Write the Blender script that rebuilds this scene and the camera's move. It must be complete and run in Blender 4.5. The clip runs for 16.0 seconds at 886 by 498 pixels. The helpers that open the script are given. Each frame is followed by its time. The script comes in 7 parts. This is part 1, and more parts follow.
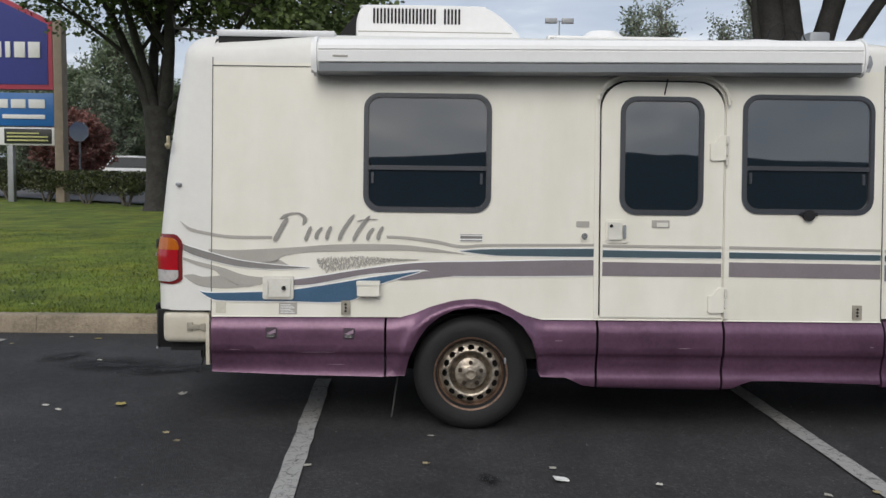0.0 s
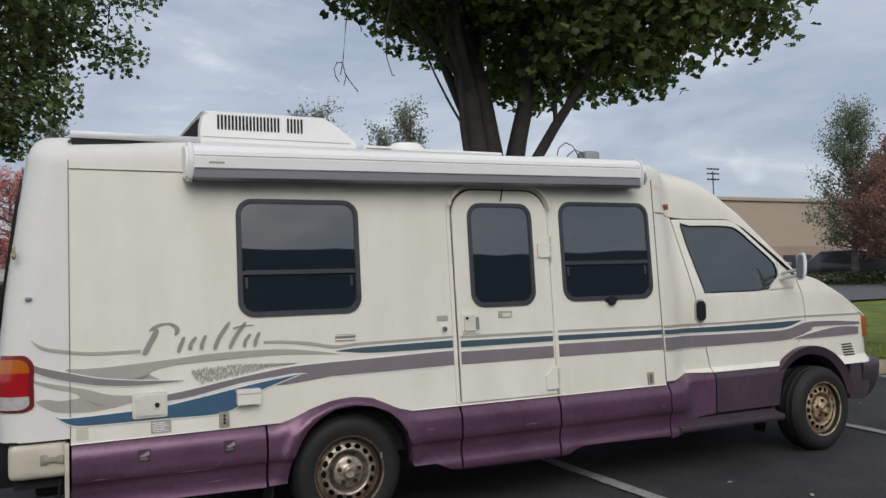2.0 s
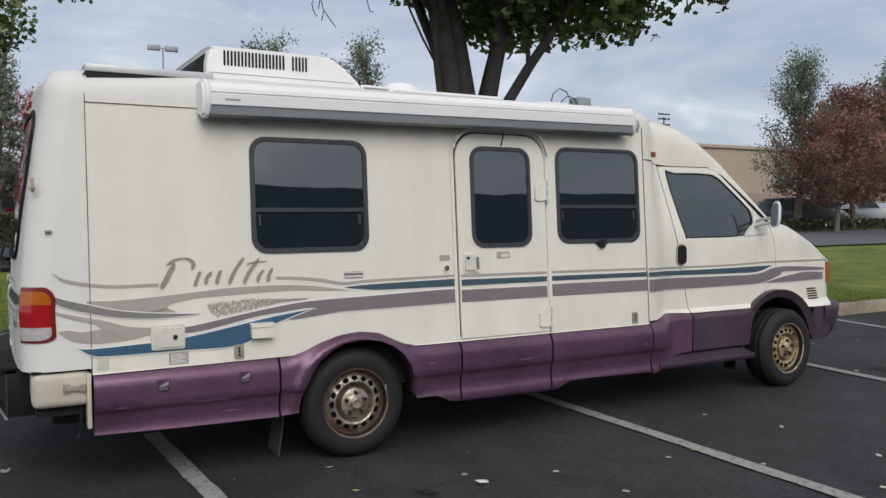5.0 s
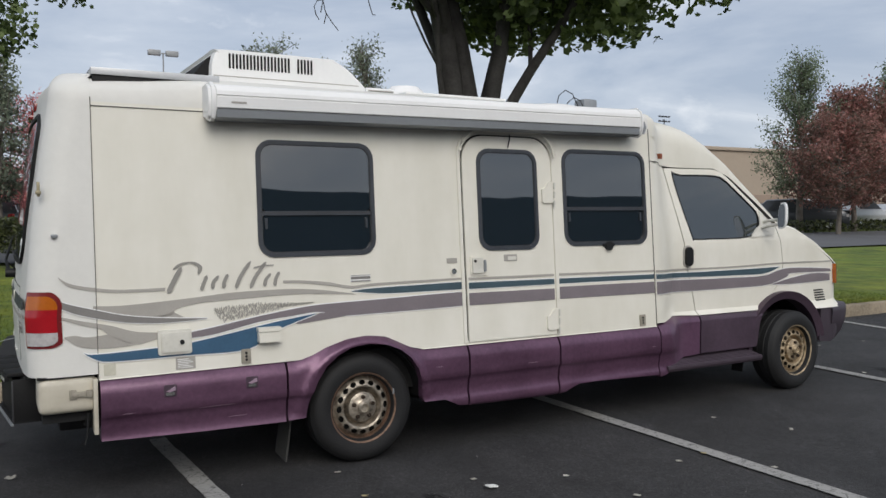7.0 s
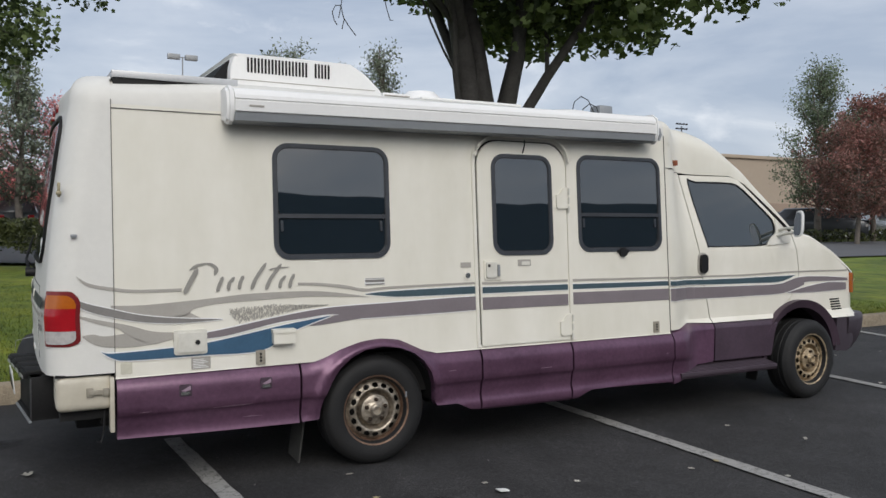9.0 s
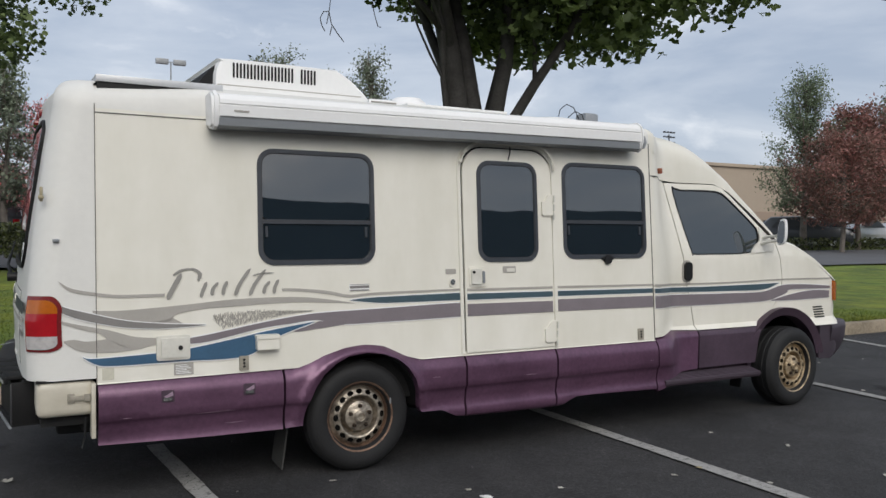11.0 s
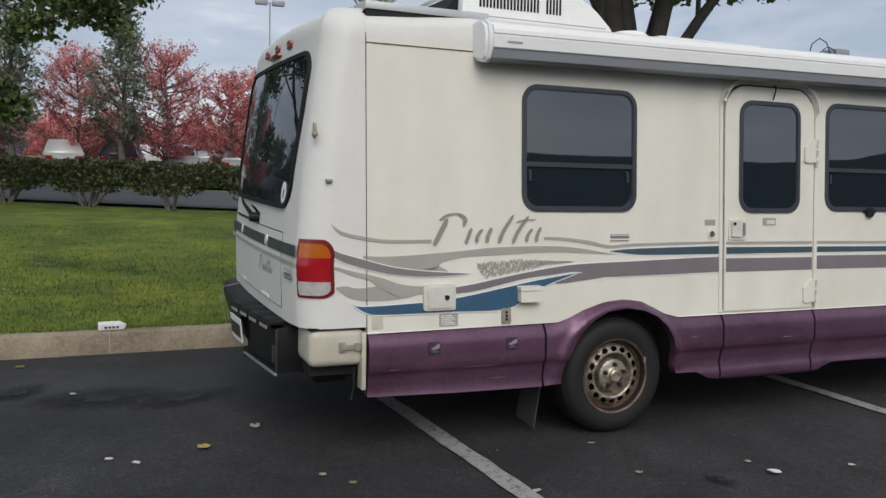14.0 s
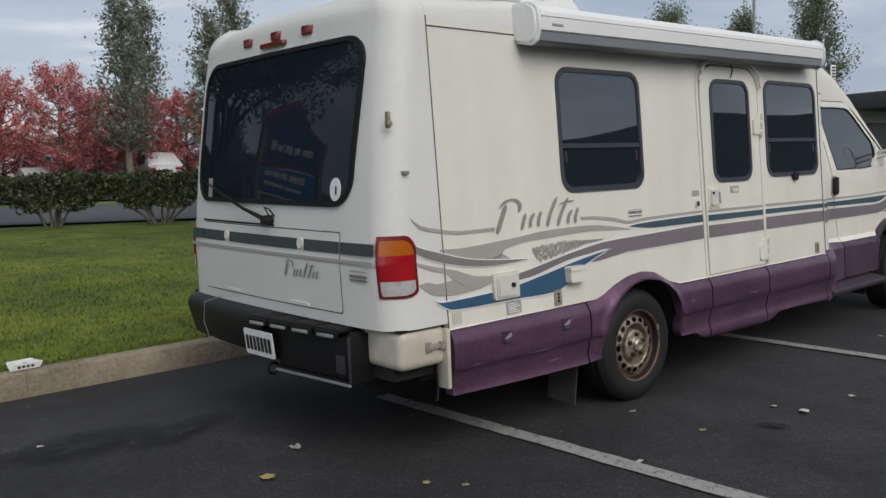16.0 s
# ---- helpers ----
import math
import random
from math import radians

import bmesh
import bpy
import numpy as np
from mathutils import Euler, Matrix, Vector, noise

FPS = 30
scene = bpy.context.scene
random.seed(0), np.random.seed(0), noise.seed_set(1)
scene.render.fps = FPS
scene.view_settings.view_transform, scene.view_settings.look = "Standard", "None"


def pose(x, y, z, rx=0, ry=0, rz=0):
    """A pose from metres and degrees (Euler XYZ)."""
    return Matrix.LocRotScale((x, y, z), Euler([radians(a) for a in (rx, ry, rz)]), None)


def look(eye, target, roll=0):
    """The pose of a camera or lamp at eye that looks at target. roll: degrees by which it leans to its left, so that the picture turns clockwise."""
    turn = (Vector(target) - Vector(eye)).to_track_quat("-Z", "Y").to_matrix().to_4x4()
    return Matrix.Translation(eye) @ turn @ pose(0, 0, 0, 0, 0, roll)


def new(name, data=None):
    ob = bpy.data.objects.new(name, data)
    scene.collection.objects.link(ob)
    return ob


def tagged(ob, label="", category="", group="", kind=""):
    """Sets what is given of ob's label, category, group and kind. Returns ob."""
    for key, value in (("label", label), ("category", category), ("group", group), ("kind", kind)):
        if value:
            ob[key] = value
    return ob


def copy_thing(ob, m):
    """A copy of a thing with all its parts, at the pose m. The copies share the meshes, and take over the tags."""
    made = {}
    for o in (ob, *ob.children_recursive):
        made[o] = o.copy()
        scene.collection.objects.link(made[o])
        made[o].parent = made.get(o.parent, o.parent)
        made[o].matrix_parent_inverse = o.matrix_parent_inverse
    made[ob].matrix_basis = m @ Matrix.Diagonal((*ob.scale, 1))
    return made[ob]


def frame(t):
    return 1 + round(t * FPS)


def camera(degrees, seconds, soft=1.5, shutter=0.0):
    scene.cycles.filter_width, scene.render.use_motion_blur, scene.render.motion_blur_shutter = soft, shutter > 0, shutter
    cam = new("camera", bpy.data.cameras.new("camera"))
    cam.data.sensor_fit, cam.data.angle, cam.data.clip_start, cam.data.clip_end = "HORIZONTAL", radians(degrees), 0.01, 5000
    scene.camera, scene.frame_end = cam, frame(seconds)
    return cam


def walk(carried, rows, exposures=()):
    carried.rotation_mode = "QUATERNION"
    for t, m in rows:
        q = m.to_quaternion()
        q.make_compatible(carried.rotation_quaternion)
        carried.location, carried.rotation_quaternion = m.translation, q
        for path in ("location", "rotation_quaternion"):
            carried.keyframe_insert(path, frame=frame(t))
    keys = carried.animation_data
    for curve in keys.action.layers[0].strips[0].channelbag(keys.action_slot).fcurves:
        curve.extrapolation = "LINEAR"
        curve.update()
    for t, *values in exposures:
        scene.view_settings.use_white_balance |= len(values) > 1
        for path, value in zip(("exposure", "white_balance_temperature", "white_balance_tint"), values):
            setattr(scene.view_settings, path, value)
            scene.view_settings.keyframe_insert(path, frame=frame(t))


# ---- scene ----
cam = camera(57.7, 16.0)
EXPOSURES = ((0, 0.28), (1, 0.20), (2, 0.10), (3, 0.11), (3.5, 0.12), (4, 0.20), (9, 0.24), (12.5, 0.25), (16, 0.10))
PATH = [
    (0, (-0.222, -4.162, 1.252), (-0.189, -2.167, 1.109), 0.7),
    (0.5, (-0.515, -4.014, 1.284), (-0.216, -2.04, 1.172), -2.7),
    (1, (-0.902, -3.969, 1.288), (-0.196, -2.098, 1.272), -2.1),
    (1.5, (-1.156, -4.045, 1.27), (-0.359, -2.212, 1.362), -1.7),
    (2, (-1.367, -4.142, 1.28), (-0.513, -2.335, 1.369), -1.7),
    (2.5, (-1.637, -4.131, 1.294), (-0.723, -2.354, 1.375), -1.5),
    (3, (-1.76, -4.071, 1.313), (-0.797, -2.319, 1.375), -1.5),
    (3.5, (-1.753, -4.069, 1.302), (-0.823, -2.299, 1.311), -0.6),
    (4, (-1.736, -4.096, 1.296), (-0.828, -2.315, 1.223), -0.4),
    (4.5, (-1.708, -4.13, 1.296), (-0.746, -2.377, 1.227), -0.4),
    (7, (-1.73, -4.083, 1.293), (-0.766, -2.331, 1.236), -0.8),
    (7.5, (-1.732, -4.091, 1.29), (-0.762, -2.343, 1.236), -0.3),
    (8, (-1.729, -4.1, 1.287), (-0.768, -2.347, 1.239), -0.2),
    (8.5, (-1.731, -4.105, 1.285), (-0.789, -2.341, 1.241), -0.2),
    (9, (-1.735, -4.105, 1.286), (-0.804, -2.335, 1.243), -0.2),
    (11.5, (-1.718, -4.119, 1.284), (-0.759, -2.364, 1.261), 0.1),
    (12, (-1.788, -4.101, 1.275), (-1.016, -2.256, 1.252), -0.0),
    (12.5, (-1.89, -4.047, 1.265), (-1.163, -2.184, 1.248), 1.3),
    (13, (-2.007, -3.877, 1.219), (-1.33, -1.998, 1.117), 3.3),
    (13.5, (-2.113, -3.59, 1.237), (-1.487, -1.701, 1.039), 2.4),
    (14, (-2.404, -3.422, 1.276), (-1.634, -1.583, 1.11), 1.2),
    (14.5, (-2.678, -3.22, 1.261), (-1.806, -1.427, 1.114), 0.9),
    (15, (-2.908, -2.994, 1.281), (-1.974, -1.233, 1.125), 0.1),
    (15.5, (-3.244, -2.831, 1.285), (-2.036, -1.245, 1.125), 0.1),
    (16, (-3.52, -2.624, 1.264), (-2.244, -1.095, 1.076), -2.3),
]
walk(cam, [(t, look(eye, target, roll)) for t, eye, target, roll in PATH], EXPOSURES)
SKY, SUN = 1.0, 1.34

# ---------------------------------------------------------------- world, sun
def node(nt, kind, **sockets):
    n = nt.nodes.new(kind)
    for k, v in sockets.items():
        n.inputs[k.replace("_", " ")].default_value = v
    return n


world = bpy.data.worlds.new("world")
scene.world = world
world.use_nodes = True
wt = world.node_tree
wt.nodes.clear()
sky = wt.nodes.new("ShaderNodeTexSky")
sky.sky_type, sky.sun_disc = "NISHITA", False
sky.sun_elevation, sky.sun_rotation = radians(38), radians(192)
sky.air_density, sky.dust_density = 1.2, 2.0
coord = wt.nodes.new("ShaderNodeTexCoord")
squash = wt.nodes.new("ShaderNodeMapping")
squash.inputs["Scale"].default_value = (1.0, 1.0, 3.6)
squash.inputs["Rotation"].default_value = (0.0, 0.12, 0.5)
clouds = node(wt, "ShaderNodeTexNoise", Scale=2.6, Detail=8.0, Roughness=0.56, Distortion=0.35)
ramp = wt.nodes.new("ShaderNodeValToRGB")
ramp.color_ramp.elements[0].position, ramp.color_ramp.elements[0].color = 0.38, (0.36, 0.42, 0.53, 1)
ramp.color_ramp.elements[1].position, ramp.color_ramp.elements[1].color = 0.70, (0.90, 0.91, 0.94, 1)
mid = ramp.color_ramp.elements.new(0.54)
mid.color = (0.50, 0.55, 0.64, 1)
cover = node(wt, "ShaderNodeMixRGB", Fac=0.86)
haze = wt.nodes.new("ShaderNodeMixRGB")
haze.blend_type = "MULTIPLY"
haze.inputs["Fac"].default_value = 1.0
haze.inputs["Color2"].default_value = (0.10, 0.10, 0.10, 1)
veil_dot = wt.nodes.new("ShaderNodeVectorMath")
veil_dot.operation = "DOT_PRODUCT"
veil_dot.inputs[1].default_value = tuple(Vector((-3.2, -14.5, 11.6)).normalized())
veil_map = wt.nodes.new("ShaderNodeMapRange")
veil_map.inputs["From Min"].default_value, veil_map.inputs["From Max"].default_value = 0.25, 1.0
veil = wt.nodes.new("ShaderNodeMixRGB")
veil.blend_type = "MULTIPLY"
veil.inputs["Color2"].default_value = (1.36, 1.29, 1.20, 1)
back = node(wt, "ShaderNodeBackground", Strength=SKY)
out = wt.nodes.new("ShaderNodeOutputWorld")
wt.links.new(coord.outputs["Generated"], squash.inputs["Vector"])
wt.links.new(squash.outputs["Vector"], clouds.inputs["Vector"])
wt.links.new(clouds.outputs["Fac"], ramp.inputs["Fac"])
wt.links.new(sky.outputs["Color"], haze.inputs["Color1"])
wt.links.new(haze.outputs["Color"], cover.inputs["Color1"])
rift = node(wt, "ShaderNodeTexNoise", Scale=5.5, Detail=6.0, Roughness=0.6, Distortion=0.5)
rift_map = wt.nodes.new("ShaderNodeMapRange")
rift_map.inputs["From Min"].default_value, rift_map.inputs["From Max"].default_value = 0.60, 0.76
rift_map.inputs["To Max"].default_value = 0.4
bright = node(wt, "ShaderNodeMixRGB", Color2=(0.98, 0.98, 1.0, 1))
wt.links.new(squash.outputs["Vector"], rift.inputs["Vector"])
wt.links.new(rift.outputs["Fac"], rift_map.inputs["Value"])
wt.links.new(rift_map.outputs["Result"], bright.inputs["Fac"])
wt.links.new(ramp.outputs["Color"], bright.inputs["Color1"])
wt.links.new(bright.outputs["Color"], cover.inputs["Color2"])
wt.links.new(coord.outputs["Generated"], veil_dot.inputs[0])
wt.links.new(veil_dot.outputs["Value"], veil_map.inputs["Value"])
wt.links.new(veil_map.outputs["Result"], veil.inputs["Fac"])
wt.links.new(cover.outputs["Color"], veil.inputs["Color1"])
wt.links.new(veil.outputs["Color"], back.inputs["Color"])
wt.links.new(back.outputs["Background"], out.inputs["Surface"])

sun_data = bpy.data.lights.new("sun", "SUN")
sun_data.energy, sun_data.angle, sun_data.color = SUN, radians(40), (1.0, 0.965, 0.91)
sun = new("sun", sun_data)
sun.matrix_world = look((-3.2, -14.5, 11.6), (0, 0, 0))


# ---------------------------------------------------------------- materials
MATS = {}


def mat(name, color, rough=0.5, metal=0.0, vary=0.15, scale=3.0, fine=60.0, bump=0.0, bump_scale=0.0, tint=None,
        coat=0.0, spec=0.5, island=0.0, rand=0.0, see=0.0, streak=None):
    """A surface with stains at a coarse scale and grain at a fine one."""
    if name in MATS:
        return MATS[name]
    m = bpy.data.materials.new(name)
    m.use_nodes = True
    t = m.node_tree
    b = t.nodes["Principled BSDF"]
    b.inputs["Roughness"].default_value = rough
    b.inputs["Metallic"].default_value = metal
    b.inputs["Specular IOR Level"].default_value = spec
    b.inputs["Coat Weight"].default_value = coat
    b.inputs["Coat Roughness"].default_value = 0.12
    co = t.nodes.new("ShaderNodeTexCoord")
    big = node(t, "ShaderNodeTexNoise", Scale=scale, Detail=5.0, Roughness=0.6)
    small = node(t, "ShaderNodeTexNoise", Scale=fine, Detail=3.0, Roughness=0.6)
    if streak:
        mp = t.nodes.new("ShaderNodeMapping")
        mp.inputs["Scale"].default_value = streak
        t.links.new(co.outputs["Object"], mp.inputs["Vector"])
        t.links.new(mp.outputs["Vector"], big.inputs["Vector"])
    else:
        t.links.new(co.outputs["Object"], big.inputs["Vector"])
    t.links.new(co.outputs["Object"], small.inputs["Vector"])
    add = t.nodes.new("ShaderNodeMath")
    add.operation = "MULTIPLY_ADD"
    t.links.new(small.outputs["Fac"], add.inputs[0])
    add.inputs[1].default_value = 0.5
    t.links.new(big.outputs["Fac"], add.inputs[2])
    last = add.outputs[0]
    for amount, source in ((island, "Random Per Island"), (rand, "Random")):
        if amount:
            g = t.nodes.new("ShaderNodeNewGeometry" if source == "Random Per Island" else "ShaderNodeObjectInfo")
            more = t.nodes.new("ShaderNodeMath")
            more.operation = "MULTIPLY_ADD"
            t.links.new(g.outputs[source], more.inputs[0])
            more.inputs[1].default_value = amount
            t.links.new(last, more.inputs[2])
            shift = t.nodes.new("ShaderNodeMath")
            shift.operation = "SUBTRACT"
            t.links.new(more.outputs[0], shift.inputs[0])
            shift.inputs[1].default_value = amount / 2
            last = shift.outputs[0]
    r = t.nodes.new("ShaderNodeValToRGB")
    r.color_ramp.elements[0].position, r.color_ramp.elements[1].position = 0.42, 1.08
    r.color_ramp.elements[1].position = 1.0
    dark = [c * (1 - vary) for c in color]
    light = [min(1.0, c * (1 + vary)) for c in (tint or color)]
    r.color_ramp.elements[0].color, r.color_ramp.elements[1].color = (*dark, 1), (*light, 1)
    t.links.new(last, r.inputs["Fac"])
    t.links.new(r.outputs["Color"], b.inputs["Base Color"])
    if bump:
        bn = node(t, "ShaderNodeTexNoise", Scale=bump_scale or fine, Detail=4.0)
        t.links.new(co.outputs["Object"], bn.inputs["Vector"])
        bu = node(t, "ShaderNodeBump", Strength=bump, Distance=0.01)
        t.links.new(bn.outputs["Fac"], bu.inputs["Height"])
        t.links.new(bu.outputs["Normal"], b.inputs["Normal"])
    if see:
        tr = t.nodes.new("ShaderNodeBsdfTranslucent")
        t.links.new(r.outputs["Color"], tr.inputs["Color"])
        mx = node(t, "ShaderNodeMixShader", Fac=see)
        t.links.new(b.outputs["BSDF"], mx.inputs[1])
        t.links.new(tr.outputs["BSDF"], mx.inputs[2])
        t.links.new(mx.outputs["Shader"], t.nodes["Material Output"].inputs["Surface"])
    MATS[name] = m
    return m


CREAM = mat("aged_cream_gelcoat", (0.708, 0.682, 0.585), 0.42, vary=0.045, scale=1.6, fine=4.0, tint=(0.768, 0.744, 0.668), coat=0.12, streak=(2.0, 2.0, 0.5))
WHITE = mat("white_gelcoat", (0.70, 0.69, 0.65), 0.5, vary=0.05, scale=1.6, fine=30, coat=0.06)
PLAST = mat("white_plastic", (0.80, 0.80, 0.79), 0.45, vary=0.05, scale=2.0, fine=40)
AGED = mat("aged_plastic", (0.60, 0.585, 0.52), 0.5, vary=0.07, scale=6, fine=50, tint=(0.66, 0.645, 0.585))
PURPLE = mat("plum_metallic_paint", (0.096, 0.043, 0.080), 0.40, 0.5, vary=0.22, scale=2.6, fine=40, coat=0.22, tint=(0.140, 0.070, 0.118))
DPLUM = mat("dark_plum_plastic", (0.058, 0.037, 0.053), 0.45, 0.4, vary=0.2, scale=3, fine=50, tint=(0.08, 0.052, 0.074))
GREY_DECAL = mat("grey_decal", (0.365, 0.345, 0.312), 0.55, vary=0.08, scale=6, fine=80)
DARK_DECAL = mat("dark_grey_decal", (0.20, 0.19, 0.18), 0.5, vary=0.12, scale=6, fine=80)
PLUM_DECAL = mat("faded_plum_decal", (0.185, 0.160, 0.172), 0.5, vary=0.12, scale=4, fine=80)
BLUE_DECAL = mat("blue_decal", (0.035, 0.095, 0.17), 0.45, vary=0.15, scale=5, fine=80)
TEAL_DECAL = mat("teal_decal", (0.05, 0.085, 0.105), 0.45, vary=0.15, scale=5, fine=80)
BLACK = mat("black_plastic", (0.006, 0.006, 0.0065), 0.6, spec=0.3, vary=0.25, scale=4, fine=70, bump=0.1)
DARKP = mat("charcoal_plastic", (0.009, 0.009, 0.0095), 0.5, spec=0.35, vary=0.25, scale=5, fine=60)
RUBBER = mat("worn_rubber", (0.0085, 0.0085, 0.009), 0.72, vary=0.35, scale=7, fine=120, bump=0.25)
UNDER = mat("underbody_black", (0.012, 0.012, 0.012), 0.8, vary=0.3)
GREYM = mat("grey_anodised_rail", (0.26, 0.275, 0.29), 0.45, 0.3, vary=0.1)
ALU = mat("aluminium", (0.62, 0.63, 0.64), 0.38, 0.85, vary=0.1)
STEEL = mat("weathered_steel_rim", (0.034, 0.019, 0.012), 0.5, 0.4, vary=0.7, scale=11, fine=50, bump=0.3, tint=(0.16, 0.098, 0.066))
DISC = mat("worn_wheel_disc", (0.040, 0.024, 0.015), 0.38, 0.65, vary=0.8, scale=17, fine=48, bump=0.45, tint=(0.36, 0.315, 0.255))
RUST = mat("rusty_steel_rim", (0.070, 0.036, 0.016), 0.45, 0.5, vary=0.75, scale=17, fine=55, bump=0.4, tint=(0.40, 0.315, 0.205))
CHROME = mat("chrome", (0.6, 0.6, 0.58), 0.25, 1.0, vary=0.1)
SOLAR = mat("solar_panel_dark", (0.015, 0.018, 0.03), 0.2, vary=0.2)
BRACKET = mat("weathered_bracket", (0.30, 0.275, 0.225), 0.6, 0.2, vary=0.35, scale=14, fine=60)
RED = mat("red_lens", (0.348, 0.005, 0.011), 0.16, vary=0.2, scale=9, coat=0.5)
AMBER = mat("amber_lens", (0.42, 0.105, 0.006), 0.16, vary=0.2, scale=9, coat=0.5)
CLEAR = mat("clear_lens", (0.44, 0.42, 0.41), 0.18, vary=0.2, scale=40, coat=0.5)
DKRED = mat("dark_red_lens", (0.17, 0.012, 0.014), 0.22, vary=0.2, coat=0.4)
PAPER = mat("white_paper", (0.74, 0.74, 0.72), 0.8, vary=0.08)
BARK = mat("maple_bark", (0.042, 0.039, 0.036), 0.9, vary=0.55, scale=5, fine=34, bump=0.9, bump_scale=24)
PALEBARK = mat("grey_bark", (0.16, 0.14, 0.12), 0.9, vary=0.4, scale=5, fine=30, bump=0.6)
LEAF = mat("maple_leaf_green", (0.085, 0.130, 0.052), 0.55, vary=0.5, scale=0.5, fine=3, island=0.7, see=0.45, tint=(0.150, 0.195, 0.075))
# far olive, maroon and dull green leaves: distance haze is mixed into the colour
LEAF_OL = mat("hazed_olive_leaf", (0.145, 0.180, 0.130), 0.6, vary=0.35, scale=0.4, fine=3, island=0.6, see=0.45, tint=(0.25, 0.285, 0.205))
LEAF_RED = mat("crimson_leaf", (0.56, 0.145, 0.155), 0.6, vary=0.3, scale=0.3, fine=2, island=0.6, see=0.5, tint=(0.76, 0.36, 0.34))
LEAF_MAR = mat("hazed_maroon_leaf", (0.130, 0.125, 0.085), 0.6, vary=0.35, scale=0.45, fine=1.6, island=0.4, see=0.35, tint=(0.31, 0.14, 0.12))
LEAF_DK = mat("hazed_green_leaf", (0.105, 0.145, 0.090), 0.6, vary=0.4, scale=0.4, fine=3, island=0.4, see=0.4, tint=(0.20, 0.245, 0.15))
LEAF_HEDGE = mat("hedge_leaf", (0.034, 0.048, 0.018), 0.5, vary=0.5, scale=1.2, fine=5, island=0.8, see=0.15, tint=(0.078, 0.090, 0.032))
LEAF_DRY = mat("fallen_leaf_yellow", (0.30, 0.245, 0.075), 0.7, vary=0.35, scale=30, rand=0.8)
LEAF_PALE = mat("fallen_leaf_pale", (0.48, 0.46, 0.40), 0.7, vary=0.3, scale=30, rand=0.7)
BLADE = mat("grass_blade", (0.040, 0.088, 0.005), 0.55, vary=0.62, scale=1.5, fine=7, island=0.95, see=0.25, tint=(0.112, 0.138, 0.012))
KERB = mat("kerb_concrete", (0.180, 0.146, 0.102), 0.9, vary=0.5, scale=2.2, fine=38, bump=1.0, bump_scale=60, tint=(0.25, 0.207, 0.150))
TAN = mat("tan_store_wall", (0.41, 0.335, 0.26), 0.85, vary=0.06, scale=0.1, fine=2)
TAN2 = mat("brown_store_base", (0.31, 0.235, 0.18), 0.85, vary=0.08, scale=0.1, fine=2)
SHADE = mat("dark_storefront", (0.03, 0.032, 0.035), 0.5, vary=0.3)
POLE = mat("grey_steel_pole", (0.30, 0.31, 0.32), 0.5, 0.4, vary=0.15)
WOODP = mat("weathered_sign_post", (0.27, 0.22, 0.17), 0.8, vary=0.2)
BLUESIGN = mat("sign_blue", (0.012, 0.022, 0.20), 0.4, vary=0.08, scale=0.8)
SKYSIGN = mat("sign_sky_blue", (0.015, 0.13, 0.40), 0.35, vary=0.08, scale=0.8)
REDSIGN = mat("sign_red", (0.36, 0.03, 0.06), 0.4, vary=0.08)
SIGNWHITE = mat("sign_white", (0.72, 0.72, 0.72), 0.4, vary=0.05)
SIGNBLACK = mat("sign_black", (0.02, 0.022, 0.02), 0.4, vary=0.1)
YELLOWISH = mat("sign_pale_yellow", (0.5, 0.5, 0.2), 0.5, vary=0.1)


def glass(name, color, ior, see):
    m = bpy.data.materials.new(name)
    m.use_nodes = True
    b = m.node_tree.nodes["Principled BSDF"]
    b.inputs["Base Color"].default_value = (*color, 1)
    b.inputs["Roughness"].default_value = 0.015
    b.inputs["IOR"].default_value = ior
    b.inputs["Transmission Weight"].default_value = see
    co = m.node_tree.nodes.new("ShaderNodeTexCoord")
    n = node(m.node_tree, "ShaderNodeTexNoise", Scale=2.2, Detail=1.0)
    bu = node(m.node_tree, "ShaderNodeBump", Strength=0.035, Distance=0.02)
    m.node_tree.links.new(co.outputs["Object"], n.inputs["Vector"])
    m.node_tree.links.new(n.outputs["Fac"], bu.inputs["Height"])
    m.node_tree.links.new(bu.outputs["Normal"], b.inputs["Normal"])
    return m


GLASS = glass("tinted_privacy_glass", (0.012, 0.021, 0.030), 2.15, 0.2)
CABGLASS = glass("tinted_cab_glass", (0.014, 0.022, 0.024), 2.1, 0.15)
REARGLASS = glass("tinted_rear_glass", (0.012, 0.018, 0.024), 1.24, 0.0)


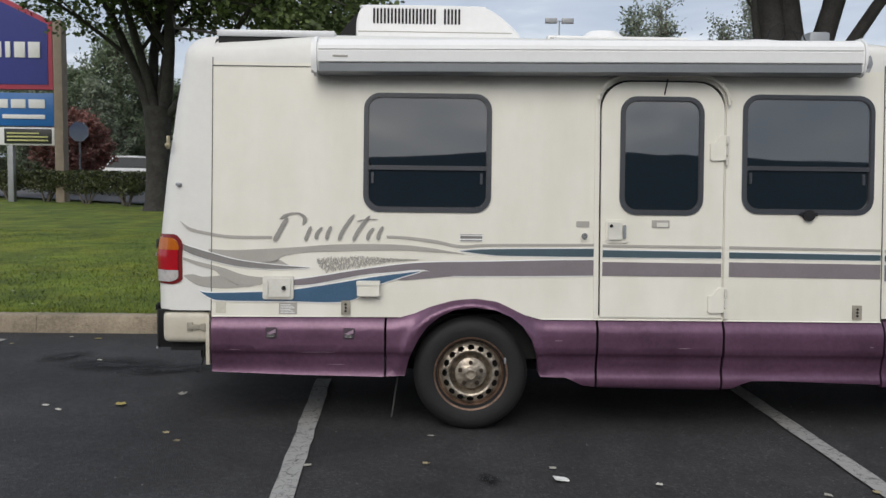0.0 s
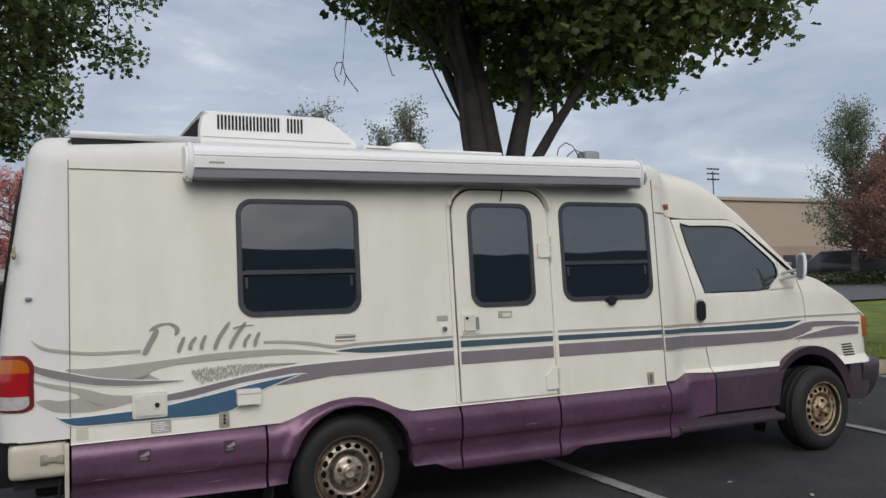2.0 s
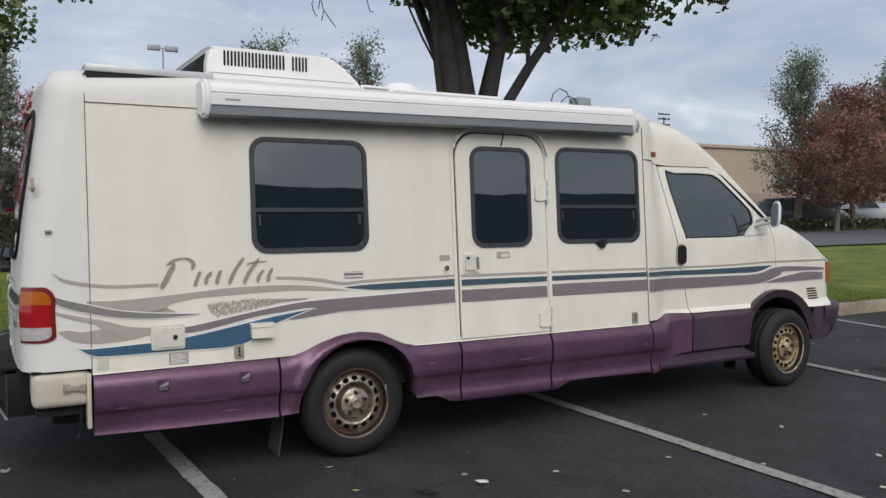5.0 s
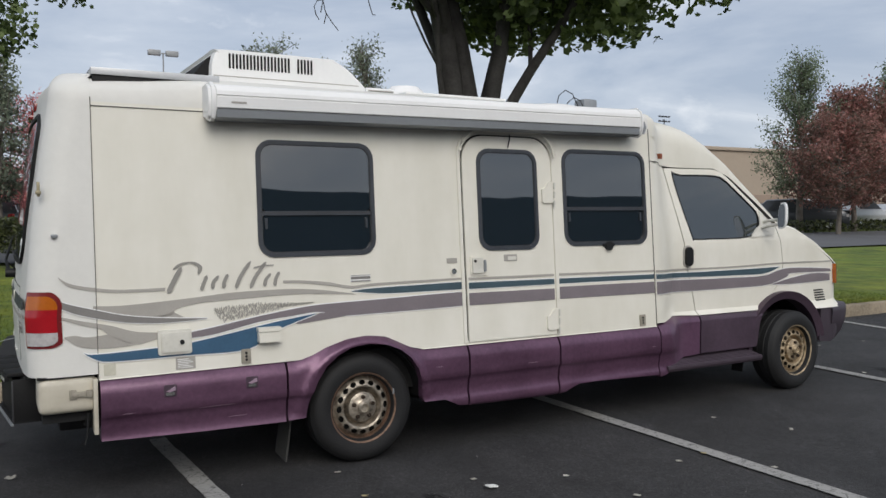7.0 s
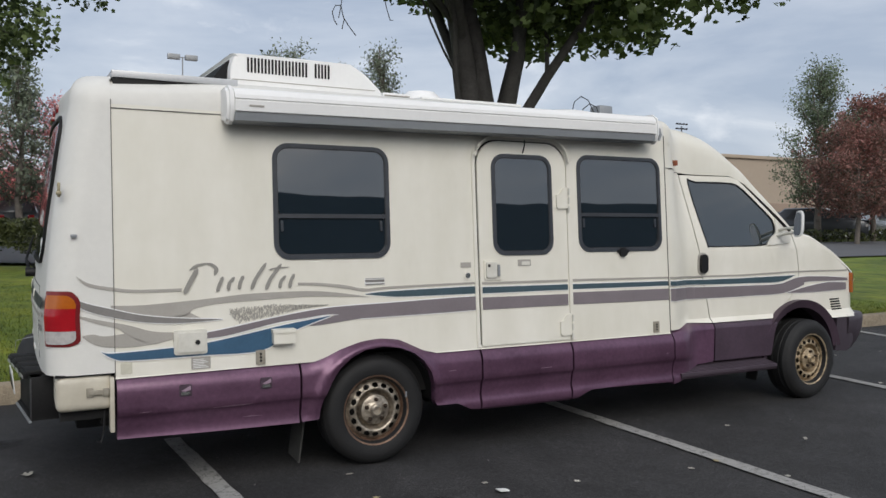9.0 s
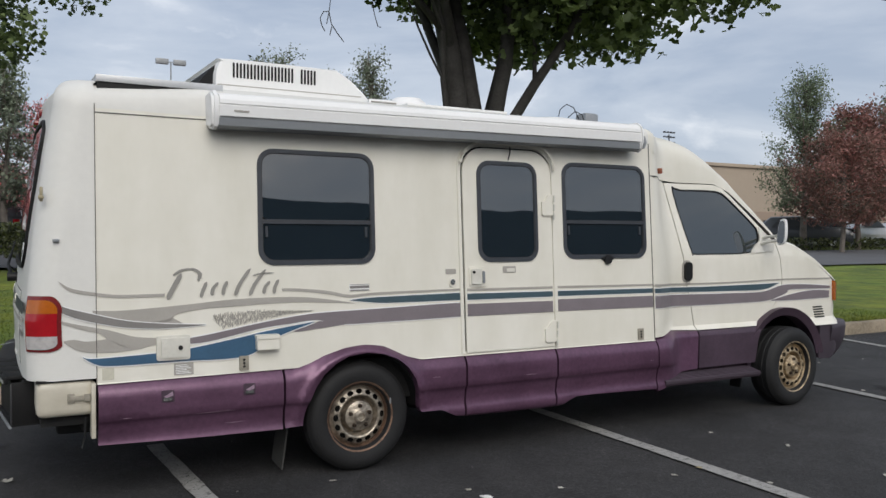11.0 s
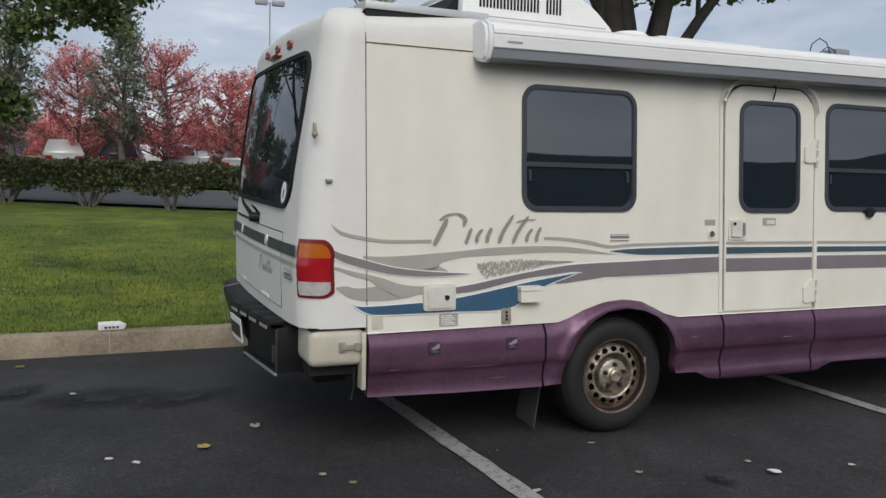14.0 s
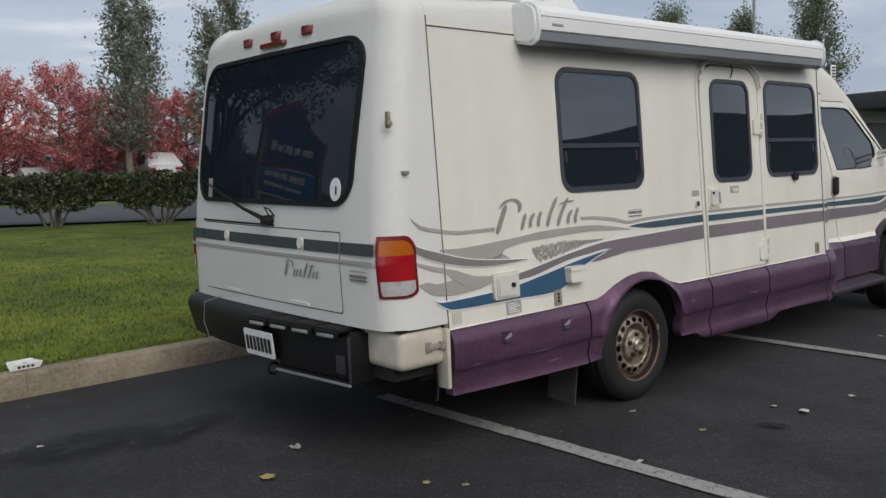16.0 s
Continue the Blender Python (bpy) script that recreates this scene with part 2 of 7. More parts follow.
def asphalt_mat():
    """Old asphalt: dark binder, pale and dark aggregate, tyre-polished and damp patches."""
    m = mat("worn_asphalt", (0.0145, 0.0143, 0.0150), 0.84, vary=0.5, scale=0.9, fine=24, tint=(0.0262, 0.0258, 0.0268))
    t = m.node_tree
    b = t.nodes["Principled BSDF"]
    base = b.inputs["Base Color"].links[0].from_socket
    co = next(n for n in t.nodes if n.bl_idname == "ShaderNodeTexCoord")
    grains = node(t, "ShaderNodeTexVoronoi", Scale=150.0)
    pick = t.nodes.new("ShaderNodeSeparateColor")
    r = t.nodes.new("ShaderNodeValToRGB")
    r.color_ramp.elements[0].position, r.color_ramp.elements[0].color = 0.0, (0.42, 0.42, 0.43, 1)
    r.color_ramp.elements[1].position, r.color_ramp.elements[1].color = 1.0, (3.4, 3.3, 3.1, 1)
    for pos, v in ((0.30, 0.75), (0.72, 1.1), (0.93, 1.7)):
        r.color_ramp.elements.new(pos).color = (v, v, v, 1)
    mul = t.nodes.new("ShaderNodeMixRGB")
    mul.blend_type = "MULTIPLY"
    mul.inputs["Fac"].default_value = 0.8
    blot = node(t, "ShaderNodeTexNoise", Scale=2.3, Detail=8.0, Roughness=0.68, Distortion=0.6)
    br = t.nodes.new("ShaderNodeValToRGB")
    br.color_ramp.elements[0].position, br.color_ramp.elements[0].color = 0.36, (0.66, 0.66, 0.67, 1)
    br.color_ramp.elements[1].position, br.color_ramp.elements[1].color = 0.66, (1.2, 1.2, 1.2, 1)
    mul2 = t.nodes.new("ShaderNodeMixRGB")
    mul2.blend_type = "MULTIPLY"
    mul2.inputs["Fac"].default_value = 1.0
    bump = node(t, "ShaderNodeBump", Strength=0.75, Distance=0.004)
    t.links.new(co.outputs["Object"], grains.inputs["Vector"])
    t.links.new(co.outputs["Object"], blot.inputs["Vector"])
    t.links.new(grains.outputs["Color"], pick.inputs["Color"])
    t.links.new(pick.outputs["Red"], r.inputs["Fac"])
    t.links.new(base, mul.inputs["Color1"])
    t.links.new(r.outputs["Color"], mul.inputs["Color2"])
    t.links.new(blot.outputs["Fac"], br.inputs["Fac"])
    t.links.new(mul.outputs["Color"], mul2.inputs["Color1"])
    t.links.new(br.outputs["Color"], mul2.inputs["Color2"])
    t.links.new(mul2.outputs["Color"], b.inputs["Base Color"])
    t.links.new(grains.outputs["Distance"], bump.inputs["Height"])
    t.links.new(bump.outputs["Normal"], b.inputs["Normal"])
    return m


ASPHALT = asphalt_mat()
ROADM = mat("road_asphalt", (0.095, 0.096, 0.10), 0.9, vary=0.15, scale=0.3, fine=40)
LAWN = mat("mown_lawn", (0.037, 0.085, 0.005), 0.9, vary=0.62, scale=1.5, fine=9, bump=0.8, bump_scale=60, tint=(0.105, 0.141, 0.011))


def paint_mat():
    """Worn line paint that lets the asphalt show in cracks and chips."""
    m = bpy.data.materials.new("worn_line_paint")
    m.use_nodes = True
    t = m.node_tree
    b = t.nodes["Principled BSDF"]
    b.inputs["Roughness"].default_value = 0.85
    co = t.nodes.new("ShaderNodeTexCoord")
    n = node(t, "ShaderNodeTexNoise", Scale=26.0, Detail=9.0, Roughness=0.72)
    v = node(t, "ShaderNodeTexVoronoi", Scale=13.0)
    v.feature = "DISTANCE_TO_EDGE"
    warp = node(t, "ShaderNodeTexNoise", Scale=5.0, Detail=4.0)
    mixv = node(t, "ShaderNodeMixRGB", Fac=0.25)
    t.links.new(co.outputs["Object"], n.inputs["Vector"])
    t.links.new(co.outputs["Object"], warp.inputs["Vector"])
    t.links.new(co.outputs["Object"], mixv.inputs["Color1"])
    t.links.new(warp.outputs["Color"], mixv.inputs["Color2"])
    t.links.new(mixv.outputs["Color"], v.inputs["Vector"])
    crack = node(t, "ShaderNodeMath")
    crack.operation = "LESS_THAN"
    crack.inputs[1].default_value = 0.013
    t.links.new(v.outputs["Distance"], crack.inputs[0])
    r = t.nodes.new("ShaderNodeValToRGB")
    r.color_ramp.elements[0].position, r.color_ramp.elements[0].color = 0.31, (0.07, 0.07, 0.07, 1)
    r.color_ramp.elements[1].position, r.color_ramp.elements[1].color = 0.47, (0.31, 0.305, 0.292, 1)
    t.links.new(n.outputs["Fac"], r.inputs["Fac"])
    mx = node(t, "ShaderNodeMixRGB", Color2=(0.09, 0.09, 0.09, 1))
    t.links.new(crack.outputs[0], mx.inputs["Fac"])
    t.links.new(r.outputs["Color"], mx.inputs["Color1"])
    t.links.new(mx.outputs["Color"], b.inputs["Base Color"])
    return m


LINE = paint_mat()


def patchy(m):
    """Worn yellow and lush patches over the lawn's own colour."""
    t = m.node_tree
    b = t.nodes["Principled BSDF"]
    base = b.inputs["Base Color"].links[0].from_socket
    co = next(n for n in t.nodes if n.bl_idname == "ShaderNodeTexCoord")
    n = node(t, "ShaderNodeTexNoise", Scale=0.8, Detail=7.0, Roughness=0.62, Distortion=0.4)
    r = t.nodes.new("ShaderNodeValToRGB")
    r.color_ramp.elements[0].position, r.color_ramp.elements[0].color = 0.34, (0.74, 0.88, 0.82, 1)
    r.color_ramp.elements[1].position, r.color_ramp.elements[1].color = 0.68, (1.36, 1.14, 1.1, 1)
    mul = t.nodes.new("ShaderNodeMixRGB")
    mul.blend_type = "MULTIPLY"
    mul.inputs["Fac"].default_value = 1.0
    t.links.new(co.outputs["Object"], n.inputs["Vector"])
    t.links.new(n.outputs["Fac"], r.inputs["Fac"])
    t.links.new(base, mul.inputs["Color1"])
    t.links.new(r.outputs["Color"], mul.inputs["Color2"])
    t.links.new(mul.outputs["Color"], b.inputs["Base Color"])


patchy(LAWN)
patchy(BLADE)


# ---------------------------------------------------------------- mesh helpers
def thing(name, loc, label, category, group="", kind=""):
    ob = new(name)
    ob.matrix_world = Matrix.Translation(loc)
    ob.matrix_basis = Matrix.Translation(loc)
    return tagged(ob, label, category, group, kind)


def link(name, mesh, material, parent=None, label=""):
    ob = new(name, mesh)
    for m in material if isinstance(material, (list, tuple)) else (material,):
        mesh.materials.append(m)
    if parent is not None:
        ob.parent = parent
        ob.matrix_parent_inverse = parent.matrix_basis.inverted() if parent.type == "EMPTY" else Matrix()
    return tagged(ob, label)


def part(name, bm, material, parent=None, label="", smooth=True, angle=35):
    bmesh.ops.recalc_face_normals(bm, faces=bm.faces[:])
    mesh = bpy.data.meshes.new(name)
    bm.to_mesh(mesh)
    bm.free()
    if smooth:
        mesh.polygons.foreach_set("use_smooth", [True] * len(mesh.polygons))
        mesh.set_sharp_from_angle(angle=radians(angle))
    return link(name, mesh, material, parent, label)


def box(lo, hi, bevel=0.0, seg=2):
    bm = bmesh.new()
    bmesh.ops.create_cube(bm, size=1.0)
    for v in bm.verts:
        v.co = [lo[i] + (v.co[i] + 0.5) * (hi[i] - lo[i]) for i in range(3)]
    if bevel:
        bmesh.ops.bevel(bm, geom=bm.edges[:], offset=bevel, segments=seg, profile=0.6, affect="EDGES")
    return bm


def rounded(x0, z0, x1, z1, r, n=6):
    """A rounded rectangle as a ring of points."""
    pts = []
    for cx, cz, a0 in ((x1 - r, z1 - r, 0), (x0 + r, z1 - r, 90), (x0 + r, z0 + r, 180), (x1 - r, z0 + r, 270)):
        for k in range(n + 1):
            a = radians(a0 + 90 * k / n)
            pts.append((cx + r * math.cos(a), cz + r * math.sin(a)))
    return pts


def circle(cx, cz, r, n=24, a0=0.0, a1=360.0):
    full = a1 - a0 >= 360
    return [(cx + r * math.cos(radians(a0 + (a1 - a0) * k / (n if full else n - 1))),
             cz + r * math.sin(radians(a0 + (a1 - a0) * k / (n if full else n - 1)))) for k in range(n)]


def smooth_ring(pts, closed=True, n=5):
    """A soft curve through control points (Catmull-Rom)."""
    out_pts, m = [], len(pts)
    for i in range(m if closed else m - 1):
        p = [pts[(i + k - 1) % m] if closed else pts[min(max(i + k - 1, 0), m - 1)] for k in range(4)]
        for k in range(n):
            t = k / n
            out_pts.append(tuple(0.5 * (2 * p[1][j] + (p[2][j] - p[0][j]) * t + (2 * p[0][j] - 5 * p[1][j] + 4 * p[2][j] - p[3][j]) * t * t
                                        + (3 * p[1][j] - p[0][j] - 3 * p[2][j] + p[3][j]) * t ** 3) for j in range(2)))
    if not closed:
        out_pts.append(tuple(pts[-1]))
    return out_pts


def sheet(outline, holes, fmap, thick, cuts=((), ())):
    """A plate with holes, drawn flat, cut by a grid and bent onto a surface: fmap(u, v, depth) gives the place."""
    flat = bmesh.new()
    for ring in (outline, *holes):
        vs = [flat.verts.new((u, 0, v)) for u, v in ring]
        for i, v in enumerate(vs):
            flat.edges.new((v, vs[(i + 1) % len(vs)]))
    bmesh.ops.triangle_fill(flat, use_beauty=True, use_dissolve=False, edges=flat.edges[:])
    for axis, places in zip(((1, 0, 0), (0, 0, 1)), cuts):
        for p in places:
            bmesh.ops.bisect_plane(flat, geom=flat.verts[:] + flat.edges[:] + flat.faces[:], plane_co=Vector(axis) * p, plane_no=axis, dist=1e-5)
    flat.verts.ensure_lookup_table()
    flat.verts.index_update()
    bm = bmesh.new()
    front = [bm.verts.new(fmap(v.co.x, v.co.z, 0.0)) for v in flat.verts]
    rear = [bm.verts.new(fmap(v.co.x, v.co.z, thick)) for v in flat.verts]
    for f in flat.faces:
        ids = [v.index for v in f.verts]
        bm.faces.new([front[i] for i in ids])
        bm.faces.new([rear[i] for i in reversed(ids)])
    for e in flat.edges:
        if len(e.link_faces) == 1:
            a, b = e.verts[0].index, e.verts[1].index
            bm.faces.new((front[a], front[b], rear[b], rear[a]))
    flat.free()
    return bm


def lathe(profile, centre, axis_y=1.0, n=40):
    """A ring turned about the y axis: profile of (radius, y)."""
    bm = bmesh.new()
    rings = []
    for r, y in profile:
        rings.append([bm.verts.new((centre[0] + r * math.cos(2 * math.pi * k / n), centre[1] + y * axis_y, centre[2] + r * math.sin(2 * math.pi * k / n))) for k in range(n)])
    for a, b in zip(rings, rings[1:]):
        for k in range(n):
            bm.faces.new((a[k], a[(k + 1) % n], b[(k + 1) % n], b[k]))
    return bm


def tube(points, radius, n=8, radii=None):
    """A pipe along points."""
    bm = bmesh.new()
    pts = [Vector(p) for p in points]
    rings = []
    for i, p in enumerate(pts):
        d = (pts[min(i + 1, len(pts) - 1)] - pts[max(i - 1, 0)]).normalized()
        a = d.cross(Vector((0.31, 0.21, 0.93)) if abs(d.z) < 0.9 else Vector((1, 0, 0))).normalized()
        b = d.cross(a)
        r = radii[i] if radii else radius
        rings.append([bm.verts.new(p + r * (math.cos(2 * math.pi * k / n) * a + math.sin(2 * math.pi * k / n) * b)) for k in range(n)])
    for a, b in zip(rings, rings[1:]):
        for k in range(n):
            bm.faces.new((a[k], a[(k + 1) % n], b[(k + 1) % n], b[k]))
    bm.faces.new(rings[0])
    bm.faces.new(rings[-1])
    return bm


def extrude_x(profile, x0, x1, bevel=0.0):
    """A bar along x with a (y, z) profile."""
    bm = bmesh.new()
    a = [bm.verts.new((x0, y, z)) for y, z in profile]
    b = [bm.verts.new((x1, y, z)) for y, z in profile]
    for i in range(len(profile)):
        j = (i + 1) % len(profile)
        bm.faces.new((a[i], a[j], b[j], b[i]))
    ends = [bm.faces.new(a), bm.faces.new(b)]
    if bevel:
        bmesh.ops.bevel(bm, geom=[e for f in ends for e in f.edges], offset=bevel, segments=2, affect="EDGES")
    return bm


def joined(*bms):
    whole = bmesh.new()
    for b in bms:
        me = bpy.data.meshes.new("tmp")
        b.to_mesh(me)
        b.free()
        whole.from_mesh(me)
        bpy.data.meshes.remove(me)
    return whole


def from_arrays(name, verts, faces, material, parent=None, label="", smooth=False):
    mesh = bpy.data.meshes.new(name)
    mesh.from_pydata(verts, [], faces)
    if smooth:
        mesh.polygons.foreach_set("use_smooth", [True] * len(mesh.polygons))
    mesh.update()
    return link(name, mesh, material, parent, label)


def interp(x, table):
    for (xa, a), (xb, b) in zip(table, table[1:]):
        if x <= xb:
            t = max(0.0, (x - xa) / (xb - xa))
            return a + (b - a) * t
    return table[-1][1]


def ease(a, b, x):
    t = min(1.0, max(0.0, (x - a) / (b - a)))
    return t * t * (3 - 2 * t)


# ---------------------------------------------------------------- ground
KERB_Y, RISE = 2.74, 0.027


def lie(y):
    """Height of the land behind the kerb."""
    return 0.15 + RISE * (y - 2.8)


def grid_sheet(x0, x1, y0, y1, nx, ny, f):
    bm = bmesh.new()
    vs = [[bm.verts.new((x0 + (x1 - x0) * i / nx, y0 + (y1 - y0) * j / ny, 0)) for i in range(nx + 1)] for j in range(ny + 1)]
    for row in vs:
        for v in row:
            v.co.z = f(v.co.x, v.co.y)
    for j in range(ny):
        for i in range(nx):
            bm.faces.new((vs[j][i], vs[j][i + 1], vs[j + 1][i + 1], vs[j + 1][i]))
    return bm


ground = part("ground", joined(grid_sheet(-900, 900, -900, -12, 6, 3, lambda x, y: 0), grid_sheet(-900, -14, -12, KERB_Y, 3, 2, lambda x, y: 0),
                               grid_sheet(16, 900, -12, KERB_Y, 3, 2, lambda x, y: 0),
                               grid_sheet(-14, 16, -12, KERB_Y, 90, 45, lambda x, y: 0.006 * noise.noise((x * 0.5, y * 0.5, 1)) * ease(-12, -8, y) * ease(2.7, 1.5, y) - 0.003)), ASPHALT)
tagged(ground, "dark grey worn asphalt of a parking lot", "ground", kind="structure")

ROAD = [(-60, 46), (-30, 34.5), (-14.6, 25.6), (-5, 19.2), (1.6, 15.0), (8, 12.8), (22, 12.3), (60, 14), (120, 18)]
lawn = part("lawn", grid_sheet(-120, 140, KERB_Y + 0.14, 60, 130, 40, lambda x, y: lie(y) + 0.03 * noise.noise((x * 0.25, y * 0.25, 4)) * ease(3, 5, y)), LAWN)
tagged(lawn, "mown green lawn behind the kerb with patchy yellow spots", "lawn", kind="structure")
far_land = part("far_ground", grid_sheet(-1500, 1500, 59, 2500, 10, 10, lambda x, y: lie(y) - 0.02), ROADM)
tagged(far_land, "distant grey paved land", "ground", kind="structure")


def band(pts, width, lift):
    bm = bmesh.new()
    rows = []
    for x, y in smooth_ring(pts, closed=False, n=6):
        rows.append([bm.verts.new((x, y + w, lie(y + w) + lift)) for w in np.linspace(0, width, 6)])
    for a, b in zip(rows, rows[1:]):
        for i in range(5):
            bm.faces.new((a[i], a[i + 1], b[i + 1], b[i]))
    return bm


road = tagged(part("road", band(ROAD, 9.0, 0.06), ROADM), "grey asphalt street beyond the hedge", "road", kind="structure")
tagged(part("parking_lot", band([(x, y + 12) for x, y in ROAD], 40.0, 0.075), ASPHALT), "dark asphalt parking lot across the street", "parking lot", kind="structure")


def kerb_stone(length=1.2):
    prof = [(0.0, -0.02), (0.012, 0.125), (0.02, 0.142), (0.035, 0.15), (0.145, 0.15), (0.145, -0.02)]
    return extrude_x(prof, 0.0007, length - 0.0007, 0.0012)


kerb = thing("kerb", (0, KERB_Y, 0), "tan concrete kerb edging the lawn, stained and chipped", "kerb", kind="structure")
stone = part("kerb_stone", kerb_stone(), KERB, kerb)
stone.matrix_parent_inverse = Matrix()
stone.location = (-30.0, 0, 0)
for i in range(1, 55):
    s = stone.copy()
    scene.collection.objects.link(s)
    s.location = (-30.0 + 1.2 * i, random.uniform(-0.0015, 0.0015), random.uniform(-0.001, 0.001))


def stripe(x0, y0, x1, y1, w=0.10):
    d = Vector((x1 - x0, y1 - y0, 0)).normalized()
    side = Vector((-d.y, d.x, 0)) * w / 2
    bm = bmesh.new()
    rows = []
    for k in range(41):
        p = Vector((x0, y0, 0.006)).lerp(Vector((x1, y1, 0.006)), k / 40)
        j = [1 + random.uniform(-0.09, 0.09) for _ in (0, 1)]
        rows.append([bm.verts.new(p + side * j[0]), bm.verts.new(p - side * j[1])])
    for a, b in zip(rows, rows[1:]):
        bm.faces.new((a[0], a[1], b[1], b[0]))
    return bm


for x0, y0, x1, y1 in ((-0.9145, 1.1, -0.63, -4.6), (1.80, 2.6, 1.66, -4.6), (4.84, 2.6, 3.9, -4.6), (7.72, 2.6, 6.2, -2.8), (-3.72, 2.4, -3.3, -4.6), (10.6, 2.6, 9.2, -2.8)):
    tagged(part("parking_line", stripe(x0, y0, x1, y1), LINE), "worn white parking line on the asphalt", "parking line", "parking lines", "structure")


# ---------------------------------------------------------------- motorhome
YC = 0.965          # middle of the vehicle
JOINT, FRONT = -1.345, 2.138   # ends of the flat side walls


def side_y(x, z):
    """Where the near side of the vehicle lies across."""
    if z >= 0.6:
        wall = 0.057 * (z - 1.2)
    else:
        wall = interp(z, [(0.20, -0.020), (0.30, -0.040), (0.405, -0.050), (0.425, -0.064), (0.535, -0.064), (0.562, -0.061), (0.578, -0.055), (0.590, -0.046), (0.597, -0.038), (0.6, -0.034)])
    cabin = 0.105 + 0.21 * max(0.0, z - 1.15) if z > 0.66 else interp(z, [(0.25, 0.03), (0.6, 0.055), (0.66, 0.105)])
    s = ease(2.16, 2.46, x)
    y = wall * (1 - s) + cabin * s
    if x > 4.0:
        y += 0.95 * ((x - 4.0) / 0.55) ** 4
    return y


SKIRT_TOP = [(-0.44, 0.597), (-0.395, 0.600), (-0.30, 0.626), (-0.22, 0.660), (-0.10, 0.690), (0.019, 0.700), (0.13, 0.688), (0.249, 0.634), (0.32, 0.606), (0.38, 0.598)]


def skirt_y(x, z):
    """The plum skirts: a rolled shoulder, a crease and a lip round the wheel."""
    y = interp(z, [(0.20, -0.018), (0.255, -0.050), (0.285, -0.052), (0.33, -0.038), (0.405, -0.050), (0.425, -0.066), (0.55, -0.064), (0.70, -0.058)])
    top = interp(x, SKIRT_TOP) if -0.44 < x < 0.38 else 0.598
    near = max(0.0, 1 - (top - z) / 0.075)
    r = math.hypot(x, z - 0.30)
    lip = 0.016 * math.exp(-((r - 0.372) / 0.022) ** 2) if z > 0.33 and abs(x) < 0.45 else 0.0
    y += 0.034 * near ** 2 - lip
    s = ease(2.16, 2.46, x)
    return y * (1 - s) + side_y(x, z) * s


def on_skirt(off=0.0):
    return lambda u, v, d: (u, skirt_y(u, v) - off + d, v)


def on_side(off=0.0):
    return lambda u, v, d: (u, side_y(u, v) - off + d, v)


def steps(a, b, n):
    return [a + (b - a) * i / n for i in range(n + 1)]


def far_side(u, v, d):
    return (u, 2 * YC - side_y(u, v) - d, v)


van = thing("motorhome", (1.2, YC, 0.0), "cream motorhome with plum skirts and grey swoosh decals, parked", "motorhome")
XC = [x * 0.25 for x in range(-6, 18)]
ZC = [0.41, 0.43, 0.57, 0.59, 0.6, 0.66, 0.9, 1.15, 1.4, 1.65, 1.8]
CUTS = (XC, ZC)

W1 = (-0.568, 1.143, 0.092, 1.755)
W2 = (1.395, 1.154, 2.087, 1.773)
DW = (0.756, 1.143, 1.191, 1.754)
DOOR = [(0.656, 0.607), (0.652, 1.64)] + [(0.80 + 0.148 * math.cos(radians(a)), 1.685 + 0.148 * math.sin(radians(a))) for a in range(180, 89, -15)] \
    + [(1.158 + 0.146 * math.cos(radians(a)), 1.685 + 0.148 * math.sin(radians(a))) for a in range(90, -1, -15)] + [(1.304, 1.64), (1.302, 0.607)]
wall_outline = [(JOINT, 0.595), (JOINT, 1.903), (-0.8, 1.903), (-0.8, 1.93), (FRONT, 1.93), (FRONT, 0.595), (0.36, 0.595), (0.24, 0.625), (0.12, 0.672), (0.0, 0.685), (-0.10, 0.675), (-0.22, 0.645), (-0.36, 0.60)]
far_outline = [(JOINT, 0.60), (JOINT, 1.903), (-0.8, 1.903), (-0.8, 1.93), (FRONT, 1.93), (FRONT, 0.60)]
part("side_wall", sheet(wall_outline, [rounded(W1[0] + .014, W1[1] + .014, W1[2] - .014, W1[3] - .014, .075), rounded(W2[0] + .014, W2[1] + .014, W2[2] - .014, W2[3] - .014, .075),
                                       [(x, z + 0.012) for x, z in DOOR]], on_side(), 0.03, CUTS), CREAM, van, "cream fibreglass side wall, yellowed with faint streaks")
part("side_wall", sheet(far_outline, [], far_side, 0.03, CUTS), CREAM, van)
SEAM = mat("dark_seam_sealant", (0.075, 0.07, 0.062), 0.7, vary=0.3, scale=8, fine=80)
part("trim_strip", sheet([(JOINT, 1.8812), (JOINT, 1.8848), (-0.8, 1.8848), (-0.8, 1.8812)], [], on_side(0.004), 0.005), SEAM, van)
part("cap_seam", sheet([(FRONT, 1.711), (FRONT, 1.7155), (2.30, 1.714), (2.325, 1.704), (2.41, 1.699), (2.41, 1.694), (2.322, 1.699), (2.296, 1.7095)], [], on_side(0.003), 0.006, (steps(2.15, 2.41, 14), [])), SEAM, van)
part("corner_trim", sheet([(JOINT - 0.001, 0.60), (JOINT - 0.001, 1.925), (JOINT + 0.002, 1.925), (JOINT + 0.002, 0.60)], [], on_side(0.004), 0.006, CUTS), SEAM, van)
part("corner_trim", sheet([(FRONT - 0.004, 0.60), (FRONT - 0.004, 1.93), (FRONT, 1.93), (FRONT, 0.60)], [], on_side(0.004), 0.006, CUTS), SEAM, van)

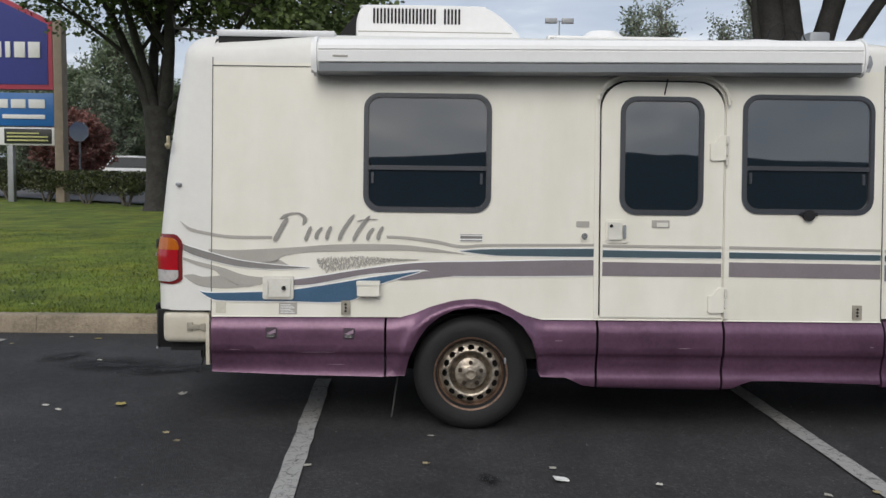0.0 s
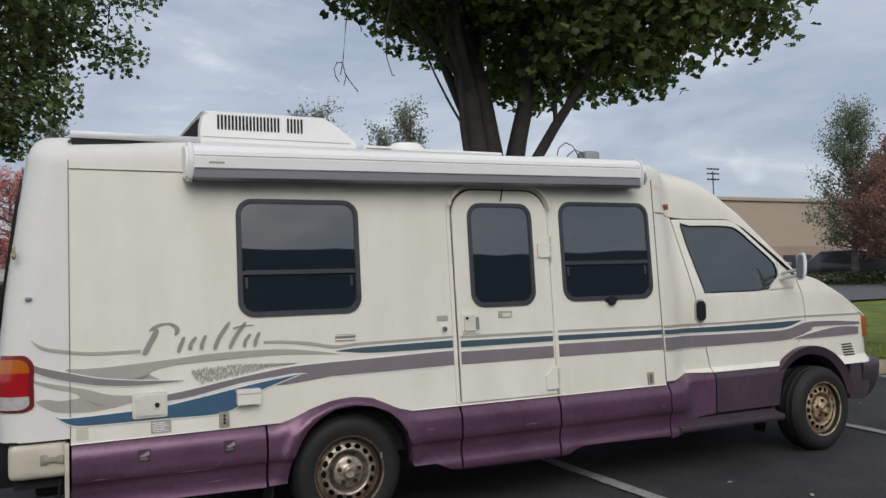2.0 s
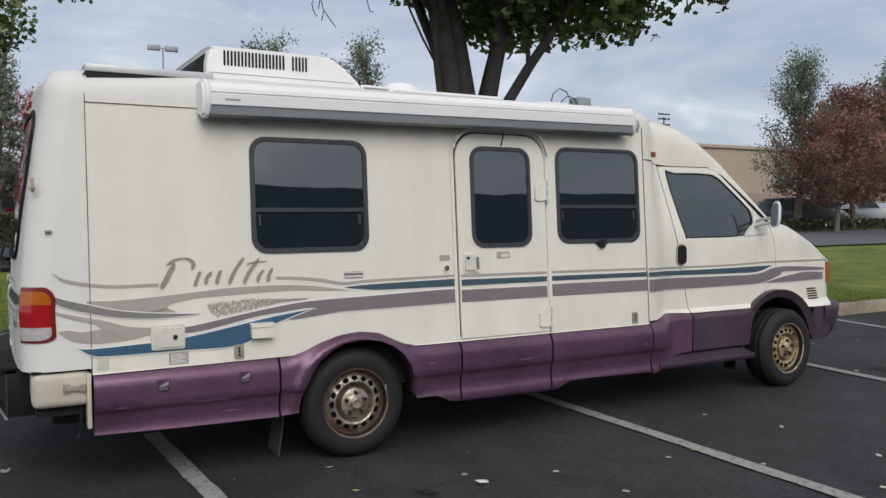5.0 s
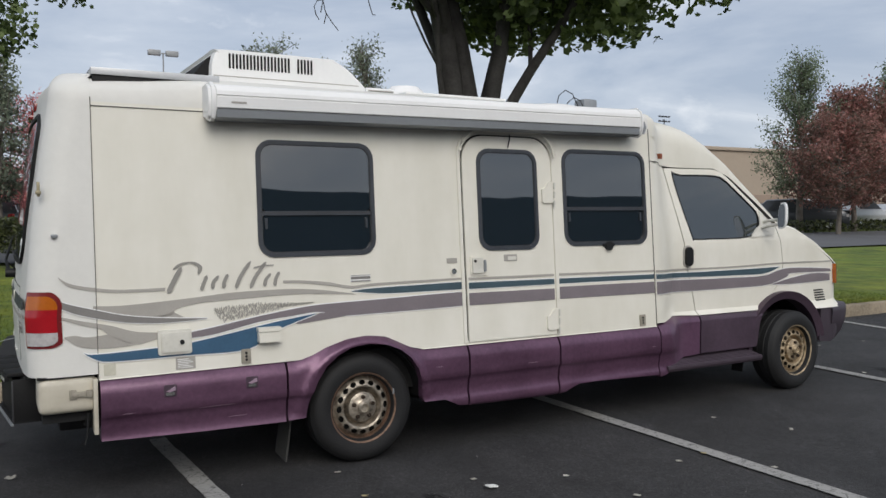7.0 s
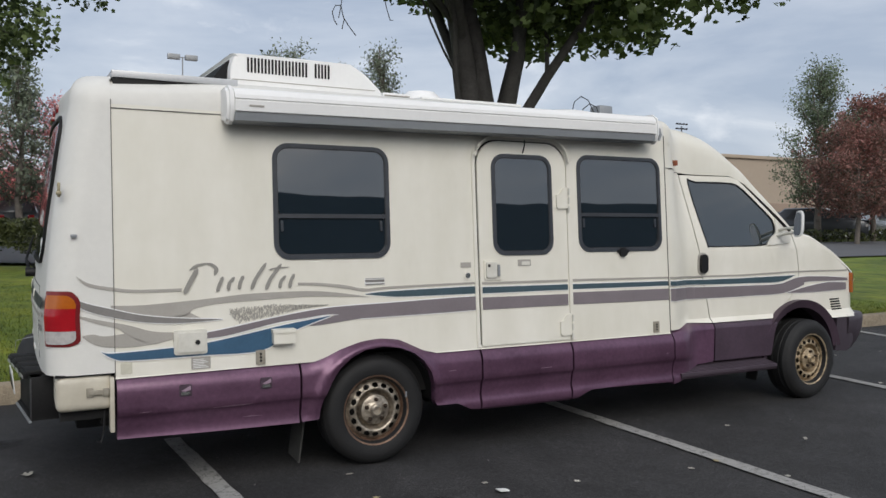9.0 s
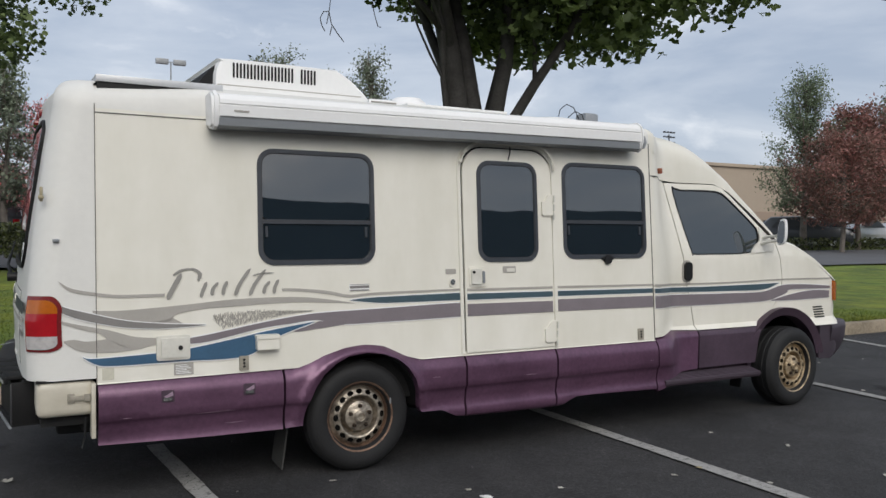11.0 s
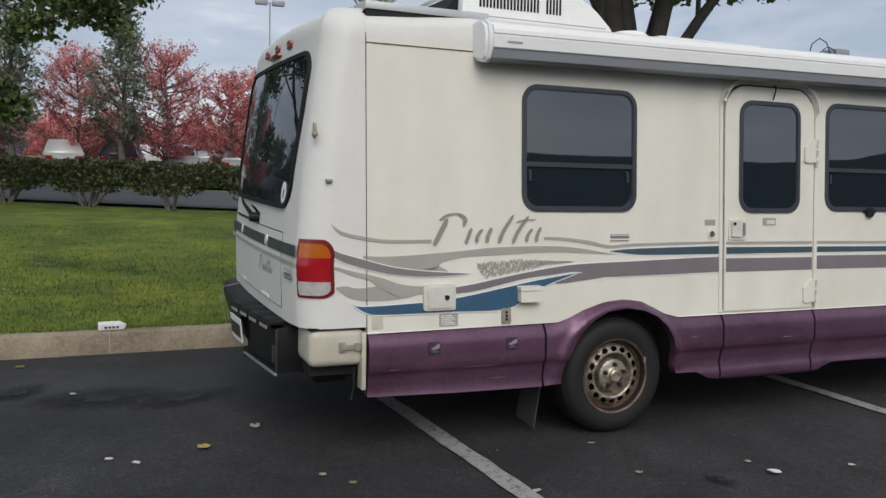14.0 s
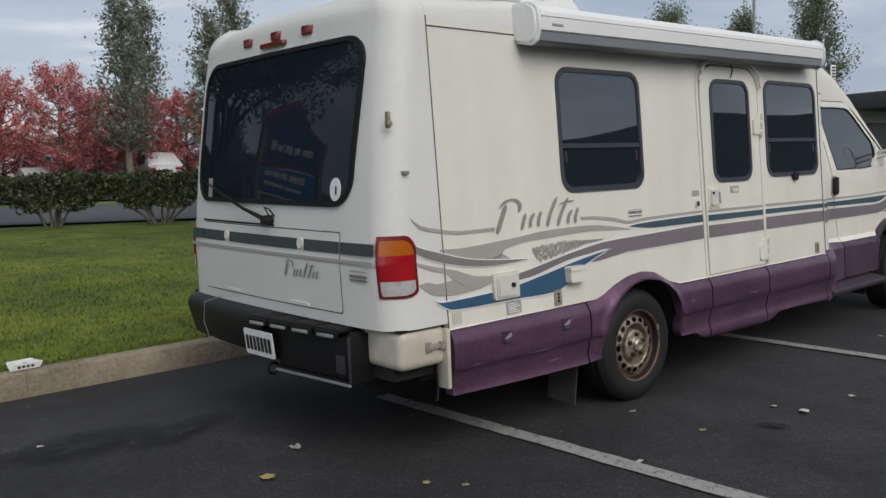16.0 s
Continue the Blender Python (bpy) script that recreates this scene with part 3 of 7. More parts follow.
# roof, cab cap, windscreen and bonnet share one long loft
EDGE = [(-2, 1.90), (2.14, 1.90), (2.26, 1.845), (2.42, 1.70), (2.55, 1.69), (2.95, 1.69), (3.08, 1.635), (3.30, 1.445), (3.52, 1.255), (3.72, 1.195), (3.95, 1.085), (4.15, 0.965), (4.28, 0.875), (4.36, 0.79), (4.40, 0.60)]
CROWN = [(-2, 2.085), (2.05, 2.085), (2.30, 2.066), (2.44, 2.062), (2.56, 2.052), (2.66, 2.038), (2.75, 2.016), (2.83, 1.98), (2.90, 1.936), (3.08, 1.78), (3.30, 1.55), (3.52, 1.315), (3.72, 1.275), (3.95, 1.165), (4.15, 1.02), (4.28, 0.925), (4.36, 0.84), (4.40, 0.62)]


def loft(xs, lift=0.0, a0=0, a1=24, power=None):
    bm = bmesh.new()
    rows = []
    for x in xs:
        zs, zc = interp(x, EDGE), interp(x, CROWN)
        ys = side_y(x, zs)
        p = power or (0.36 + 0.26 * (1 - ease(-1.345, -0.8, x)) if x < 2.3 else 0.36 + 0.11 * ease(2.2, 3.0, x) + 0.13 * ease(3.0, 3.3, x))
        row = []
        for k in range(a0, a1 + 1):
            a = math.pi * k / 24
            c, s = math.cos(a), math.sin(a)
            y = YC - (YC - ys) * math.copysign(abs(c) ** p, c)
            bow = 0.14 * (1 - abs((y - YC) / 1.0) ** 2) * ease(2.9, 3.5, x)
            row.append(bm.verts.new((x + bow, y, zs + (zc - zs) * abs(s) ** p + lift)))
        rows.append(row)
    for a, b in zip(rows, rows[1:]):
        for i in range(len(a) - 1):
            bm.faces.new((a[i], a[i + 1], b[i + 1], b[i]))
    return bm


roof_bm = loft(steps(JOINT, FRONT, 14))
roof_bm.verts.ensure_lookup_table()
roof_bm.faces.new(roof_bm.verts[:25])
part("roof", roof_bm, WHITE, van, "white fibreglass roof")
part("cab_cap", loft(steps(FRONT, 3.09, 20)), CREAM, van, "rounded cream fibreglass cab cap")
part("windscreen_surround", loft(steps(3.09, 3.72, 12)), CREAM, van)
part("windscreen", loft(steps(3.15, 3.56, 10), 0.008, 4, 20), CABGLASS, van, "dark windscreen")
part("bonnet", loft(steps(3.72, 4.40, 16)), CREAM, van, "short sloping cream bonnet")

# cab sides
CABWIN = smooth_ring([(2.515, 1.628), (2.60, 1.640), (2.95, 1.640), (3.05, 1.608), (3.12, 1.555), (3.31, 1.395), (3.345, 1.34), (3.335, 1.265), (3.23, 1.178), (2.80, 1.168), (2.64, 1.170), (2.615, 1.20)], n=3)
CABDOOR = [(2.445, 1.683), (2.95, 1.684), (3.03, 1.66), (3.09, 1.618), (3.30, 1.44), (3.515, 1.252), (3.55, 1.13), (3.572, 1.0), (3.568, 0.89), (3.48, 0.77), (3.345, 0.665), (3.30, 0.628), (2.650, 0.628), (2.618, 0.78), (2.563, 0.985), (2.515, 1.31)]
QUARTER = [(FRONT, 0.615), (FRONT, 1.897), (2.20, 1.875), (2.26, 1.845), (2.34, 1.77), (2.42, 1.70), (2.438, 1.683), (2.508, 1.31), (2.556, 0.985), (2.611, 0.78), (2.643, 0.628), (2.38, 0.642), (2.22, 0.617)]
DENSE = (steps(2.16, 4.4, 32), [0.62, 0.66, 0.72, 0.8, 0.9, 1.0, 1.15, 1.25, 1.35, 1.45, 1.55, 1.65, 1.75])
cab_door = part("cab_door", sheet(CABDOOR, [CABWIN], on_side(0.002), 0.03, DENSE), CREAM, van, "cream cab door")
part("cab_quarter", sheet(QUARTER, [], on_side(), 0.03, DENSE), CREAM, van)
fender = [(3.523, 1.262), (3.60, 1.248), (3.72, 1.213), (3.95, 1.103), (4.15, 0.983), (4.28, 0.893), (4.36, 0.805), (4.385, 0.60), (3.92, 0.60)] + circle(3.57, 0.32, 0.43, 14, 41, 128) + [(3.352, 0.662), (3.488, 0.77), (3.577, 0.89), (3.580, 1.0), (3.558, 1.13)]
part("front_fender", sheet(fender, [], on_side(0.001), 0.03, DENSE), CREAM, van)
for outline in (CABDOOR, QUARTER, fender):
    part("cab_panel", sheet(outline, [], far_side, 0.03, DENSE), CREAM, van)
cw = part("cab_window", sheet(CABWIN, [], on_side(-0.003), 0.006, DENSE), CABGLASS, van, "dark tinted cab window")
cx, cz = sum(p[0] for p in CABWIN) / len(CABWIN), sum(p[1] for p in CABWIN) / len(CABWIN)
inner = [(cx + (u - cx) * 0.974, cz + (v - cz) * 0.962) for u, v in CABWIN]
part("window_seal", sheet(CABWIN, [inner], on_side(0.004), 0.02, DENSE), BLACK, cw, "black rubber seal")
part("door_handle", joined(sheet(rounded(2.535, 0.985, 2.60, 1.118, 0.03), [], on_side(0.028), 0.03)), DARKP, cab_door, "black pull handle")
part("handle_recess", sheet(rounded(2.522, 0.972, 2.612, 1.130, 0.04), [], on_side(0.006), 0.008), GREY_DECAL, cab_door)

# plum lower panels
SK1 = [(JOINT + 0.005, 0.31), (JOINT + 0.005, 0.597), (-0.452, 0.597), (-0.452, 0.29), (-0.9, 0.297)]
SK2 = [(-0.440, 0.597), (-0.395, 0.600), (-0.30, 0.626), (-0.22, 0.660), (-0.10, 0.690), (0.019, 0.700), (0.13, 0.688), (0.249, 0.634), (0.32, 0.606), (0.38, 0.598), (0.643, 0.598),
       (0.643, 0.245), (0.585, 0.250), (0.54, 0.272), (0.49, 0.294), (0.36, 0.296), (0.349, 0.318), (0.340, 0.40), (0.309, 0.494), (0.262, 0.563), (0.205, 0.610), (0.12, 0.645), (0.019, 0.658),
       (-0.09, 0.645), (-0.161, 0.613), (-0.23, 0.558), (-0.277, 0.489), (-0.31, 0.42), (-0.328, 0.371), (-0.345, 0.296), (-0.440, 0.292)]
SK3 = [(0.656, 0.242), (0.656, 0.600), (1.300, 0.600), (1.300, 0.232), (0.95, 0.235)]
SK4 = [(1.313, 0.235), (1.313, 0.600), (2.142, 0.600), (2.142, 0.270), (1.60, 0.285), (1.46, 0.283), (1.40, 0.262), (1.36, 0.238)]
SK5 = [(2.152, 0.255), (2.152, 0.603), (2.22, 0.610), (2.32, 0.632), (2.38, 0.638), (2.640, 0.622), (2.612, 0.36), (2.45, 0.35), (2.33, 0.312), (2.20, 0.262)]
SK6 = [(2.625, 0.362), (2.652, 0.622), (3.30, 0.622), (3.25, 0.52), (3.215, 0.40), (3.20, 0.362)]
for ring, words in ((SK1, "scuffed plum storage skirt"), (SK2, "plum skirt round the rear wheel"), (SK3, "plum skirt under the entry door"), (SK4, "plum skirt panel"), (SK5, "plum corner panel"), (SK6, "plum lower cab door")):
    zc = [0.255, 0.27, 0.285, 0.30, 0.33, 0.36, 0.385, 0.405, 0.415, 0.425, 0.46, 0.50, 0.53, 0.55, 0.563, 0.573, 0.582, 0.59] + ([0.61, 0.62, 0.63, 0.64, 0.65, 0.66, 0.67, 0.68, 0.69] if ring is SK2 else [])
    sk = part("skirt_panel", sheet(ring, [], on_skirt(), 0.05, (steps(-1.32, 3.3, 66) + (steps(-0.42, 0.42, 42) if ring is SK2 else []), zc)), DPLUM if ring is SK6 else PURPLE, van, words, angle=60)
    part("skirt_panel", sheet(ring, [], far_side, 0.05, (XC, [0.405, 0.425, 0.57])), PURPLE, van)
    if ring is SK1:
        for x in (-1.030, -0.632):
            lt = part("skirt_latch", sheet(rounded(x - 0.030, 0.488, x + 0.030, 0.546, 0.006), [], on_skirt(0.004), 0.006), DPLUM, sk, "dark recessed latch")
            part("latch_tab", sheet(rounded(x - 0.022, 0.497, x + 0.018, 0.512, 0.004), [], on_skirt(0.012), 0.008), CHROME, lt)
            part("latch_paddle", sheet([(x - 0.02, 0.516), (x + 0.022, 0.538), (x + 0.024, 0.520), (x - 0.004, 0.512)], [], on_skirt(0.010), 0.006), mat("pale_lilac", (0.30, 0.21, 0.275), 0.5, vary=0.2), lt)
arc_out, arc_in = circle(3.57, 0.32, 0.435, 26, 8, 178), circle(3.57, 0.32, 0.375, 26, 8, 178)
part("wheel_arch_flare", sheet(arc_out + arc_in[::-1], [], lambda u, v, d: (u, side_y(u, max(v, 0.67)) - 0.035 - 0.02 * ease(0.375, 0.43, math.hypot(u - 3.57, v - 0.32)) + d, v), 0.10), DPLUM, van)
ring_o, ring_i = circle(0.01, 0.30, 0.392, 26, 2, 178), circle(0.01, 0.30, 0.355, 26, 2, 178)
part("arch_liner", sheet(ring_o + ring_i[::-1], [], lambda u, v, d: (u, 0.0 + d, v), 0.34), UNDER, van)
part("arch_liner", sheet(circle(3.58, 0.32, 0.40, 26, -5, 185) + circle(3.58, 0.32, 0.372, 26, -5, 185)[::-1], [], lambda u, v, d: (u, 0.10 + d, v), 0.34), UNDER, van)
part("wheel_well", box((-0.40, 0.34, 0.25), (0.42, 0.38, 0.80)), UNDER, van)
part("wheel_well", box((3.15, 0.42, 0.25), (4.0, 0.46, 0.80)), UNDER, van)
board = [(-0.050, 0.278), (-0.058, 0.296), (-0.056, 0.312)]
for k in range(6):
    y0, z0 = -0.050 + 0.020 * k, 0.316 + 0.0048 * k
    board += [(y0, z0), (y0 + 0.011, z0 + 0.0026), (y0 + 0.013, z0 - 0.006), (y0 + 0.018, z0 - 0.005)]
board += [(0.080, 0.350), (0.080, 0.300)]
part("running_board", extrude_x(board, 2.22, 3.15), mat("ribbed_step_plastic", (0.062, 0.045, 0.058), 0.42, 0.3, vary=0.25, scale=5, fine=60), van, "ribbed dark plum step below the cab door", angle=20)

# scuffs
rng = random.Random(12)
SCUFF = mat("skirt_scuff", (0.30, 0.20, 0.26), 0.6, vary=0.3)
for x, z, w in ((1.10, 0.455, 0.04), (0.45, 0.49, 0.025), (-0.80, 0.418, 0.10), (-0.70, 0.352, 0.05), (-1.22, 0.43, 0.03), (2.08, 0.47, 0.010)):
    h = rng.uniform(0.0008, 0.0022)
    part("scuff", sheet([(x - w, z - h * 0.2), (x - w * 0.2, z + h), (x + w, z + h * 0.5), (x + w * 0.5, z - h), (x - w * 0.4, z - h)], [], on_skirt(0.003), 0.002), SCUFF, van)

# underbody
part("chassis", joined(box((-1.40, 0.10, 0.36), (2.2, 1.83, 0.60)), box((2.2, 0.20, 0.30), (4.10, 1.73, 0.58)), box((-1.2, 0.45, 0.24), (-0.5, 1.5, 0.36), 0.03), box((0.5, 0.35, 0.22), (1.3, 1.6, 0.36), 0.03)), UNDER, van)
# dark boxes added under the rear to keep light off the ground
part("rear_valance", joined(box((-1.58, 0.05, 0.40), (-1.35, 1.85, 0.47)), box((-1.50, 0.3, 0.30), (-1.30, 1.6, 0.42), 0.02)), UNDER, van)
part("mud_flap", sheet([(0.08, 0.04), (0.08, 0.30), (0.27, 0.30), (0.27, 0.05)], [], lambda u, v, d: (-0.385 - 0.14 * (0.30 - v) + d, u, v), 0.008), mat("dusty_rubber", (0.042, 0.041, 0.038), 0.85, vary=0.3, scale=9, fine=60), van, "dusty black rubber mud flap")
part("mud_flap", sheet([(0.10, 0.17), (0.10, 0.30), (0.20, 0.30), (0.20, 0.17)], [], lambda u, v, d: (3.14 - 0.2 * (0.30 - v) + d, u, v), 0.008), RUBBER, van)


# windows of the living part
FRAMEGREY = mat("dark_frame_grey", (0.045, 0.046, 0.05), 0.45, 0.2)
WINFRAME = mat("window_frame_grey", (0.042, 0.047, 0.056), 0.35, vary=0.2, scale=6, fine=60)
def side_window(parent, w, name, label, split=None, r=0.085, material=GLASS, lift=0.0):
    x0, z0, x1, z1 = w
    on = lambda off: on_side(off + lift)
    win = part(name, sheet(rounded(x0, z0, x1, z1, r), [rounded(x0 + 0.021, z0 + 0.021, x1 - 0.021, z1 - 0.021, r - 0.018)], on(0.007), 0.03), WINFRAME, parent, label)
    part("inner_frame", sheet(rounded(x0 + 0.019, z0 + 0.019, x1 - 0.019, z1 - 0.019, r - 0.017), [rounded(x0 + 0.027, z0 + 0.027, x1 - 0.027, z1 - 0.027, r - 0.024)], on(0.0035), 0.02), FRAMEGREY, win)
    if split:
        part("pane", sheet(rounded(x0 + 0.022, split, x1 - 0.022, z1 - 0.022, 0.05), [], on(0.0005), 0.004), material, win)
        part("pane", sheet(rounded(x0 + 0.022, z0 + 0.022, x1 - 0.022, split, 0.05), [], on(-0.007), 0.004), material, win)
        part("sash_bar", sheet(rounded(x0 + 0.026, split - 0.014, x1 - 0.026, split + 0.008, 0.004), [], on(0.003), 0.010), WINFRAME, win)
        part("sash_strip", sheet(rounded(x0 + 0.026, split - 0.003, x1 - 0.026, split + 0.003, 0.001), [], on(0.004), 0.006), FRAMEGREY, win)
        for x in (x0 + 0.045, x1 - 0.053):
            part("sash_clip", sheet(rounded(x - 0.004, split - 0.085, x + 0.008, split - 0.028, 0.003), [], on(0.002), 0.012), WINFRAME, win)
    else:
        part("pane", sheet(rounded(x0 + 0.022, z0 + 0.022, x1 - 0.022, z1 - 0.022, 0.055), [], on(0.0005), 0.004), material, win)
    return win


side_window(van, W1, "side_window", "dark tinted window with a sliding lower half", 1.375)
w2 = side_window(van, W2, "side_window", "dark tinted window with a bottom latch", 1.395)
part("window_latch", joined(sheet(circle(1.745, 1.150, 0.030, 16), [], on_side(0.02), 0.02), sheet(rounded(1.698, 1.146, 1.792, 1.166, 0.008), [], on_side(0.014), 0.014)), DARKP, w2, "small black latch knob")

door_body = [(x + (0.007 if x < 1 else -0.006), z - (0.004 if z > 1 else -0.005)) for x, z in DOOR]
door = part("entry_door", sheet(door_body, [rounded(DW[0] + .014, DW[1] + .014, DW[2] - .014, DW[3] - .014, .075)], on_side(0.010), 0.045, CUTS), CREAM, van, "cream entry door with a tall dark window")
side_window(door, DW, "door_window", "tall dark tinted door window", None, 0.085, lift=0.010)
part("door_gap", sheet([(x + (-0.002 if x < 1 else 0.002), z + (0.004 if z > 1 else -0.003)) for x, z in DOOR], [door_body], on_side(-0.004), 0.02, CUTS), BLACK, door, "dark door gap")
o2 = [(x + (-0.026 if x < 1 else 0.030), z + (0.030 if z > 1 else 0)) for x, z in DOOR]
i2 = [(x + (-0.005 if x < 1 else 0.005), z + (0.005 if z > 1 else -0.001)) for x, z in DOOR]
part("door_frame", sheet(o2 + i2[::-1], [], on_side(0.008), 0.014, CUTS), CREAM, door, "cream door frame")
gutter = [(x, side_y(x, z) - 0.030, z) for x, z in [(0.638, 1.735)] + [(x + (-0.012 if x < 1 else 0.012), z + 0.028) for x, z in DOOR[3:16]] + [(1.322, 1.735)]]
part("rain_gutter", tube(gutter, 0.0085, 6), CREAM, door, "curved cream rain gutter")
part("loose_wire", tube([(0.995, side_y(1, 1.84) - 0.022, 1.842), (0.985, -0.002, 1.81), (0.978, 0.008, 1.762)], 0.004, 5), BLACK, door)
lk = part("door_lock", sheet(rounded(0.686, 0.998, 0.806, 1.118, 0.014), [], on_side(0.018), 0.012), CREAM, door, "square cream door lock plate")
part("lock_paddle", sheet(rounded(0.696, 1.014, 0.768, 1.104, 0.008), [], on_side(0.030), 0.014), AGED, lk)
part("lock_lever", sheet(rounded(0.774, 1.020, 0.790, 1.090, 0.006), [], on_side(0.028), 0.012), GREYM, lk)
part("key_hole", sheet(circle(0.712, 1.085, 0.009, 10), [], on_side(0.034), 0.006), BLACK, lk)
part("door_sticker", sheet(rounded(0.926, 1.077, 1.018, 1.116, 0.003), [], on_side(0.0135), 0.003), GREY_DECAL, door, "faded rectangular sticker")
part("sticker_print", sheet(rounded(0.952, 1.082, 1.010, 1.104, 0.002), [], on_side(0.0155), 0.003), AGED, door)
for z in (1.478, 0.690):
    hg = part("hinge", sheet([(1.222, z - 0.042), (1.222, z + 0.035), (1.245, z + 0.040), (1.275, z + 0.078), (1.304, z + 0.082), (1.304, z - 0.048), (1.234, z - 0.052)], [], on_side(0.022), 0.014), CREAM, door, "cream external hinge")
    for k in range(3):
        part("knuckle", tube([(1.310, side_y(1.31, z) - 0.026, z - 0.075 + 0.055 * k), (1.310, side_y(1.31, z) - 0.026, z - 0.035 + 0.055 * k)], 0.007, 8), AGED, hg)
part("wall_lock", sheet(circle(0.578, 1.030, 0.016, 14), [], on_side(0.012), 0.014), CHROME, van)
part("lock_plate", sheet(rounded(0.556, 1.000, 0.602, 1.062, 0.022), [], on_side(0.005), 0.006), CREAM, van)
part("wall_sticker", sheet(rounded(0.536, 1.076, 0.604, 1.106, 0.002), [], on_side(0.003), 0.004), GREY_DECAL, van)


# decals
def decal(name, ring, material, label="", off=0.003, n=5, soft=True, edge=0.0):
    pts = smooth_ring(ring, n=n) if soft else ring
    cuts = (steps(-1.5, 4.2, 57), [0.6, 0.66, 0.8, 0.9, 1.15])
    ob = part(name, sheet(pts, [], on_side(off), 0.0025, cuts), material, van, label, smooth=False)
    if edge:
        part("decal_edge", sheet(widened(pts, edge), [], on_side(off - 0.0012), 0.001, cuts), PLAST, ob, "thin white edge", smooth=False)
    return ob


def widened(ring, d):
    """The ring moved outwards by d."""
    area = sum(p[0] * q[1] - q[0] * p[1] for p, q in zip(ring, ring[1:] + ring[:1]))
    s = 1 if area > 0 else -1
    out = []
    for i, p in enumerate(ring):
        e = Vector((ring[(i + 1) % len(ring)][0] - ring[i - 1][0], ring[(i + 1) % len(ring)][1] - ring[i - 1][1]))
        n = Vector((e.y, -e.x)).normalized() * s * d if e.length > 1e-6 else Vector((0, 0))
        out.append((p[0] + n.x, p[1] + n.y))
    return out


def ribbon(top, bottom):
    return smooth_ring(top, False, 5) + smooth_ring(bottom, False, 5)[::-1]


decal("decal_tail", ribbon([(-1.505, 1.083), (-1.451, 1.049), (-1.352, 1.027), (-1.242, 1.013), (-1.034, 1.012)], [(-1.505, 1.081), (-1.46, 1.036), (-1.364, 1.013), (-1.242, 0.998), (-1.036, 0.997)]), GREY_DECAL, "thin grey tail decal", soft=False)
decal("decal_band", ribbon([(-1.36, 0.942), (-1.213, 0.938), (-0.923, 0.955), (-0.69, 0.973), (-0.399, 0.975), (-0.224, 0.960), (-0.039, 0.930)], [(-1.36, 0.90), (-1.213, 0.885), (-1.03, 0.872), (-0.98, 0.908), (-0.864, 0.929), (-0.69, 0.937), (-0.399, 0.946), (-0.223, 0.939), (-0.04, 0.9285)]), GREY_DECAL, "broad grey swoosh decal", soft=False)
decal("decal_band", ribbon([(-1.10, 0.879), (-1.044, 0.881), (-1.0, 0.893)], [(-1.10, 0.865), (-1.03, 0.858), (-0.93, 0.852)]), GREY_DECAL, soft=False)
decal("decal_swoosh", ribbon([(-1.510, 0.984), (-1.474, 0.960), (-1.352, 0.924), (-1.212, 0.888), (-1.038, 0.866), (-0.84, 0.852)], [(-1.508, 0.945), (-1.444, 0.914), (-1.352, 0.886), (-1.212, 0.856), (-1.038, 0.843), (-0.84, 0.850)]), DARK_DECAL, "dark grey swoosh decal", off=0.005, soft=False, edge=0.004)
decal("decal_fork", ribbon([(-1.502, 0.902), (-1.415, 0.877), (-1.285, 0.846), (-1.183, 0.812), (-1.081, 0.799), (-0.93, 0.790)], [(-1.496, 0.888), (-1.415, 0.857), (-1.33, 0.832), (-1.29, 0.800), (-1.182, 0.749), (-1.078, 0.765), (-0.93, 0.762)]), GREY_DECAL, "grey forked swoosh decal", soft=False)
decal("decal_fork", ribbon([(-1.484, 0.806), (-1.44, 0.811), (-1.386, 0.799), (-1.30, 0.806)], [(-1.484, 0.800), (-1.414, 0.755), (-1.298, 0.741), (-1.18, 0.747)]), GREY_DECAL, soft=False)
decal("decal_plum", ribbon([(-0.921, 0.789), (-0.805, 0.805), (-0.573, 0.845), (-0.339, 0.877), (-0.164, 0.887), (0.099, 0.893), (0.436, 0.903), (0.628, 0.906)], [(-0.921, 0.760), (-0.805, 0.770), (-0.572, 0.816), (-0.397, 0.835), (-0.257, 0.846), (-0.12, 0.818), (0.1, 0.818), (0.364, 0.821), (0.628, 0.826)]), PLUM_DECAL, "faded plum swoosh decal", off=0.004, soft=False, edge=0.005)
decal("decal_plum", ribbon([(-0.245, 0.840), (-0.20, 0.838), (-0.10, 0.826)], [(-0.391, 0.795), (-0.339, 0.792), (-0.10, 0.815)]), PLUM_DECAL, soft=False)
decal("decal_blue", ribbon([(-1.405, 0.729), (-1.35, 0.717), (-1.078, 0.725), (-0.921, 0.738), (-0.718, 0.770), (-0.514, 0.806), (-0.272, 0.839)], [(-1.405, 0.727), (-1.35, 0.691), (-1.269, 0.678), (-0.95, 0.678), (-0.644, 0.681), (-0.50, 0.762), (-0.273, 0.836)]), BLUE_DECAL, "blue swoosh decal", off=0.006, soft=False, edge=0.005)
decal("decal_line", ribbon([(-0.446, 1.021), (-0.341, 1.017), (-0.195, 1.001), (-0.063, 0.976), (0.098, 0.984), (0.628, 0.990)], [(-0.443, 1.007), (-0.341, 1.002), (-0.195, 0.983), (-0.063, 0.960), (0.098, 0.970), (0.628, 0.978)]), GREY_DECAL, "thin grey line decal", soft=False)
decal("decal_teal", ribbon([(-0.066, 0.947), (0.098, 0.957), (0.628, 0.965)], [(-0.06, 0.944), (0.06, 0.930), (0.187, 0.923), (0.628, 0.922)]), TEAL_DECAL, "dark teal stripe decal", soft=False, edge=0.004)
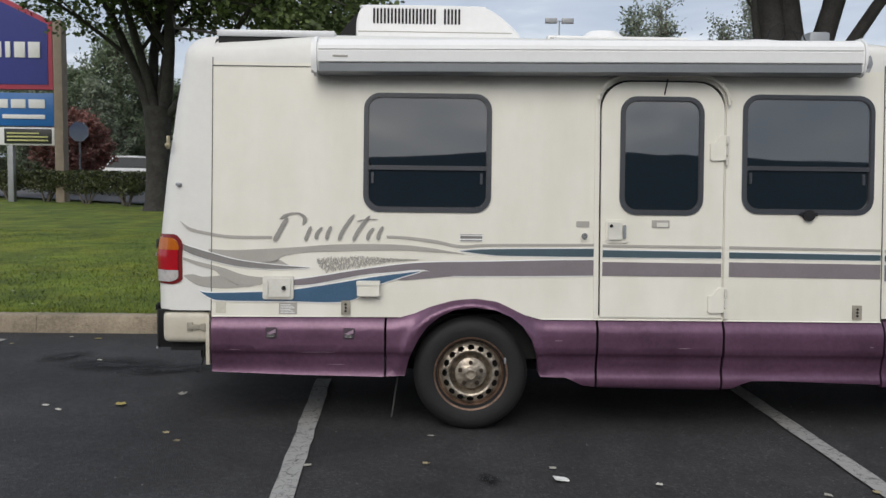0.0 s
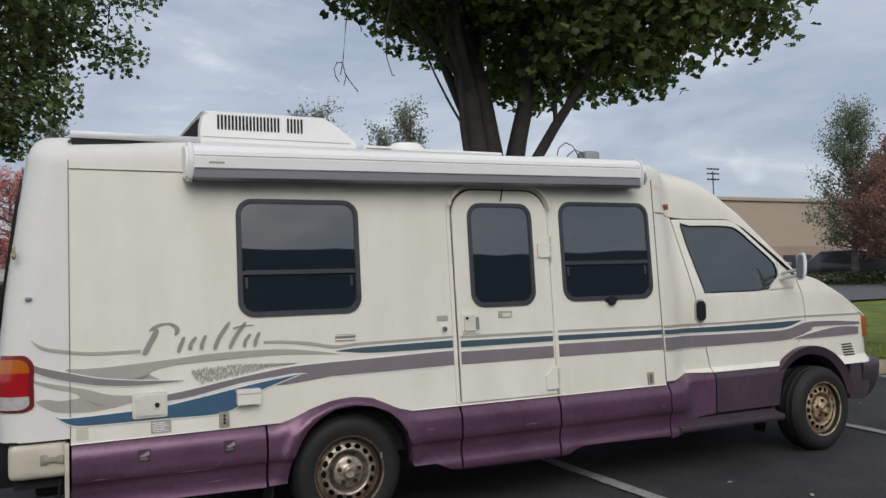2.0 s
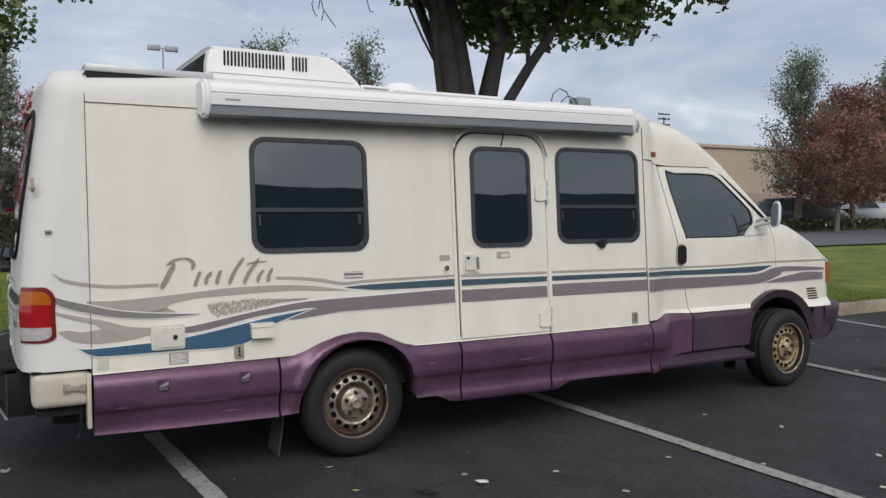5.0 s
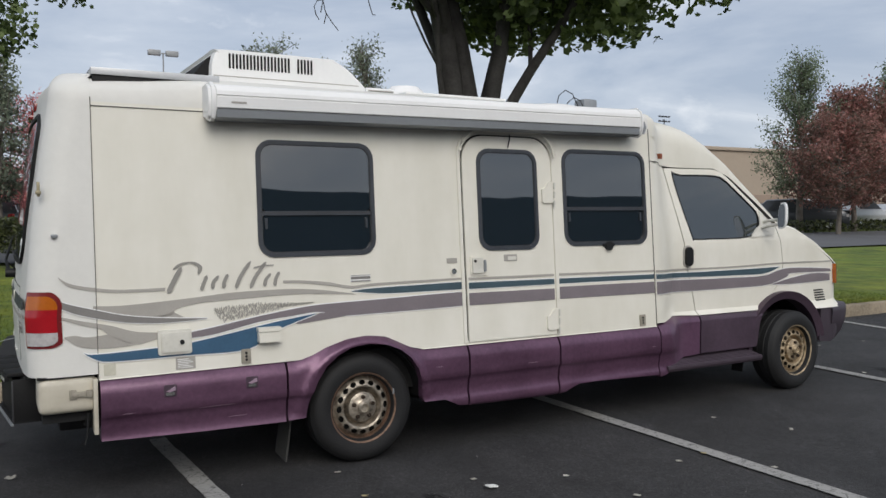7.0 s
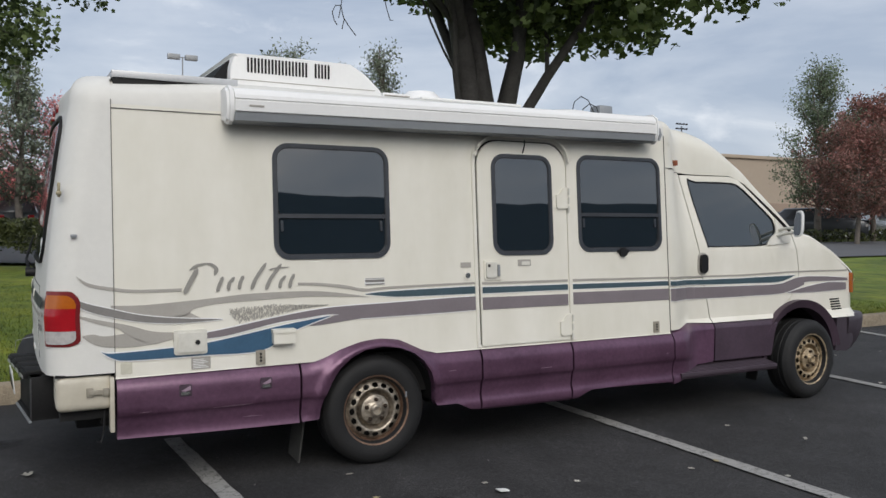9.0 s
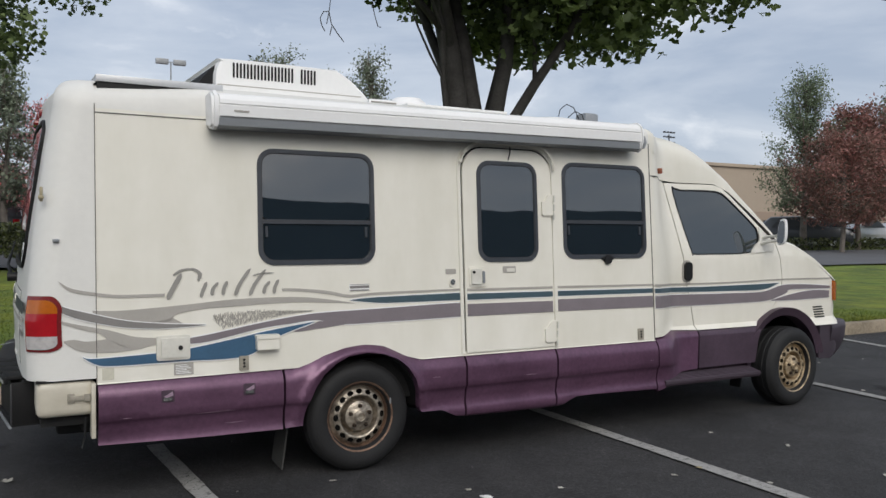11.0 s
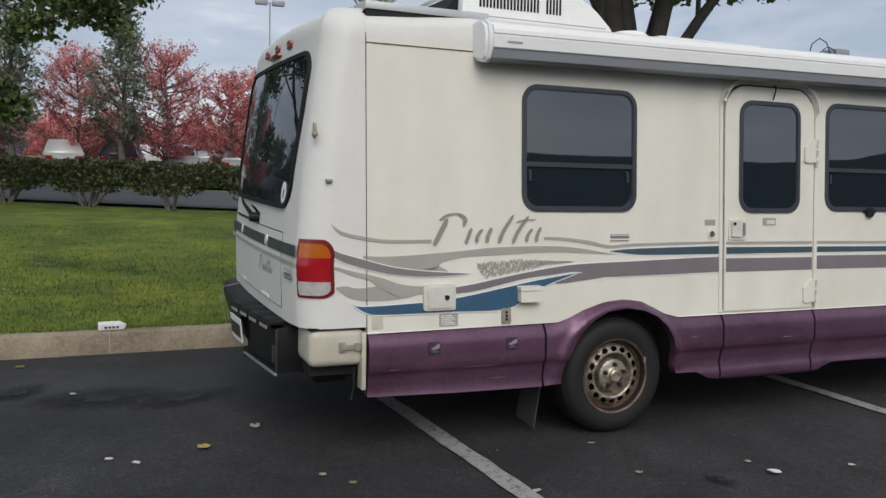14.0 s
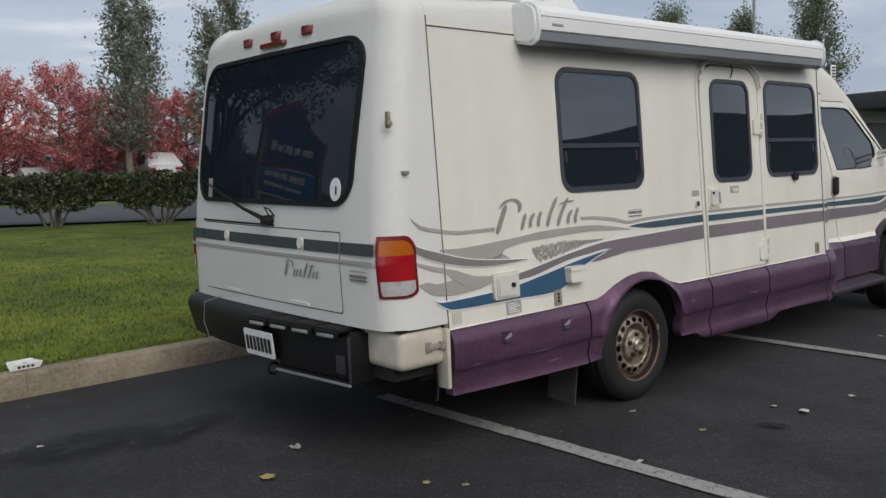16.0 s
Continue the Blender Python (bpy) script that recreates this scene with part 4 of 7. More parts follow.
for a, b in ((1.334, FRONT - 0.008),):
    decal("decal_line", [(a, 0.971), (a, 0.986), (b, 0.978), (b, 0.966)], GREY_DECAL, soft=False)
    decal("decal_teal", [(a, 0.922), (a, 0.954), (b, 0.948), (b, 0.918)], TEAL_DECAL, soft=False, edge=0.004)
    decal("decal_plum", [(a, 0.826), (a, 0.902), (b, 0.898), (b, 0.822)], PLUM_DECAL, soft=False)
decal("decal_line", [(0.672, 0.974), (0.672, 0.988), (1.29, 0.986), (1.29, 0.972)], GREY_DECAL, off=0.0135, soft=False)
decal("decal_teal", [(0.672, 0.922), (0.672, 0.959), (1.29, 0.955), (1.29, 0.922)], TEAL_DECAL, off=0.0140, soft=False, edge=0.004)
decal("decal_plum", [(0.672, 0.826), (0.672, 0.898), (1.29, 0.895), (1.29, 0.826)], PLUM_DECAL, off=0.0135, soft=False)
decal("decal_line", ribbon([(2.15, 0.975), (2.59, 0.966), (3.05, 0.966), (3.55, 0.976), (4.16, 0.972)], [(2.15, 0.962), (2.59, 0.955), (3.05, 0.955), (3.55, 0.965), (4.16, 0.963)]), GREY_DECAL, off=0.006, soft=False)
decal("decal_teal", ribbon([(2.15, 0.946), (2.59, 0.937), (3.05, 0.938), (3.54, 0.943)], [(2.15, 0.915), (2.59, 0.903), (3.05, 0.897), (3.36, 0.898), (3.53, 0.940)]), TEAL_DECAL, off=0.006, soft=False, edge=0.004)
decal("decal_plum", ribbon([(2.15, 0.896), (2.59, 0.885), (3.05, 0.880), (3.36, 0.882), (3.58, 0.926), (3.85, 0.925), (4.15, 0.906)], [(2.15, 0.812), (2.59, 0.804), (3.05, 0.804), (3.40, 0.811), (3.62, 0.862), (3.68, 0.889), (4.16, 0.884)]), PLUM_DECAL, off=0.006, soft=False, edge=0.004)
decal("decal_plum", ribbon([(3.45, 0.812), (3.678, 0.852), (3.92, 0.877), (4.14, 0.868)], [(3.45, 0.809), (3.60, 0.806), (3.808, 0.806), (4.14, 0.813)]), PLUM_DECAL, off=0.006, soft=False, edge=0.004)
# worn speckled lettering band, no longer readable
rng = random.Random(4)
bits = []
for k in range(190):
    x = -0.800 + 0.52 * k / 190
    top, low = interp(x, [(-0.8, 0.897), (-0.573, 0.911), (-0.281, 0.899)]), interp(x, [(-0.8, 0.872), (-0.76, 0.832), (-0.573, 0.858), (-0.427, 0.884), (-0.281, 0.895)])
    for j in range(3):
        z = low + (top - low) * (j + rng.random()) / 3
        h = (top - low) / 3 * rng.uniform(0.5, 1.0)
        w = rng.uniform(0.0008, 0.0019)
        lean = rng.uniform(-0.008, 0.008)
        bits.append(sheet([(x - w, z - h / 2), (x + w, z - h / 2), (x + w + lean, z + h / 2), (x - w + lean, z + h / 2)], [], on_side(0.003), 0.002))
part("worn_decal", joined(*bits), mat("flaked_decal", (0.36, 0.345, 0.315), 0.6, vary=0.2), van, "flaked grey speckles of a worn decal", smooth=False)


# an emblem of brush strokes
def brush(points, width, material, off, fm):
    pts = smooth_ring(points, False, 8)
    up, low = [], []
    for i, p in enumerate(pts):
        a, b = pts[max(i - 1, 0)], pts[min(i + 1, len(pts) - 1)]
        d = Vector((b[0] - a[0], b[1] - a[1])).normalized()
        f = i / (len(pts) - 1)
        w = width * (0.35 + 0.65 * abs(d.y)) / 2 * min(1.0, 0.25 + 5 * f, 0.25 + 5 * (1 - f))
        up.append((p[0] - d.y * w, p[1] + d.x * w))
        low.append((p[0] + d.y * w, p[1] - d.x * w))
    bm = bmesh.new()
    a = [(bm.verts.new(fm(*u, 0.0)), bm.verts.new(fm(*l, 0.0))) for u, l in zip(up, low)]
    for (u0, l0), (u1, l1) in zip(a, a[1:]):
        bm.faces.new((u0, l0, l1, u1))
    return bm


def flourish(x, z, s, fm, material, parent, label):
    """Leaning strokes of two heights under one short arc and a bar."""
    strokes = [([(0.007, 0.013), (0.035, 0.066), (0.074, 0.136)], 0.026), ([(0.034, 0.128), (0.075, 0.152), (0.128, 0.158), (0.163, 0.134), (0.154, 0.100)], 0.021),
               ([(0.166, 0.018), (0.178, 0.050), (0.196, 0.092)], 0.019), ([(0.222, 0.024), (0.228, 0.058), (0.254, 0.088)], 0.019), ([(0.276, 0.024), (0.282, 0.058), (0.300, 0.094)], 0.019),
               ([(0.338, 0.020), (0.364, 0.080), (0.418, 0.156)], 0.021), ([(0.412, 0.018), (0.442, 0.078), (0.498, 0.150)], 0.021), ([(0.430, 0.120), (0.480, 0.130), (0.540, 0.132)], 0.016),
               ([(0.486, 0.024), (0.494, 0.058), (0.520, 0.088)], 0.019), ([(0.540, 0.024), (0.546, 0.058), (0.566, 0.096)], 0.019)]
    emblem = None
    for st, w in strokes:
        ob = part("brush_stroke" if emblem else "brush_emblem", brush([(x + s * u, z + s * v) for u, v in st], w * s, material, 0, fm), material, emblem or parent, "" if emblem else label, smooth=False)
        emblem = emblem or ob


EMBLEM = mat("emblem_grey", (0.27, 0.258, 0.235), 0.55, vary=0.1, scale=6, fine=80)
flourish(-1.03, 0.972, 1.0, lambda u, v, d: (u, side_y(u, v) - 0.0065, v), EMBLEM, van, "grey emblem of leaning leaf-like brush strokes")
part("badge_plate", sheet(rounded(-0.067, 0.995, 0.051, 1.033, 0.002), [], on_side(0.003), 0.003), PLAST, van)
for z0, z1 in ((1.029, 1.032), (1.010, 1.024), (0.997, 1.002)):
    part("badge_bar", sheet(rounded(-0.065, z0, 0.049, z1, 0.001), [], on_side(0.005), 0.003), DARK_DECAL, van)
part("notice_sticker", sheet(rounded(-0.996, 0.611, -0.903, 0.669, 0.002), [], on_side(0.003), 0.003), GREY_DECAL, van, "faded notice sticker")
for k in range(6):
    part("notice_line", sheet(rounded(-0.988, 0.618 + 0.008 * k, -0.915 - 0.01 * (k % 3), 0.621 + 0.008 * k, 0.001), [], on_side(0.005), 0.003), PLAST, van)
part("faded_patch", sheet(rounded(-1.321, 0.614, -1.269, 0.668, 0.004), [], on_side(0.003), 0.003), mat("dull_patch", (0.52, 0.50, 0.41), 0.6), van)
for x in (-0.652, 2.010):
    vt = part("wall_vent", sheet(rounded(x - 0.024, 0.610, x + 0.024, 0.684, 0.003), [], on_side(0.008), 0.01), BRACKET, van, "small weathered metal vent plate")
    for k in range(3):
        part("vent_hole", sheet(circle(x, 0.630 + 0.017 * k, 0.0065, 8), [], on_side(0.011), 0.004), BLACK, vt)
ht = part("service_hatch", sheet(rounded(-1.078, 0.688, -0.920, 0.808, 0.012), [], on_side(0.018), 0.02), AGED, van, "white square service hatch")
part("hatch_lid", sheet(rounded(-1.064, 0.700, -0.934, 0.796, 0.010), [], on_side(0.026), 0.012), AGED, ht)
part("hatch_lock", sheet(circle(-0.968, 0.748, 0.011, 14), [], on_side(0.034), 0.012), DARKP, ht)
part("hatch_hinge", sheet(rounded(-1.058, 0.712, -1.048, 0.784, 0.003), [], on_side(0.034), 0.012), AGED, ht)
part("power_inlet", joined(sheet(rounded(-0.592, 0.712, -0.478, 0.770, 0.004), [], on_side(0.045), 0.05), sheet(rounded(-0.595, 0.768, -0.475, 0.788, 0.004), [], on_side(0.050), 0.055)), CREAM, van, "cream power inlet box with a flap")

# rear cap
R = 0.13


def rear_x(z, y):
    x = interp(z, [(0.6, -1.668), (0.9, -1.676), (1.1, -1.658), (1.35, -1.632), (1.53, -1.606), (1.7, -1.584), (1.9, -1.548), (2.05, -1.53)])
    return x + 0.030 * ((y - YC) / 1.0) ** 2


def cap_ring(z, off=0.0, n=40):
    """Plan of the rear cap at a height, from the near joint round to the far one; roof rounding above 1.88."""
    t = max(0.0, (z - 1.905) / 0.135)
    inset = 0.14 * (1 - math.sqrt(max(0.0, 1 - t * t))) if t > 0 else 0.0
    zz = min(z, 1.9)
    ya, yb = side_y(JOINT, zz) + inset, 2 * YC - side_y(JOINT, zz) - inset
    r = R
    xb = rear_x(zz, ya) + inset * 0.8
    pts = [(JOINT + 0.002, ya - off)]
    pts += [(JOINT + (xb + r - JOINT) * k / 6, ya - off) for k in range(1, 7)]
    pts += [(xb + r - (r + off) * math.sin(a), ya + r - (r + off) * math.cos(a)) for a in (math.pi / 2 * k / 10 for k in range(1, 11))]
    pts += [(rear_x(zz, y) + inset * 0.8 - off + (xb - rear_x(zz, ya)), y) for y in (ya + r + (yb - ya - 2 * r) * k / 22 for k in range(1, 22))]
    near = pts[:17]
    pts += [(x, ya + yb - y) for x, y in reversed(near)]
    return pts


zs = [0.625, 0.64, 0.7, 0.8, 0.9, 1.0, 1.1, 1.2, 1.3, 1.4, 1.5, 1.6, 1.7, 1.8, 1.85, 1.9, 1.93, 1.96, 1.985, 2.005, 2.02, 2.03, 2.036, 2.039]
bm = bmesh.new()
rows = [[bm.verts.new((x, y, z + 0.045 * max(0.0, 1 - ((y - YC) / 0.95) ** 2) * ease(1.6, 2.0, z))) for x, y in cap_ring(z)] for z in zs]
for a, b in zip(rows, rows[1:]):
    for i in range(len(a) - 1):
        bm.faces.new((a[i], a[i + 1], b[i + 1], b[i]))
bm.faces.new(rows[-1])
bm.faces.new(rows[0])
cap = part("rear_cap", bm, WHITE, van, "white moulded fibreglass rear cap with rounded corners")


def on_rear(off):
    return lambda u, v, d: (rear_x(v, u) - off + d + 0.003 + (rear_x(v, 0.0) * 0), u, v)


# lower rear corner and bumper
lowb = box((-1.600, -0.026, 0.452), (-1.352, 0.50, 0.621), 0.040, 4)
part("rear_corner", lowb, mat("dirty_cream_gelcoat", (0.50, 0.455, 0.36), 0.5, vary=0.12, scale=3, fine=14, tint=(0.58, 0.545, 0.46)), van, "white lower rear corner, dirty")
part("rear_corner", box((-1.585, 1.83, 0.445), (-1.352, 2.03, 0.622), 0.03, 3), WHITE, van)
part("corner_gap", box((-1.60, -0.022, 0.617), (-1.36, 0.4, 0.628)), BLACK, van)
part("corner_bracket", joined(box((-1.462, -0.040, 0.528), (-1.385, -0.02, 0.550), 0.004), box((-1.470, -0.036, 0.518), (-1.44, -0.018, 0.562), 0.003), box((-1.40, -0.046, 0.522), (-1.372, -0.02, 0.556), 0.004)), BRACKET, van, "tarnished metal corner bracket")
part("corner_post", box((-1.370, -0.050, 0.345), (-1.350, 0.02, 0.605), 0.004), MATS["dirty_cream_gelcoat"], van)
part("hook", tube([(-1.39, 0.0, 0.44), (-1.395, -0.01, 0.36), (-1.41, -0.02, 0.30), (-1.43, -0.03, 0.31)], 0.005, 6), DARKP, van)


def bumper(y0, y1, depth, z0, z1, bulge):
    bm = bmesh.new()
    rows = []
    for k in range(25):
        y = y0 + (y1 - y0) * k / 24
        e = min(1.0, (y1 - y) / 0.24)
        back_x = -1.60 - depth * (1 - (1 - e) ** 2.4) + 0.05 * ((y - YC) / 1.0) ** 2
        prof = [(-1.50, z1), (-1.60, z1 + 0.006), (back_x + 0.05, z1 + 0.006), (back_x + 0.018, z1 - 0.004), (back_x + 0.004, z1 - 0.02), (back_x, z1 - 0.045), (back_x + bulge, (z0 + z1) / 2), (back_x + bulge + 0.03, z0 + 0.015), (back_x + bulge + 0.06, z0), (-1.50, z0)]
        rows.append([bm.verts.new((x, y, z)) for x, z in prof])
    for a, b in zip(rows, rows[1:]):
        for i in range(len(a)):
            j = (i + 1) % len(a)
            bm.faces.new((a[i], a[j], b[j], b[i]))
    bm.faces.new(rows[0])
    bm.faces.new(rows[-1])
    return bm


slant = lambda bm: [setx(v) for v in bm.verts] and bm


def setx(v):
    v.co.x += 0.11 * max(-0.02, 0.895 - v.co.y)
    return True


bp = part("rear_bumper", bumper(0.86, 2.02, 0.165, 0.40, 0.616, 0.015), DARKP, van, "charcoal plastic rear bumper with step pads")
for k, y in enumerate((0.255, 0.435, 0.605, 0.775)):
    part("step_pad", slant(joined(box((-1.790, y, 0.600), (-1.64, y + 0.155, 0.620), 0.005), box((-1.800, y + 0.004, 0.580), (-1.780, y + 0.150, 0.612), 0.005))), BLACK, bp, "black ribbed step pad")
    part("pad_edge", slant(box((-1.803, y + 0.014, 0.582), (-1.798, y + 0.128, 0.597), 0.002)), ALU, bp, "pale worn pad edge")
part("bumper_core", slant(box((-1.725, 0.22, 0.44), (-1.60, 0.92, 0.60), 0.01)), UNDER, bp)
part("towing_box", slant(joined(box((-1.775, 0.20, 0.392), (-1.60, 0.212, 0.595), 0.003), box((-1.776, 0.20, 0.386), (-1.60, 0.74, 0.394), 0.003), box((-1.76, 0.22, 0.40), (-1.70, 0.74, 0.58), 0.004))), BLACK, van, "open black box below the bumper")
part("towing_box_trim", slant(joined(box((-1.779, 0.198, 0.392), (-1.772, 0.208, 0.590), 0.002), box((-1.765, 0.25, 0.42), (-1.758, 0.31, 0.50), 0.003))), FRAMEGREY, van)
part("towing_box_sill", slant(box((-1.785, 0.20, 0.376), (-1.772, 0.735, 0.387), 0.003)), GREYM, van)
part("tow_ring", lathe([(0.028, 0.0), (0.034, 0.006), (0.028, 0.012), (0.02, 0.006), (0.028, 0.0)], (-1.72, 0.84, 0.36), n=16), DARKP, van)
pl = part("number_plate", sheet(rounded(0.726, 0.428, 0.984, 0.552, 0.010), [], lambda u, v, d: (-1.796 + 0.05 * (1.05 - u) + d - 0.10 * (v - 0.5), u, v), 0.006), PAPER, van, "white number plate")
for k in range(7):
    y = 0.965 - 0.0335 * k
    part("plate_bar", sheet(rounded(y - 0.020, 0.452, y, 0.522, 0.004), [], lambda u, v, d: (-1.800 + 0.05 * (1.05 - u) + d - 0.10 * (v - 0.5), u, v), 0.003), SIGNBLACK, pl)
part("cord", tube([(-1.66, 1.50, 0.64), (-1.765, 1.50, 0.62), (-1.775, 1.50, 0.52), (-1.75, 1.48, 0.40)], 0.002, 5), GREYM, bp)

# rear window and hatch
STRIPE = mat("faded_dark_stripe", (0.046, 0.056, 0.06), 0.5, vary=0.15, scale=5, fine=80)
RW = (0.212, 1.132, 1.752, 1.860)
trap = lambda ring, k: [(u - 0.06 * (v - 1.25), v) for u, v in ring]
RC = (steps(0.2, 1.85, 14), steps(0.65, 2.0, 20))
rw = part("rear_window", sheet(trap(rounded(*RW, 0.13), 0.05), [trap(rounded(RW[0] + .022, RW[1] + .022, RW[2] - .022, RW[3] - .022, 0.11), 0.05)], on_rear(0.016), 0.02, RC), BLACK, van, "large dark rear window with a wiper")
part("pane", sheet(trap(rounded(RW[0] + .02, RW[1] + .02, RW[2] - .02, RW[3] - .02, 0.11), 0.05), [], on_rear(0.010), 0.008, RC), REARGLASS, rw)
part("round_sticker", sheet([(0.330 + 0.040 * math.cos(a), 1.207 + 0.050 * math.sin(a)) for a in (2 * math.pi * k / 20 for k in range(20))], [], on_rear(0.014), 0.003), PAPER, rw, "white round sticker")
part("sticker_mark", sheet(rounded(0.318, 1.185, 0.328, 1.222, 0.002), [], on_rear(0.016), 0.003), SIGNBLACK, rw)
part("small_label", sheet(rounded(1.572, 1.150, 1.618, 1.25, 0.004), [], on_rear(0.014), 0.003), GREY_DECAL, rw)
wp = part("wiper", tube([(rear_x(1.06, 0.9) - 0.03, 0.90, 1.062), (rear_x(1.13, 1.1) - 0.05, 1.12, 1.115), (rear_x(1.24, 1.64) - 0.03, 1.64, 1.235)], 0.010, 6, [0.013, 0.008, 0.004]), BLACK, rw, "black wiper arm")
part("wiper_cap", tube([(rear_x(1.06, 0.9), 0.885, 1.058), (rear_x(1.06, 0.9) - 0.05, 0.885, 1.058)], 0.024, 12), DARKP, wp)
part("wiper_hose", tube([(-1.655, 0.92, 1.07), (-1.70, 0.88, 1.12), (-1.69, 0.85, 1.11), (-1.655, 0.86, 1.07)], 0.004, 5), BLACK, wp)
rh = part("rear_hatch", sheet(rounded(0.300, 0.678, 1.69, 1.022, 0.012), [], on_rear(0.006), 0.012, RC), WHITE, van, "white rear hatch door")
part("hatch_gap", sheet(rounded(0.2965, 0.6735, 1.694, 1.0265, 0.014), [rounded(0.300, 0.678, 1.69, 1.022, 0.012)], on_rear(0.0045), 0.008, RC), BLACK, rh)
part("hatch_shadow", sheet(rounded(0.86, 1.030, 1.70, 1.038, 0.003), [], on_rear(0.006), 0.01, RC), BLACK, rh)
for y0, y1 in ((0.06, 0.292), (0.302, 0.575), (0.637, 1.34), (1.40, 1.688), (1.698, 1.855)):
    part("rear_stripe", sheet([(y0, 0.935), (y0, 0.985), (y1, 0.985), (y1, 0.935)], [], on_rear(0.010), 0.004, RC), STRIPE, van, "dark teal-grey rear stripe")
part("rear_stripe", sheet([(0.06, 0.897), (0.06, 0.912), (1.855, 0.912), (1.855, 0.897)], [], on_rear(0.010), 0.004, RC), GREY_DECAL, van, "grey rear stripe")
for y in (0.606, 1.372):
    part("hatch_catch", sheet(circle(y, 0.965, 0.025, 16), [], on_rear(0.014), 0.016), CREAM, rh, "round cream catch")
for y in (0.645, 1.34):
    part("hatch_pull", sheet(rounded(y - 0.085, 0.680, y + 0.085, 0.696, 0.006), [], on_rear(0.012), 0.01), WHITE, rh)
flourish(-0.755, 0.800, 0.52, lambda u, v, d: (rear_x(v, -u) - 0.010, -u, v), DARK_DECAL, van, "dark emblem of leaning leaf-like brush strokes")
for z0, z1 in ((0.868, 0.872), (0.840, 0.852), (0.826, 0.834)):
    part("rear_badge_bar", sheet(rounded(0.112, z0, 0.226, z1, 0.002), [], on_rear(0.008), 0.004), DARK_DECAL, van)
for y, z in ((0.647, 1.925), (0.936, 1.932), (1.232, 1.931)):
    part("clearance_lamp", joined(box((rear_x(z, y) - 0.020, y - 0.042, z - 0.022), (rear_x(z, y) + 0.035, y + 0.042, z + 0.024), 0.012)), DKRED, van, "small red clearance lamp")
part("high_brake_lamp", box((rear_x(1.9, 0.94) - 0.030, 0.83, 1.880), (rear_x(1.9, 0.94) + 0.03, 1.07, 1.908), 0.014), DKRED, van, "dark red high brake lamp")
BRASS = mat("dull_brass", (0.33, 0.29, 0.19), 0.5, 0.4, vary=0.3)
part("body_catch", joined(box((-1.580, 0.012, 1.452), (-1.566, 0.036, 1.520), 0.005), box((-1.586, 0.006, 1.462), (-1.562, 0.03, 1.480), 0.004)), BRASS, van, "small cream body catch")
part("body_stud", box((-1.528, -0.012, 1.264), (-1.500, 0.02, 1.280), 0.005), GREYM, van)


def lens(z0, z1, off, a, b, round_top=0.0, low_round=False):
    """A patch of the rear corner, proud of it, with a rounded upper outer edge."""
    bm = bmesh.new()
    rows = []
    for k in range(29):
        z = z0 + (z1 - z0) * 0.5 * (1 - math.cos(math.pi * k / 28))
        t = max(0.0, 1 - (z1 - z) / round_top) if round_top else 0.0
        t = max(t, 1 - (z - z0) / 0.03 if low_round else 0.0)
        first = a + 2.6 * (1 - math.sqrt(max(0.0, 1 - t * t)))
        last = b - 0.35 * (1 - math.sqrt(max(0.0, 1 - t * t)))
        ring, inner = cap_ring(z, off), cap_ring(z, -0.01)
        pick = lambda pts, s: [pts[int(s)][q] + (pts[int(s) + 1][q] - pts[int(s)][q]) * (s - int(s)) for q in (0, 1)]
        ss = [first + (last - first) * q / 14 for q in range(15)]
        rows.append([bm.verts.new((*pick(ring, s), z)) for s in ss] + [bm.verts.new((*pick(inner, s), z)) for s in reversed(ss)])
    for p, q in zip(rows, rows[1:]):
        for i in range(len(p)):
            j = (i + 1) % len(p)
            bm.faces.new((p[i], p[j], q[j], q[i]))
    bm.faces.new(rows[0])
    bm.faces.new(rows[-1])
    return bm


for mirror in (False, True):
    tl = part("tail_lamp", lens(0.760, 1.016, 0.006, 5.2, 13.5, 0.07, True), DKRED, van, "red, amber and clear tail lamp")
    la = part("amber_lens", lens(0.936, 0.998, 0.013, 5.9, 12.7, 0.055), AMBER, tl, "amber lens")
    lr = part("red_lens", lens(0.832, 0.9355, 0.014, 5.9, 12.7), RED, tl, "red lens")
    lc = part("clear_lens", lens(0.772, 0.8315, 0.013, 5.9, 12.7, 0.0, True), CLEAR, tl, "clear ribbed lens")
    if mirror:
        for o in (tl, la, lr, lc):
            o.data.transform(Matrix.Translation((0, 2 * YC, 0)) @ Matrix.Diagonal((1, -1, 1, 1)))
            o.data.flip_normals()

# awning
prof = [(0.045, 1.899), (-0.092, 1.899), (-0.099, 1.904), (-0.101, 1.955), (-0.0950, 1.957), (-0.0950, 1.963), (-0.101, 1.966), (-0.098, 1.985), (-0.086, 2.004), (-0.078, 2.004), (-0.070, 2.014), (-0.035, 2.025), (0.0, 2.028), (0.06, 2.022)]
aw = part("awning", extrude_x(prof, -0.800, 2.005), PLAST, van, "white roll-out awning case", angle=20)
part("awning_rail", extrude_x([(0.04, 1.850), (-0.076, 1.850), (-0.088, 1.857), (-0.092, 1.897), (0.04, 1.897)], -0.800, 2.005), GREYM, aw, "grey lead rail")
end = [(0.05, 1.86), (-0.06, 1.836), (-0.09, 1.852), (-0.108, 1.90), (-0.108, 1.96), (-0.094, 2.005), (-0.05, 2.034), (0.06, 2.036)]
part("awning_end", extrude_x(end, -0.840, -0.795, 0.014), PLAST, aw)
part("awning_end", extrude_x(end, 2.002, 2.032, 0.010), PLAST, aw)
